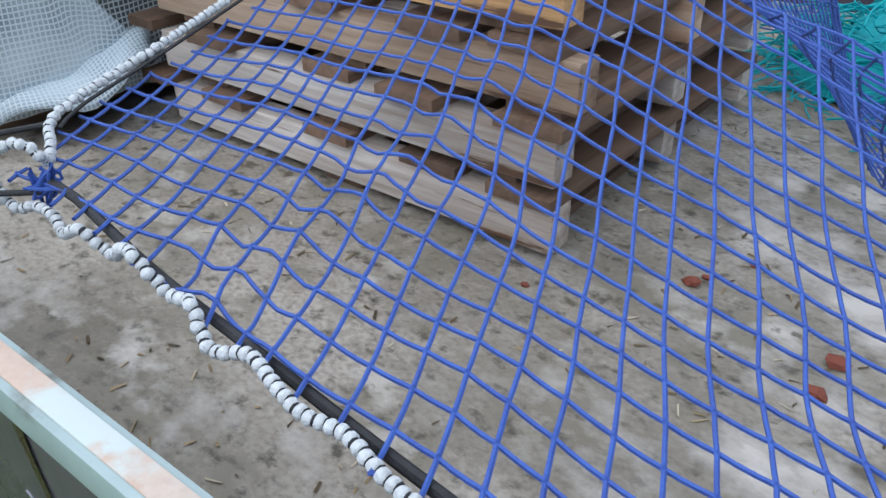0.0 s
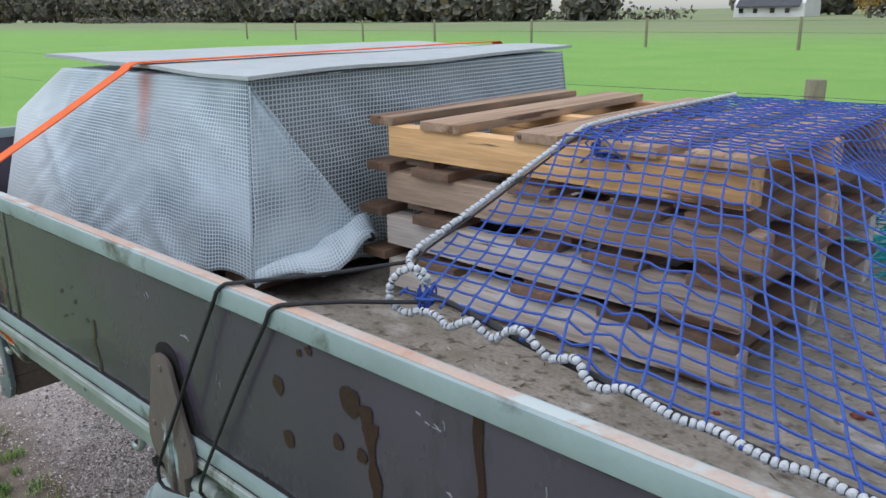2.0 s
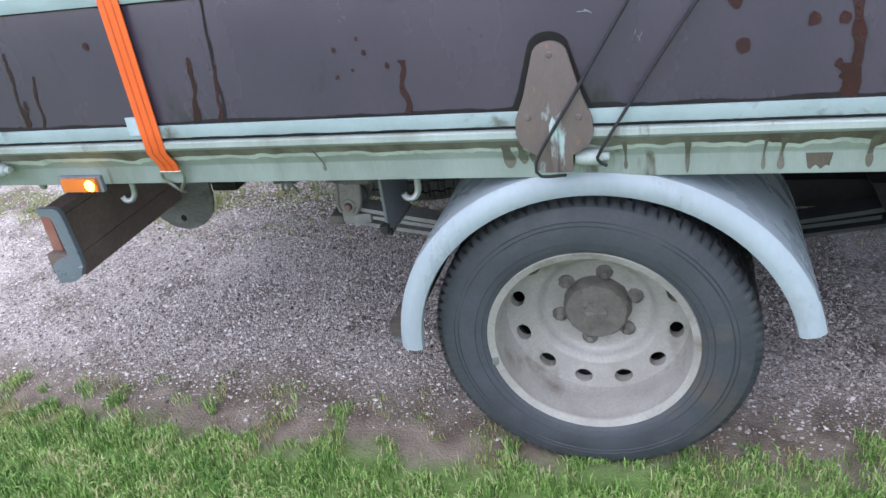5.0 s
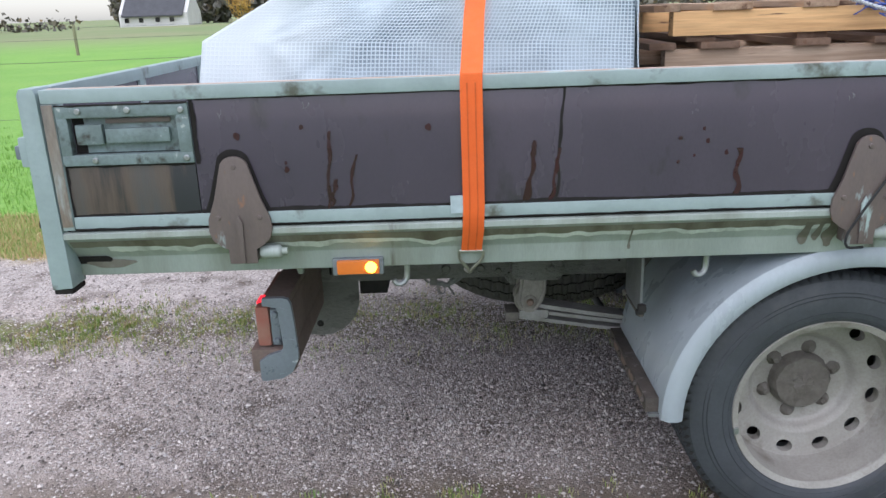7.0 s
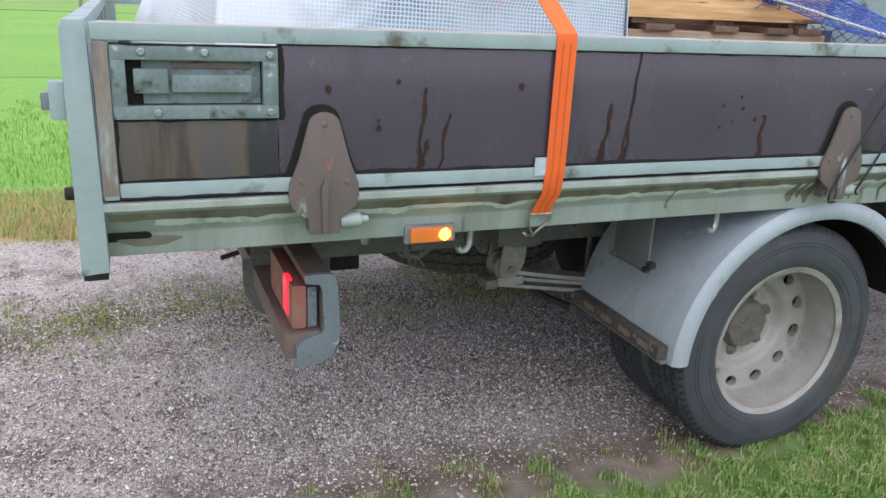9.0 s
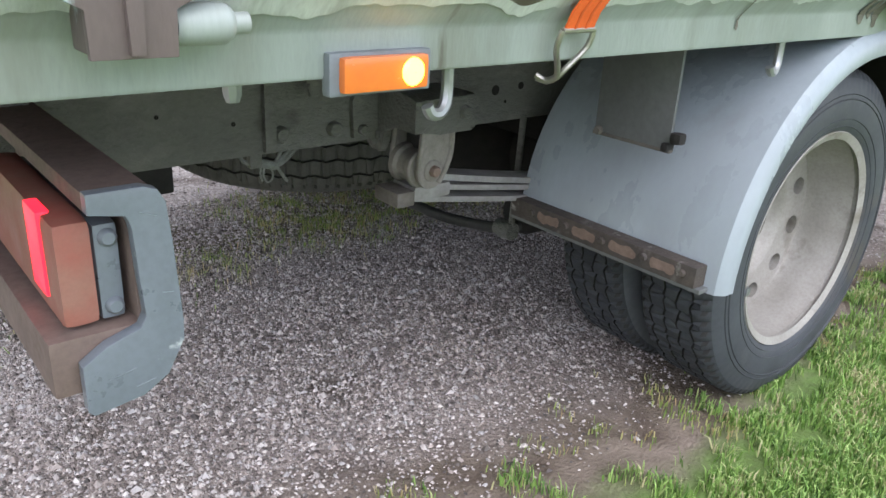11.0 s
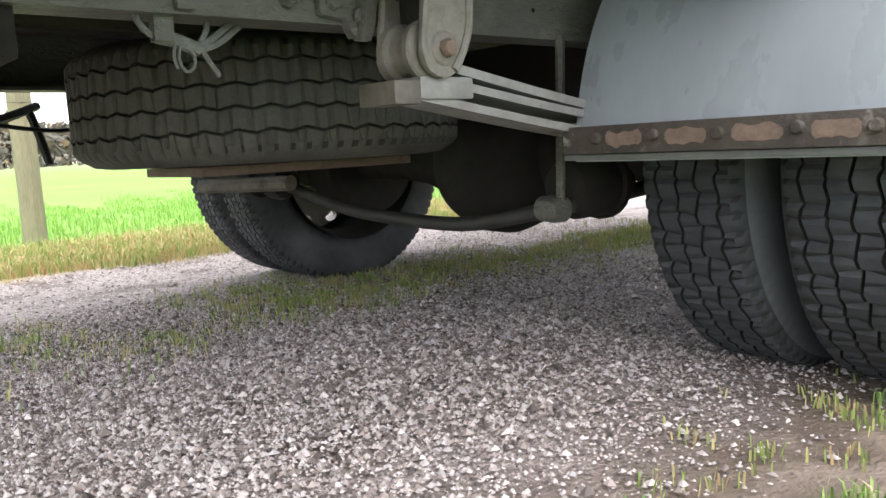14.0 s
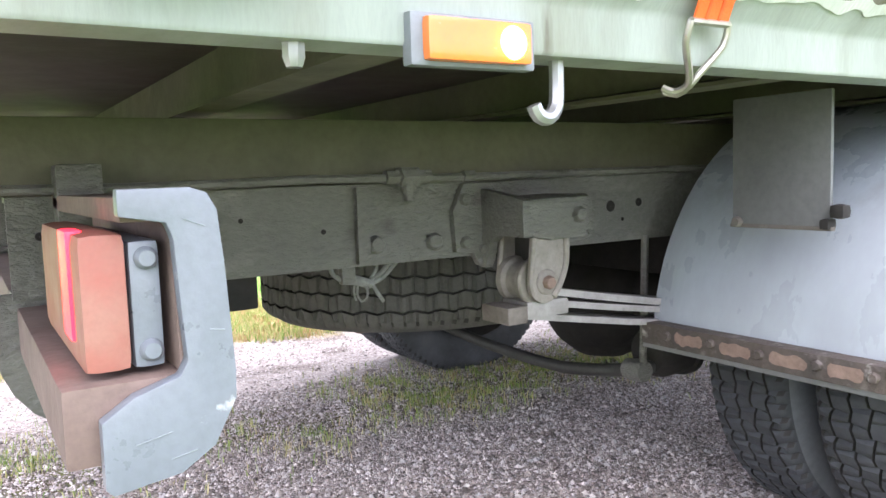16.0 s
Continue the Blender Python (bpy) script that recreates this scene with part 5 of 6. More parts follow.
for y0, y1, s in ((0.175, 0.50, 1), (W - 0.50, W - 0.175, -1)):
    part("bar_arm", box(-1.60, -1.54, (y0 + y1) / 2 + 0.33 * s - 0.03, (y0 + y1) / 2 + 0.33 * s + 0.03, 0.70, 0.80, 0.006), M_CHASSIS, ur)
    lamp = part("rear_lamp", box(-1.634, -1.594, y0, y1, 0.606, 0.728, 0.012), M_LAMPRED, ur, "red rear lamp with lit segment")
    part("lamp_housing", box(-1.593, -1.566, y0 + 0.004, y1, 0.606, 0.720, 0.008), M_UNDER, lamp, "blue-grey lamp housing")
    for zz in (0.622, 0.704):
        part("screw_boss", lathe([(0.0005, -0.006), (0.007, -0.006), (0.010, -0.003), (0.011, 0.004)], 1, (-1.578, y0 + 0.003 if s > 0 else y1, zz), 12), M_UNDER, lamp)
    part("lit_segment", box(-1.6375, -1.622, y0 + 0.045 if s > 0 else y1 - 0.10, y0 + 0.10 if s > 0 else y1 - 0.045, 0.63, 0.7295, 0.004), M_REDLED, lamp)
M_SCRATCHUR = mat("bare_scratch", (0.33, 0.385, 0.41), None, 30, 0.5)
for y0 in (0.1455, W - 0.1455):          # bare scratches on the end plates
    s = -1 if y0 < 1 else 1
    for xa, za, xb, zb in ((-1.602, 0.549, -1.572, 0.555), (-1.574, 0.531, -1.552, 0.535), (-1.535, 0.640, -1.522, 0.638), (-1.552, 0.738, -1.534, 0.731)):
        part("scratch", tube([(xa, y0 + 0.0006 * s, za), ((xa + xb) / 2, y0 + 0.0008 * s, (za + zb) / 2), (xb, y0 + 0.0006 * s, zb)], 0.0004, 4), M_SCRATCHUR, ur)
# round lug plates hanging from the rails
for yy in (0.712, W - 0.712):
    out2 = [(-1.545 + 0.142 * math.cos(a), 0.545 + 0.142 * math.sin(a)) for a in [math.pi * (1 + k / 12) for k in range(13)]] + [(-1.403, 0.62), (-1.687, 0.62)]
    lug = part("lug_plate", prism(out2, 1, yy, yy + 0.012, 0.002), M_CHASSIS, truck, "rounded grey lug plate with a hole")
    part("lug_hole", lathe([(0.0004, -0.0015), (0.012, -0.0015), (0.0125, 0.001)], 1, (-1.55, yy, 0.45), 16), M_SEAM, lug)
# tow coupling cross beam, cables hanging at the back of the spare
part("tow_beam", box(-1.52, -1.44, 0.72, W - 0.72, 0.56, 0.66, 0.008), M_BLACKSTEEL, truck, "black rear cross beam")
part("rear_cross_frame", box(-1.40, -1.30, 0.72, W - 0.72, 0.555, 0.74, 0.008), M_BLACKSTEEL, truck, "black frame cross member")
g = ([], [])
tube(smooth_path([(-1.7, 1.25, 0.45), (-1.31, 1.4, 0.50), (-1.15, 1.62, 0.535), (-1.03, 1.80, 0.575)], 0.04), 0.010, 6, g)
tube([(-1.06, 1.76, 0.57), (-1.045, 1.74, 0.50), (-1.035, 1.72, 0.435)], 0.010, 6, g)
tube([(-1.36, 1.30, 0.56), (-1.36, 1.30, 0.50)], 0.010, 6, g)
tube(smooth_path([(-1.2, 1.60, 0.53), (-1.05, 1.62, 0.51), (-0.9, 1.7, 0.52)], 0.03), 0.005, 6, g)
part("hanging_cable", g, M_BLACKPLASTIC, truck, "black cables hanging below the frame")


# ---- the load ----
def pallet(k, z0, x0, x1, y0, y1, fresh=False):
    """Low pallet: bottom boards, three stringers along x, deck boards across."""
    random.seed(20 + k)
    p = thing("pallet", "fresh yellow pine pallet lying on top of the stack" if fresh else "weathered brown pine pallet in a stack", "pallet", ((x0 + x1) / 2, (y0 + y1) / 2, z0), "stacked pallets")
    hb, hs, hd = 0.0205, 0.079, 0.0225
    for yy in (y0, (y0 + y1) / 2 - 0.03, y1 - 0.062):
        part("stringer", box(x0 + random.uniform(0, 0.012), x1 - random.uniform(0, 0.014), yy, yy + 0.058, z0 + hb, z0 + hb + hs, 0.004), W_STRTOP if fresh else (W_STRGREY if k < 2 else W_STR), p)
    for f in (0.06, 0.46, 0.84):
        xx = x0 + f * (x1 - x0) + random.uniform(-0.03, 0.03)
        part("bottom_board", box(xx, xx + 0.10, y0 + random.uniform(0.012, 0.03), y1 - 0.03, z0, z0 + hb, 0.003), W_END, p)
    z1 = z0 + hb + hs
    for n, (a, b) in enumerate(((-0.375, -0.285), (-0.180, -0.050), (0.115, 0.232), (0.345, 0.472), (0.530, 0.655))):
        jit = 0.0 if fresh else random.uniform(-0.03, 0.03)
        if n == 0 and not fresh:
            jit = random.uniform(-0.035, -0.01)
        b_ = box(a + jit, b + jit, y0 - random.uniform(0.002, 0.022), y1 + random.uniform(-0.05, 0.01), z1, z1 + hd, 0.003, turn=Matrix.Rotation(random.uniform(-0.02, 0.02), 4, "Z"))
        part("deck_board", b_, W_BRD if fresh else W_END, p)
    return p


z = FLOOR
for k in range(4):
    pallet(k, z, (-0.335, -0.325, -0.335, -0.315)[k], (0.672, 0.672, 0.690, 0.672)[k], 0.806 + (0.004, 0.0, 0.006, 0.0)[k], 1.71, k == 3)
    z += 0.1222

# goods under reinforced sheeting, a sheet on top
core = thing("covered_load", "boxy load under milky scrim-reinforced sheeting on the truck bed", "covered load", (-1.0, 1.2, FLOOR))


def cover():
    """The draped sheeting as one folded skin: near side, right end, sloping rear, far side and top."""
    random.seed(3)
    sheets = []

    def patch(a, b, c, d, nu, nv, amp, seed, hem=False, bend=(0, 0)):
        a, b, c, d = map(Vector, (a, b, c, d))
        nrm = (b - a).cross(d - a).normalized()
        verts, uvs, faces = [], [], []
        for j in range(nv + 1):
            for i in range(nu + 1):
                u, v = i / nu, j / nv
                p = (a * (1 - u) + b * u) * (1 - v) + (d * (1 - u) + c * u) * v
                p = p + Vector((-0.155, 0, 0.05)) * (max(0.0, 1 - abs(v - 0.6) / (0.4 if v > 0.6 else 0.6)) * (bend[0] * (1 - u) + bend[1] * u))
                edge = min(1, 6 * min(u, 1 - u)) * min(1, 6 * (1 - v)) * (1 if hem else min(1, 6 * v))
                f = amp * (0.5 * noise.noise((u * 3.2 + seed, v * 2.6, seed)) + 0.9 * (0.3 - abs(noise.noise((u * 8 + v * 3, v * 1.4, seed)))) + 0.45 * (1 - v) ** 1.2 * (0.3 - abs(noise.noise((u * 13 - v * 6, v * 2.2, seed + 3)))) + 0.06 * noise.noise((u * 22, v * 18, seed)))
                q = p + nrm * f * edge
                if hem:
                    q.z += 0.055 * noise.noise((u * 6, seed, 7)) * (1 - v) ** 3 + 0.018 * noise.noise((u * 19, seed, 3)) * (1 - v) ** 4
                verts.append(q)
                uvs.append((u * (b - a).length + seed, v * (d - a).length))
        w = nu + 1
        for j in range(nv):
            for i in range(nu):
                faces.append((j * w + i, j * w + i + 1, (j + 1) * w + i + 1, (j + 1) * w + i))
        sheets.append((verts, faces, uvs))

    T = 1.615
    patch((-1.80, 0.31, 1.10), (-0.50, 0.485, 1.085), (-0.50, 0.52, T), (-1.47, 0.46, T), 90, 50, 0.028, 1.0, True, (1, 0))
    end_at = len(sheets)
    patch((-0.50, 0.485, 1.085), (-0.46, 1.95, 1.10), (-0.56, 1.97, T), (-0.50, 0.52, T), 60, 44, 0.020, 4.0, True)
    end_n = len(sheets[0][1])
    patch((-1.98, 1.95, 1.20), (-1.80, 0.31, 1.10), (-1.47, 0.46, T), (-1.5, 1.97, T), 50, 36, 0.016, 8.0, True, (1, 1))
    patch((-0.46, 1.95, 1.10), (-1.98, 1.95, 1.20), (-1.5, 1.97, T), (-0.56, 1.97, T), 40, 30, 0.012, 11.0, True, (0, 1))
    patch((-0.50, 0.52, T), (-0.56, 1.97, T), (-1.5, 1.97, T), (-1.47, 0.46, T), 20, 20, 0.004, 15.0)
    verts, faces, uvs = [], [], []
    for v, f, u in sheets:
        o = len(verts)
        verts += v
        uvs += u
        faces += [tuple(o + c for c in q) for q in f]
    me = mesh_from("sheeting", verts, faces)
    lay = me.uv_layers.new(name="UVMap")
    for lp in me.loops:
        lay.data[lp.index].uv = uvs[lp.vertex_index]
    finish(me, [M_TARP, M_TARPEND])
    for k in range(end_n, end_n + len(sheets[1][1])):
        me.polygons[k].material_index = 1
    me.transform(Matrix.Translation(-base_of(core)))
    ob = new("sheeting", me)
    ob.parent = core
    ob["label"] = "milky white sheeting with woven scrim grid"
    s = ob.modifiers.new("thick", "SOLIDIFY")
    s.thickness = 0.003
    # loose flap at the foot of the corner
    random.seed(8)
    fv, fu, ff = [], [], []
    for j in range(13):
        for i in range(15):
            u, v = i / 14, j / 12
            fv.append((-0.480 - 0.012 * v + 0.045 * u * (1 - v) + 0.012 * noise.noise((u * 5, v * 4, 2)), 0.480 + 0.42 * u * (1 - v * 0.999) + 0.04 * v, 1.09 + 0.51 * v + 0.045 * u * (1 - v) * noise.noise((u * 6, 2, 2))))
            fu.append((u * 0.5 * (1 - v) + 30, v * 0.54))
    ff = [(j * 15 + i, j * 15 + i + 1, (j + 1) * 15 + i + 1, (j + 1) * 15 + i) for j in range(12) for i in range(14)]
    me2 = mesh_from("loose_flap", fv, ff)
    lay = me2.uv_layers.new(name="UVMap")
    for lp in me2.loops:
        lay.data[lp.index].uv = fu[lp.vertex_index]
    finish(me2, M_TARP)
    me2.transform(Matrix.Translation(-base_of(core)))
    fl = new("loose_flap", me2)
    fl.parent = core
    s = fl.modifiers.new("thick", "SOLIDIFY")
    s.thickness = 0.003
    # free hem flaring out beside the pallets
    hv, hu = [], []
    for j in range(9):
        for i in range(15):
            u, v = i / 14, j / 8
            a = Vector((-0.490, 0.49 + 0.36 * u, 1.100 + 0.10 * u))
            b = Vector((-0.480 + 0.11 * math.sin(math.pi * min(1, u * 1.25) * 0.62), 0.475 + 0.35 * u, 1.082 + 0.075 * u + 0.022 * math.sin(u * 9)))
            q = a.lerp(b, v)
            q.z += 0.030 * math.sin(math.pi * v) + 0.012 * noise.noise((u * 6, v * 4, 9))
            hv.append(q)
            hu.append((u * 0.5 + 40, v * 0.2))
    me3 = mesh_from("free_hem", hv, [(j * 15 + i, j * 15 + i + 1, (j + 1) * 15 + i + 1, (j + 1) * 15 + i) for j in range(8) for i in range(14)])
    lay = me3.uv_layers.new(name="UVMap")
    for lp in me3.loops:
        lay.data[lp.index].uv = hu[lp.vertex_index]
    finish(me3, M_TARP)
    me3.transform(Matrix.Translation(-base_of(core)))
    fh = new("free_hem", me3)
    fh.parent = core
    s = fh.modifiers.new("thick", "SOLIDIFY")
    s.thickness = 0.003
    for p in ((-1.235, 0.385, 1.125), (-0.385, 0.800, 1.168)):
        part("eyelet", lathe([(0.006, -0.004), (0.013, -0.004), (0.014, 0.004), (0.006, 0.004)], 1, p, 16, closed=True), M_BLACKPLASTIC, core)


cover()
for xx in (-1.38, -1.0, -0.70):
    part("bearer", box(xx, xx + 0.10, 0.52, 1.85, FLOOR + 0.001, FLOOR + 0.075, 0.004), W_END, core, "brown timber bearer under the load")
part("front_bearer", box(-1.40, -0.60, 0.545, 0.60, FLOOR + 0.0755, FLOOR + 0.11, 0.004), W_END, core)
part("goods", box(-1.42, -0.58, 0.62, 1.9, FLOOR + 0.112, 1.59, 0.01), M_SUBFLOOR, core)
sb = thing("fibre_sheet", "pale grey fibre sheet lying on the covered load", "building board", (-1.05, 1.2, 1.62))
sv = []
for j in range(13):
    for i in range(17):
        u, v = i / 16, j / 12
        a = Vector((-1.585, 0.455, 0)).lerp(Vector((-0.475, 0.505, 0)), u)
        b = Vector((-1.60, 2.05, 0)).lerp(Vector((-0.565, 2.04, 0)), u)
        q = a.lerp(b, v)
        sv.append((q.x, q.y, 1.627 + 0.010 * noise.noise((u * 3, v * 3, 5)) - 0.012 * u * (1 - v) + 0.020 * (1 - u) * (1 - v)))
bm = bmesh.new()
vs = [bm.verts.new(p) for p in sv]
fs = [bm.faces.new((vs[j * 17 + i], vs[j * 17 + i + 1], vs[(j + 1) * 17 + i + 1], vs[(j + 1) * 17 + i])) for j in range(12) for i in range(16)]
ex = bmesh.ops.extrude_face_region(bm, geom=fs)
bmesh.ops.translate(bm, verts=[e for e in ex["geom"] if isinstance(e, bmesh.types.BMVert)], vec=(0, 0, 0.010))
part("sheet", bm, M_SHEET, sb)

# ratchet strap over the sheet and down to the rail
strap = thing("lashing_strap", "bright orange webbing lashing strap pulled tight over the load", "strap", (-1.02, 0.0, 0.93))


def ribbon(path, width_dir, w, th):
    verts, faces = [], []
    wd = [Vector(d) for d in width_dir]
    fr = frames_along(path)
    n = len(path)
    for i, (p, s, u) in enumerate(fr):
        a = wd[i]
        d = (Vector(path[min(i + 1, n - 1)]) - Vector(path[max(i - 1, 0)])).normalized()
        nn = a.cross(d).normalized()
        for sx, sn in ((-1, -1), (1, -1), (1, 1), (-1, 1)):
            verts.append(Vector(p) + a * (w / 2 * sx) + nn * (th / 2 * sn))
    for i in range(n - 1):
        for j in range(4):
            k = (j + 1) % 4
            faces.append((i * 4 + j, i * 4 + k, (i + 1) * 4 + k, (i + 1) * 4 + j))
    faces += [(0, 1, 2, 3), tuple((n - 1) * 4 + j for j in (3, 2, 1, 0))]
    return verts, faces


sp = [(-1.012, 0.034, 0.922), (-1.010, 0.026, 0.945), (-1.007, -0.003, 0.985), (-1.004, -0.008, 1.05), (-1.004, -0.008, 1.25), (-1.004, -0.008, 1.355), (-1.003, -0.004, 1.376), (-1.001, 0.012, 1.385), (-0.985, 0.23, 1.51), (-0.963, 0.425, 1.628), (-0.961, 0.437, 1.640), (-0.960, 0.46, 1.6465), (-0.96, 1.2, 1.6465), (-0.96, 2.06, 1.6465), (-0.97, 2.10, 1.62), (-0.95, W + 0.01, 1.37), (-0.95, W + 0.01, 0.95)]
part("webbing", ribbon(sp, [(1, 0, 0)] * len(sp), 0.054, 0.003), M_STRAP, strap)
for dx in (-0.010, 0.010):
    q = [(a + dx, b - 0.0018, c) for a, b, c in sp[:6]]
    part("woven_line", ribbon(q, [(1, 0, 0)] * 6, 0.0035, 0.002), M_STRAPPALE, strap)
hk = smooth_path([(-1.042, 0.034, 0.922), (-1.043, 0.040, 0.900), (-1.024, 0.052, 0.870), (-1.018, 0.060, 0.858), (-1.022, 0.074, 0.852), (-1.030, 0.085, 0.858)], 0.010)
hk2 = smooth_path([(-0.982, 0.034, 0.922), (-0.983, 0.040, 0.900), (-1.008, 0.052, 0.870), (-1.014, 0.060, 0.858), (-1.018, 0.074, 0.850), (-1.028, 0.085, 0.854)], 0.010)
g = tube(hk, 0.0042, 8)
tube(hk2, 0.0042, 8, g)
tube([(-1.042, 0.034, 0.922), (-0.982, 0.034, 0.922)], 0.0042, 8, g)
part("wire_hook", g, M_STEELWIRE, strap, "bright bent wire hook")
part("strap_label", box(-1.062, -1.028, -0.0075, -0.0045, 1.035, 1.080, 0.0), mat("pale_label", (0.46, 0.56, 0.60), None, 12, 0.5), strap, "pale blue label tab")

# ---- the net over the pallets ----
ROPE = [(0.392, 0.190, 1.393), (0.410, 0.136, 1.371), (0.432, 0.138, 1.353), (0.455, 0.150, 1.359), (0.487, 0.152, 1.357), (0.512, 0.146, 1.350), (0.538, 0.143, 1.363), (0.560, 0.141, 1.373), (0.575, 0.147, 1.360), (0.592, 0.150, 1.354), (0.620, 0.144, 1.374), (0.645, 0.138, 1.384), (0.664, 0.139, 1.372), (0.684, 0.142, 1.357), (0.705, 0.138, 1.363), (0.729, 0.134, 1.371), (0.748, 0.126, 1.358), (0.768, 0.122, 1.351), (0.800, 0.130, 1.358), (0.835, 0.122, 1.355), (0.870, 0.116, 1.352), (0.905, 0.120, 1.352), (0.940, 0.112, 1.350), (0.975, 0.108, 1.347), (1.01, 0.114, 1.346), (1.05, 0.106, 1.344), (1.10, 0.112, 1.342), (1.16, 0.100, 1.340), (1.23, 0.110, 1.338), (1.31, 0.098, 1.336), (1.41, 0.108, 1.334), (1.53, 0.096, 1.332), (1.67, 0.105, 1.330), (1.81, 0.096, 1.330), (2.0, 0.10, 1.330)]
DIAG = [(0.242, 1.70, 1.522), (0.25, 1.5, 1.524), (0.252, 1.1, 1.526), (0.252, 0.90, 1.522), (0.262, 0.83, 1.515), (0.292, 0.62, 1.475), (0.318, 0.40, 1.426), (0.330, 0.275, 1.399), (0.348, 0.234, 1.389)]


def lerp_line(pts, key, v):
    for a, b in zip(pts, pts[1:]):
        lo, hi = sorted((a[key], b[key]))
        if lo <= v <= hi and hi > lo:
            t = (v - a[key]) / (b[key] - a[key])
            return [a[c] + (b[c] - a[c]) * t for c in range(3)]
    return list(min(pts, key=lambda p: abs(p[key] - v)))


def net_height(x, y):
    front = lerp_line(ROPE[12:], 0, x) if x > 0.637 else (x, 0.15, 1.374)
    yf, zf = front[1], front[2]
    d = max(0.0, x - 0.715)
    yr, zr = 0.80 + 0.16 * d, 1.525 - 0.24 * d - 0.05 * d * d
    if y < yr:
        t = max(0.0, (y - yf) / (yr - yf))
        sag = 0.035 * math.sin(math.pi * t) * (1 + 1.3 * min(1, d))
        zz = zf + (zr - zf) * t - sag
    else:
        zz = zr - max(0, y - yr) * (1.15 * min(1.0, d * 2.2)) - 0.8 * max(0.0, y - 1.69)
    zz = max(zz, 1.09 + 0.05 * noise.noise((x * 3, y * 3, 1)))
    if x < 0.715 and y > 0.79:
        zz = 1.5185 + 0.004 * noise.noise((x * 30, y * 30, 1)) - 1.1 * max(0.0, y - 1.69)
    return zz


def build_net():
    g = ([], [])
    cell = 0.0385
    skew = 0.42

    def left(y):
        return lerp_line(DIAG, 1, y)[0] if y > 0.235 else 0.348 + (0.235 - y) * 1.6

    def pos(i, j):
        y = 0.10 + j * cell * 0.93
        x = 0.24 + i * cell + skew * (0.85 - min(y, 0.95))
        x += 0.010 * noise.noise((i * 0.31, j * 0.31, 4))
        y += 0.010 * noise.noise((i * 0.31, j * 0.31, 9)) + 0.010 * math.sin(i * 0.22)
        return x, y

    ni, nj = 50, 56

    def inside(x, y):
        fy = lerp_line(ROPE[12:], 0, x)[1] if x > 0.637 else (0.15 if x > 0.392 else 9)
        if y > 0.17 and x >= left(y) - 0.004:
            return x < 2.1
        return x >= 0.40 and y > fy - 0.005 and x < 2.1

    def sub(p, q, a):
        t = a / 3
        x, y = p[0] + (q[0] - p[0]) * t, p[1] + (q[1] - p[1]) * t
        return Vector((x, y, net_height(x, y) - 0.0012 * math.sin(math.pi * t)))

    def strands(order):
        for row in order:
            run = []
            for p, q in zip(row, row[1:]):
                for a in range(3):
                    w = sub(p, q, a)
                    if inside(w.x, w.y):
                        run.append(w)
                    else:
                        if len(run) > 2:
                            tube(run, 0.0021, 5, g, False)
                        run = []
            if len(run) > 2:
                tube(run, 0.0021, 5, g, False)

    strands([[pos(i, j) for i in range(-18, ni)] for j in range(nj)])
    strands([[pos(i, j) for j in range(nj)] for i in range(-18, ni)])
    # knots
    for j in range(nj):
        for i in range(-18, ni):
            x, y = pos(i, j)
            if inside(x, y) and y < 1.1:
                zc = net_height(x, y)
                o = len(g[0])
                for d in ((1, 0, 0), (-1, 0, 0), (0, 1, 0), (0, -1, 0), (0, 0, 1), (0, 0, -1)):
                    g[0].append(Vector((x, y, zc)) + Vector(d) * 0.0040)
                for a, b, c in ((0, 2, 4), (2, 1, 4), (1, 3, 4), (3, 0, 4), (2, 0, 5), (1, 2, 5), (3, 1, 5), (0, 3, 5)):
                    g[1].append((o + a, o + b, o + c))
    return g


net = thing("cargo_net", "bright blue knotted cargo net draped over the pallets", "net", (0.8, 0.8, FLOOR))
part("net_mesh", build_net(), M_NET, net, "blue twine mesh")
# bunched twine where the net gathers at the loop and on the pallet edge
random.seed(9)
for c, sd, count in ((Vector((0.448, 0.170, 1.372)), (0.007, 0.008, 0.012), 9), (Vector((0.35, 0.80, 1.495)), (0.024, 0.018, 0.016), 10)):
    g = ([], [])
    tube(smooth_path([c + Vector([random.gauss(0, s) for s in sd]) for _ in range(count * 4)], 0.012), 0.0021, 5, g)
    part("gathered_twine", g, M_NET, net)


def braided(points, r=0.0056, lump=0.0090):
    """White lumpy braid with black twine tied round between the lumps."""
    path = smooth_path(points, 0.0013)
    fr = frames_along(path)
    dist = [0.0]
    for a, b in zip(path, path[1:]):
        dist.append(dist[-1] + (b - a).length)
    total = dist[-1]
    white, black = ([], []), ([], [])
    bend = [p + 0.0012 * math.sin(math.pi * d / lump) * s for (p, s, u), d in zip(fr, dist)]
    tube(bend, lambda t: r * (0.50 + 0.58 * abs(math.sin(math.pi * t * total / lump)) ** 0.7), 9, white)
    tube([p + r * 0.12 * u for p, (_, s, u) in zip(bend, fr)], lambda t: r * (0.82 if abs(math.sin(math.pi * t * total / lump)) < 0.36 else 0.25), 7, black)
    return white, black


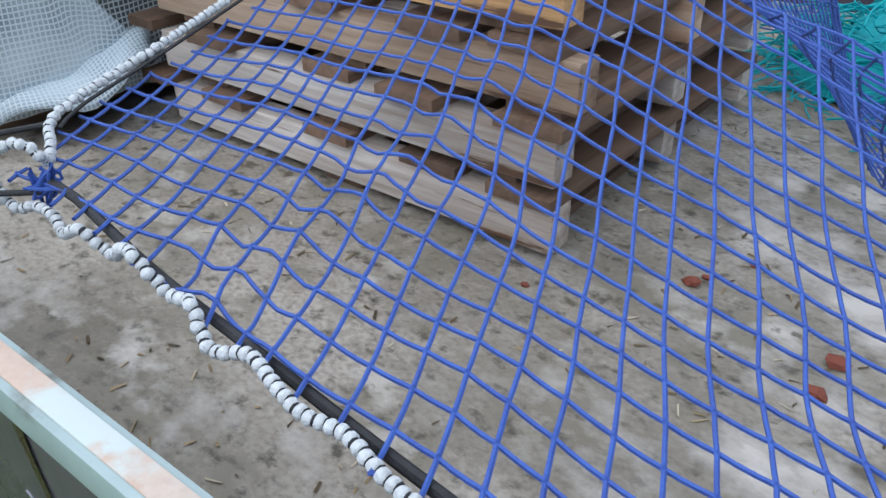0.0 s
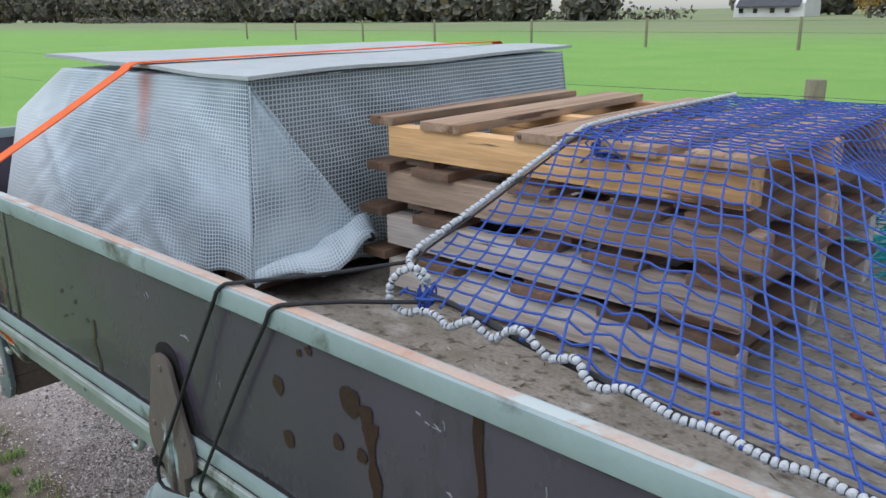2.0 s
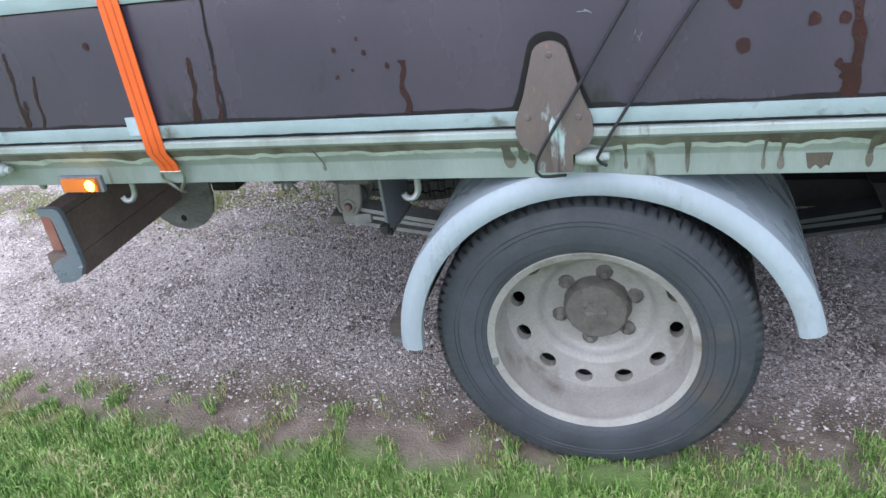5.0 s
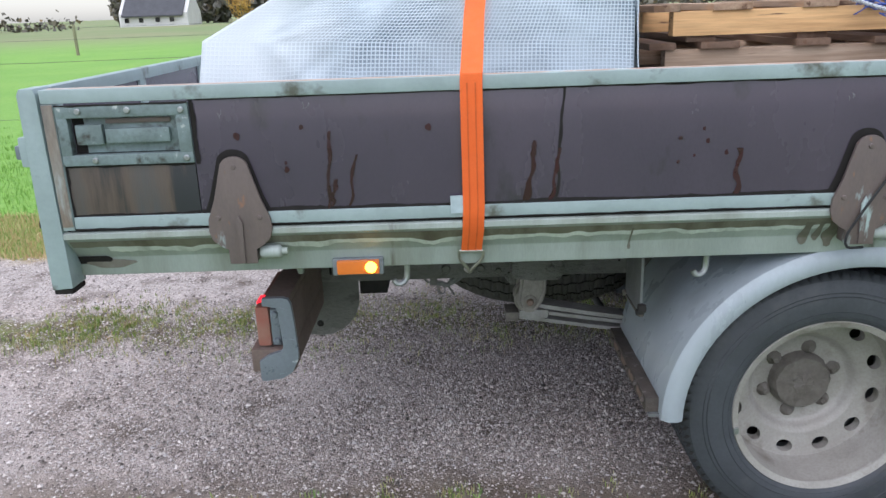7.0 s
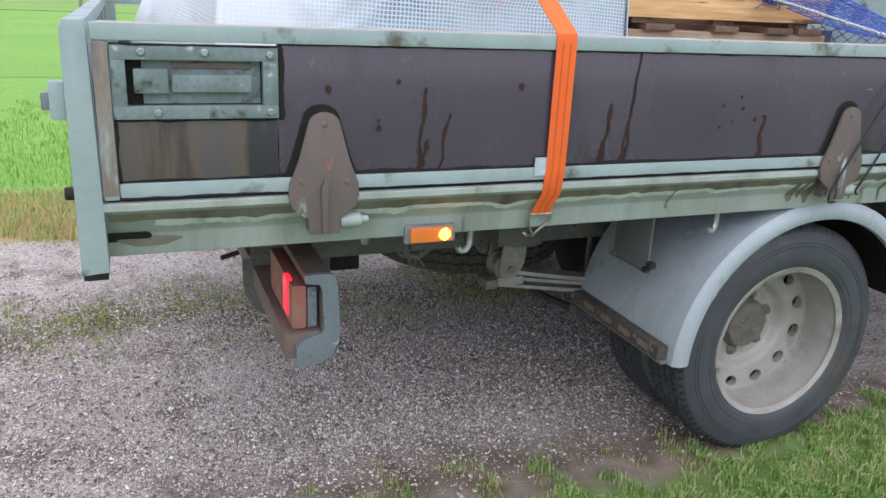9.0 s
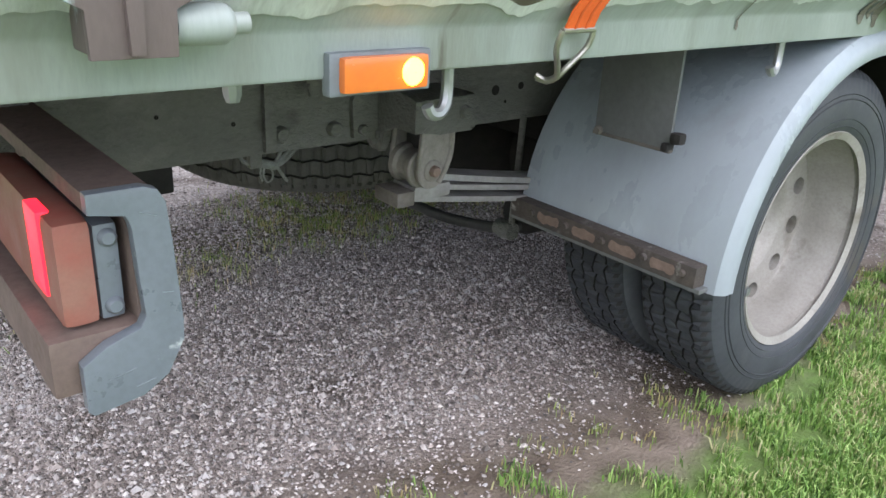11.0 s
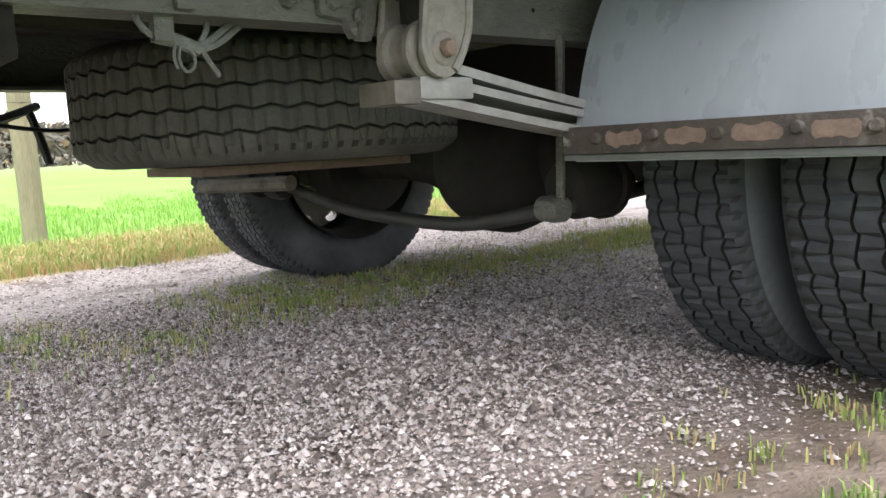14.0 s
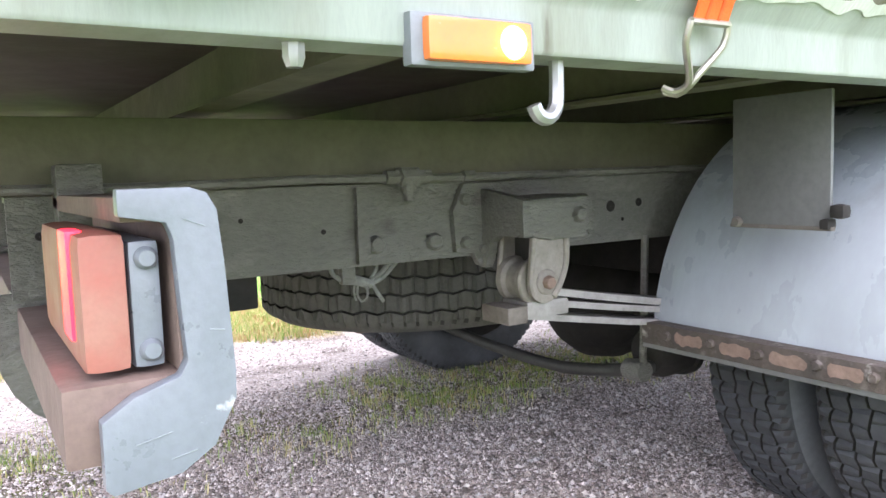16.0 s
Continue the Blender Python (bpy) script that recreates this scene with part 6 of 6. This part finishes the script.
LOOP = [(0.447, 0.174, 1.400), (0.437, 0.163, 1.415), (0.418, 0.150, 1.410), (0.403, 0.144, 1.392), (0.399, 0.143, 1.370), (0.412, 0.142, 1.356), (0.434, 0.143, 1.352), (0.455, 0.152, 1.357)]
line = DIAG + [(0.388, 0.212, 1.386), (0.428, 0.188, 1.386)] + LOOP + ROPE[4:]
wh, bl = braided(line)
rope = part("border_rope", wh, M_ROPEW, net, "white lumpy border rope tied with black twine")
part("black_twine", bl, M_ROPEB, rope)
part("lead_cord", tube(smooth_path([(0.452, 0.172, 1.374), (0.50, 0.172, 1.372), (0.65, 0.152, 1.360), (0.80, 0.142, 1.348), (0.95, 0.130, 1.340), (1.1, 0.122, 1.334), (1.5, 0.11, 1.326), (2.0, 0.11, 1.324)], 0.03), 0.0050, 8), M_CORD, net, "dark lead cord beside the rope")
part("edge_cord", tube(smooth_path([(p[0] + 0.010, p[1] + 0.004, p[2] - 0.004) for p in DIAG[3:]], 0.02), 0.0024, 6), M_CORD, net)


def cord(points):
    c = thing("elastic_cord", "thin black elastic cord stretched over the side to the rail", "cord", points[len(points) // 2], "cords")
    part("cord", tube(smooth_path(points, 0.012), 0.0034, 8), M_CORD, c)


cord([(0.350, 0.232, 1.390), (0.29, 0.13, 1.385), (0.20, 0.018, 1.3785), (0.186, 0.0, 1.377), (0.176, -0.0085, 1.366), (0.168, -0.0105, 1.35), (0.092, -0.0165, 1.23), (0.012, -0.0215, 1.10), (-0.060, -0.026, 0.985), (-0.078, -0.026, 0.945), (-0.070, -0.022, 0.918), (-0.02, 0.0, 0.91)])
cord([(0.450, 0.165, 1.366), (0.411, 0.125, 1.368), (0.375, 0.075, 1.374), (0.333, 0.016, 1.3770), (0.321, 0.0, 1.3760), (0.310, -0.0080, 1.366), (0.302, -0.0085, 1.35), (0.219, -0.0105, 1.23), (0.135, -0.0125, 1.10), (0.058, -0.014, 0.975), (0.048, -0.006, 0.945), (0.065, 0.0, 0.930)])
part("hook", lathe([(0.0005, 0.0), (0.010, 0.0), (0.013, 0.004), (0.013, 0.03), (0.0005, 0.032)], 0, (0.035, 0.02, 0.935), 10), M_GALV, truck)

# heap of teal net in the front of the bed
random.seed(12)
teal = thing("net_heap", "tangled heap of shiny teal netting on the bed", "net", (1.12, 2.10, FLOOR))
g = ([], [])
for k in range(640):
    a = random.random() * 2 * math.pi
    rr = math.sqrt(random.random())
    cx, cy = 1.08 + 0.50 * rr * math.cos(a), 2.06 + 0.36 * rr * math.sin(a)
    hh = 0.36 * (1 - rr ** 2) + 0.02
    cz = FLOOR + 0.012 + random.random() * hh
    th, ln_ = random.random() * 2 * math.pi, random.uniform(0.12, 0.34)
    pts = []
    for i in range(5):
        f = i / 4 - 0.5
        pts.append((cx + ln_ * f * math.cos(th) + random.gauss(0, 0.018), cy + ln_ * f * math.sin(th) + random.gauss(0, 0.018), max(FLOOR + 0.006, cz - 0.25 * ln_ * abs(f) * 2 * 0.4 + random.gauss(0, 0.012))))
    tube(smooth_path(pts, 0.03), random.uniform(0.0014, 0.0034), 5, g, False)
part("strand_tangle", g, M_TEAL, teal)
hv, hf = [], []
for j in range(13):
    for i in range(24):
        a, f = 2 * math.pi * i / 24, j / 12
        rr = 0.46 * f * (1 + 0.18 * noise.noise((math.cos(a) * 2, math.sin(a) * 2, 3)))
        hv.append((1.12 + rr * math.cos(a), 2.10 + 0.75 * rr * math.sin(a), FLOOR + 0.008 + 0.26 * (1 - f ** 2) * (1 + 0.5 * noise.noise((math.cos(a) * 3, f * 4 + math.sin(a), 2)))))
for j in range(12):
    for i in range(24):
        hf.append((j * 24 + i, j * 24 + (i + 1) % 24, (j + 1) * 24 + (i + 1) % 24, (j + 1) * 24 + i))
part("teal_core", (hv, hf), M_TEAL, teal)

# litter blown over the bed floor
rng_l = np.random.default_rng(31)
lv, lf = [], []
for k in range(900):
    cx, cy = rng_l.uniform(-0.3, 1.6), rng_l.uniform(0.10, 1.75)
    if noise.noise((cx * 3.5, cy * 3.5, 2)) < -0.05:
        continue
    a, w_, l_ = rng_l.uniform(0, 6.28), rng_l.uniform(0.0008, 0.0030), rng_l.uniform(0.003, 0.013)
    ux, uy = math.cos(a), math.sin(a)
    o = len(lv)
    for sx, sy, sz in ((-1, -1, 0.001), (1, -0.6, 0.003), (0.9, 0.9, 0.0015), (-0.8, 0.7, 0.003)):
        lv.append((cx + sx * l_ * ux - sy * w_ * uy, cy + sx * l_ * uy + sy * w_ * ux, FLOOR + sz))
    lf.append((o, o + 1, o + 2, o + 3))
litter = part("floor_litter", (lv, lf), M_LITTER, None, smooth=False)
tagged(litter, "dry leaf bits and wood splinters scattered on the bed floor", "litter", kind="stuff")

# chips of broken brick
random.seed(15)
for x, y, s in ((0.868, 0.902, 0.013), (0.929, 1.012, 0.010), (1.10, 0.834, 0.015), (1.096, 0.756, 0.014), (0.88, 0.93, 0.007), (0.66, 0.74, 0.007)):
    bm = bmesh.new()
    bmesh.ops.create_icosphere(bm, subdivisions=1, radius=s)
    for v in bm.verts:
        v.co = Vector((v.co.x * random.uniform(0.8, 1.6), v.co.y * random.uniform(0.7, 1.1), v.co.z * random.uniform(0.5, 0.8)))
        v.co += Vector((x, y, FLOOR + s * 0.45))
    bk = part("brick_fragment", bm, M_BRICK, None, smooth=False)
    tagged(bk, "small red broken brick chip on the bed floor", "brick chip", "brick chips")


# ---- fence, field and distance ----
def fence_post(x, y, r, h):
    p = thing("fence_post", "weathered grey-green round timber fence post in grass", "fence post", (x, y, 0), "fence posts")
    prof = [(0.0005, -0.05), (r * 1.05, -0.05), (r * 1.02, h * 0.3), (r, h * 0.7), (r * 0.98, h - 0.01), (r * 0.9, h), (0.0005, h)]
    part("post", lathe(prof, 2, (x, y, 0), 18, lambda i, j: (0.004 * noise.noise((i * 0.7, j * 0.5, x)) if 0 < j < 6 else 0, 0)), M_POST, p)


for xx in (-8.45, -0.45, 7.55):
    fence_post(xx, 4.58, 0.062, 1.33)
for k in range(-6, 4):
    fence_post(-10.8 + 7.2 * k + 0.4 * math.sin(k * 3), 34.4 - 0.2 * k, 0.07, 1.35)
fw = thing("fence_wire", "thin grey wires strung between the fence posts", "fence wire", (-0.45, 4.52, 1.2))
g = ([], [])
for zz in (1.23, 0.78):
    tube([(-40, 4.515, zz), (-8.45, 4.515, zz), (-4.4, 4.515, zz - 0.02), (-0.45, 4.515, zz), (3.5, 4.515, zz - 0.02), (30, 4.515, zz)], 0.0016, 4, g)
for zz in (1.2, 0.7):
    tube([(-60, 35.5, zz), (20, 33.3, zz)], 0.006, 4, g)
part("wires", g, M_WIRE, fw)

M_WHITE = mat("white_render", (0.72, 0.72, 0.70), (0.62, 0.62, 0.60), 0.6, 0.8, 0, 0.05, 8, 0.05)
M_ROOF = mat("dark_slate_roof", (0.075, 0.08, 0.09), (0.055, 0.058, 0.066), 0.8, 0.7, 0, 0.1, 8, 0.1)
M_GLASS = mat("dark_window_glass", (0.02, 0.022, 0.025), None, 3, 0.1)
house = thing("farmhouse", "white farmhouse with a dark slate roof across the field", "house", (-54.5, 148, 0))
HX, HY = -12.5, 35.0
part("wall", prism([(109 + HY, -0.2), (117 + HY, -0.2), (117 + HY, 2.3), (113 + HY, 6.1), (109 + HY, 2.3)], 0, -48 + HX, -35.5 + HX), M_WHITE, house)
rf = part("roof", prism([(108.2 + HY, 1.9), (113 + HY, 6.5), (117.8 + HY, 1.9), (117.8 + HY, 1.65), (113 + HY, 6.2), (108.2 + HY, 1.65)], 0, -47.3 + HX, -36.2 + HX), M_ROOF, house, "dark slate roof")
part("chimney", box(-42.4 + HX, -41.6 + HX, 112.6 + HY, 113.4 + HY, 6.0, 7.3, 0.05), M_WHITE, rf)
for xx in (-46.6, -44, -41, -38.4):
    w_ = part("window", box(xx - 0.5 + HX, xx + 0.5 + HX, 108.9 + HY, 109.05 + HY, 0.6, 1.6, 0.02), M_WHITE, house)
    part("pane", box(xx - 0.4 + HX, xx + 0.4 + HX, 108.84 + HY, 108.91 + HY, 0.7, 1.5, 0.0), M_GLASS, w_)
shed = thing("farm_shed", "low grey farm shed far across the field", "shed", (-150, 150, 0))
part("wall", box(-162, -140, 148, 156, -0.2, 3.0, 0.05), M_WHITE, shed)
part("roof", prism([(147.5, 2.9), (152, 4.6), (156.5, 2.9)], 0, -163, -139), M_ROOF, shed)


def far_woods():
    """Hedges, bare trees and bushes along the far edge of the fields."""
    rng = np.random.default_rng(5)
    verts, faces = [], []

    def leaf(c, s):
        o = len(verts)
        a, b = rng.normal(size=3), rng.normal(size=3)
        a /= np.linalg.norm(a)
        b -= a * (a @ b)
        b /= np.linalg.norm(b)
        for u, v in ((-1, -0.6), (0.2, -1), (1, 0.1), (0.1, 0.9)):
            verts.append(tuple(c + s * (u * a + v * b)))
        faces.append((o, o + 1, o + 2, o + 3))

    x = -900.0
    while x < 500:
        y = 165 + 25 * math.sin(x * 0.013) + rng.uniform(-8, 8)
        if x < -60:
            y -= 20
        if -72 < x < -34:
            y = max(y, 172)
        h = rng.uniform(4.5, 10) * (0.75 + 0.5 * math.sin(x * 0.04) ** 2)
        if x < -280:
            h *= 2.2
        w = rng.uniform(2.5, 5.5) * (1.6 if x < -280 else 1.0)
        for _ in range(270):
            p = rng.normal(size=3)
            p /= np.linalg.norm(p)
            p *= rng.random() ** 0.4
            leaf(np.array((x + p[0] * w, y + p[1] * w, h * 0.52 + p[2] * h * 0.5)), rng.uniform(0.25, 0.62) * (1.6 if x < -280 else 1.0))
        for _ in range(220):
            p = rng.normal(size=3)
            p *= 0.84 * rng.random() ** 0.4 / np.linalg.norm(p)
            leaf(np.array((x + p[0] * w, y + p[1] * w, h * 0.48 + p[2] * h * 0.48)), rng.uniform(0.8, 1.4) * (1.6 if x < -280 else 1.0))
        o = len(verts)
        for zz, r in ((-0.2, 0.35), (h * 0.8, 0.12)):
            for k in range(5):
                verts.append((x + r * math.cos(k * 1.2566), y + r * math.sin(k * 1.2566), zz))
        for k in range(5):
            faces.append((o + k, o + (k + 1) % 5, o + 5 + (k + 1) % 5, o + 5 + k))
        x += rng.uniform(1.8, 3.4)
    # low hedge in front
    x = -300.0
    while x < 250:
        y = 128 + 4 * math.sin(x * 0.03)
        if not -60 < x < -32:
            for _ in range(16):
                leaf(np.array((x + rng.normal() * 1.0, y + rng.normal() * 0.6, abs(rng.normal()) * 0.9 + 0.1)), rng.uniform(0.2, 0.5))
        x += 1.1
    w = part("far_woods", (verts, faces), M_LEAF, None, smooth=False)
    tagged(w, "dull brown-green hedges and bare trees along the horizon", "trees", kind="stuff")


far_woods()


def autumn_tree(x, y, h):
    rng = np.random.default_rng(17)
    t = thing("autumn_tree", "slender tree in yellow-orange autumn leaf beyond the field", "tree", (x, y, 0))
    g = tube(smooth_path([(x, y, -0.2), (x + 0.1, y, h * 0.35), (x - 0.1, y, h * 0.85)], 0.4), lambda f: 0.16 * (1 - 0.8 * f), 7)
    for k in range(7):
        a, z = k * 2.4, h * (0.3 + 0.07 * k)
        tube([(x, y, z), (x + 0.8 * math.cos(a), y + 0.8 * math.sin(a), z + 0.6), (x + 1.5 * math.cos(a), y + 1.5 * math.sin(a), z + 1.5)], 0.05, 5, g)
    part("trunk", g, M_POST, t)
    verts, faces = [], []
    for k in range(1500):
        p = rng.normal(size=3)
        p *= rng.random() ** 0.4 / np.linalg.norm(p)
        c = np.array((x + p[0] * 2.3, y + p[1] * 2.3, h * 0.50 + p[2] * h * 0.46)) + rng.normal(size=3) * 0.2
        a, b = rng.normal(size=3), rng.normal(size=3)
        a, b = a / np.linalg.norm(a) * 0.14, b / np.linalg.norm(b) * 0.14
        o = len(verts)
        verts += [tuple(c - a), tuple(c + b), tuple(c + a), tuple(c - b)]
        faces.append((o, o + 1, o + 2, o + 3))
    part("crown", (verts, faces), M_AUTUMN, t, smooth=False)


autumn_tree(-37.5, 141.0, 8.5)


# ---- gravel and grass, last ----
def scatter_stones():
    rng = np.random.default_rng(11)
    n = 305000
    near = rng.random(n) < 0.62
    lo = -1.6 - 1.8 * rng.random(n)                 # thinning out behind the truck
    x = np.where(near, lo + (0.8 - lo) * rng.random(n), rng.uniform(-4.2, 1.9, n))
    y = np.where(near, 0.02 + 2.2 * rng.random(n) ** 1.1, 0.02 + 3.12 * rng.random(n))
    keep = y > 0.12 + 0.50 * rng.random(n) ** 0.6
    x, y = x[keep], y[keep]
    n = len(x)
    s = np.clip(rng.lognormal(-5.86, 0.46, n), 0.0015, 0.012)
    ring = np.array([(1, 0, -0.1), (0.3, 0.95, -0.2), (-0.8, 0.6, -0.1), (-0.8, -0.6, -0.2), (0.3, -0.95, -0.1), (0.1, 0.1, 0.85)])
    v = ring[None] * rng.uniform(0.65, 1.25, (n, 6, 1))
    a = rng.uniform(0, 2 * np.pi, n)
    ca, sa = np.cos(a)[:, None], np.sin(a)[:, None]
    vx, vy = v[..., 0] * ca - v[..., 1] * sa, v[..., 0] * sa + v[..., 1] * ca
    st = rng.uniform(0.7, 1.3, (n, 1))
    pts = np.stack([vx * s[:, None] * st + x[:, None], vy * s[:, None] / st + y[:, None], v[..., 2] * s[:, None] * 0.8 + (s * 0.35)[:, None] - 0.010], -1).reshape(-1, 3)
    tri = np.array([(0, 1, 5), (1, 2, 5), (2, 3, 5), (3, 4, 5), (4, 0, 5)])
    f = (tri[None] + 6 * np.arange(n)[:, None, None]).reshape(-1, 3)
    ob = part("gravel", (pts.tolist(), f.tolist()), M_STONE, None, smooth=False)
    tagged(ob, "loose mixed grey and pinkish gravel stones", "gravel", kind="stuff")


def blades(name, n, place, h0, h1, wid, material, label, seed, lean=0.5):
    rng = np.random.default_rng(seed)
    x, y = place(rng, n)
    n = len(x)
    h = rng.uniform(h0, h1, n) * rng.uniform(0.6, 1.0, n)
    a, la, l = rng.uniform(0, 2 * np.pi, n), rng.uniform(0, 2 * np.pi, n), h * rng.uniform(0.1, lean * 1.6, n)
    w = wid * rng.uniform(0.6, 1.3, n)
    cx, cy = np.cos(a) * w, np.sin(a) * w
    lx, ly = np.cos(la) * l, np.sin(la) * l
    z0 = np.full(n, -0.020)
    P = np.stack([np.stack([x - cx, y - cy, z0], -1), np.stack([x + cx, y + cy, z0], -1),
                  np.stack([x + lx * 0.4 + cx * 0.7, y + ly * 0.4 + cy * 0.7, h * 0.6], -1), np.stack([x + lx * 0.4 - cx * 0.7, y + ly * 0.4 - cy * 0.7, h * 0.6], -1),
                  np.stack([x + lx, y + ly, h * 0.95], -1)], 1).reshape(-1, 3)
    base = 5 * np.arange(n)[:, None]
    quads = (base + np.array([[0, 1, 2, 3]])).tolist()
    tris = (base + np.array([[3, 2, 4]])).tolist()
    ob = part(name, (P.tolist(), quads + tris), material, None, smooth=False)
    tagged(ob, label, "grass", kind="stuff")


def clumped(rng, n, x0, x1, y0, y1, edge, s=1.0):
    x, y = rng.uniform(x0, x1, n), rng.uniform(y0, y1, n)
    k = np.array([noise.noise((a * 3.1 * s, b * 3.1 * s, 6)) for a, b in zip(x, y)])
    keep = k > edge(x, y)
    return x[keep], y[keep]


scatter_stones()
def verge_edge(x, y, r):
    border = 0.05 + 0.05 * np.sin(2.3 * x) + 0.12 * np.clip(x, 0, 1) + 0.03 * np.sin(7.1 * x + 1)
    return np.clip((y - border) * 2.6, -0.42, 3) + 0.14 + 0.75 * (r.random(len(x)) - 0.5)


blades("grass_verge", 240000, lambda r, n: clumped(r, n, -3.0, 1.6, -0.8, 0.42, lambda x, y: verge_edge(x, y, r), 3.4), 0.006, 0.028, 0.0021, M_GRASS, "short green grass verge beside the drive", 21, 1.1)
blades("field_edge_grass", 70000, lambda r, n: clumped(r, n, -7, 3.0, 3.05, 4.3, lambda x, y: np.clip(0.25 - (y - 3.05) * 2.2, -0.9, 2) - 0.25), 0.02, 0.075, 0.0024, M_DRY, "pale and rusty grass along the field edge", 22, 0.9)
blades("field_grass", 60000, lambda r, n: clumped(r, n, -9, 3.5, 4.4, 11, lambda x, y: -0.6 + 1.2 * np.clip((y - 5.5) / 5, 0, 1)), 0.02, 0.055, 0.003, M_FIELD, "bright green field grass", 23)
def weeds(r, n):
    """Loose tufts, thickest along the crown of the drive and fading out on both sides."""
    x, y = r.uniform(-3.4, 1.8, n), r.uniform(1.2, 2.45, n)
    broad = np.array([noise.noise((a * 1.9, b * 2.6, 6)) for a, b in zip(x, y)])
    tuft = np.array([noise.noise((a * 15, b * 15, 2)) for a, b in zip(x, y)])
    want = np.exp(-((y - 1.83) / 0.26) ** 2) * np.clip(0.55 + 1.6 * broad, 0, 1) * np.clip(0.35 + 1.7 * tuft, 0.04, 1)
    keep = r.random(n) < 0.7 * want
    return x[keep], y[keep]


blades("verge_fringe", 28000, lambda r, n: clumped(r, n, -3.0, 1.2, -0.05, 0.42, lambda x, y: 0.26 + np.abs(y - 0.16) * 1.8 + 0.10 * np.clip(x + 0.4, 0, 1.5) + 0.7 * (r.random(len(x)) - 0.5), 2.6), 0.003, 0.014, 0.0019, M_WEED, "thin yellowish grass between verge and gravel", 25, 1.3)
blades("drive_weeds", 230000, weeds, 0.004, 0.027, 0.0019, M_WEED, "sparse weeds and grass tufts in the middle of the drive", 24, 1.2)
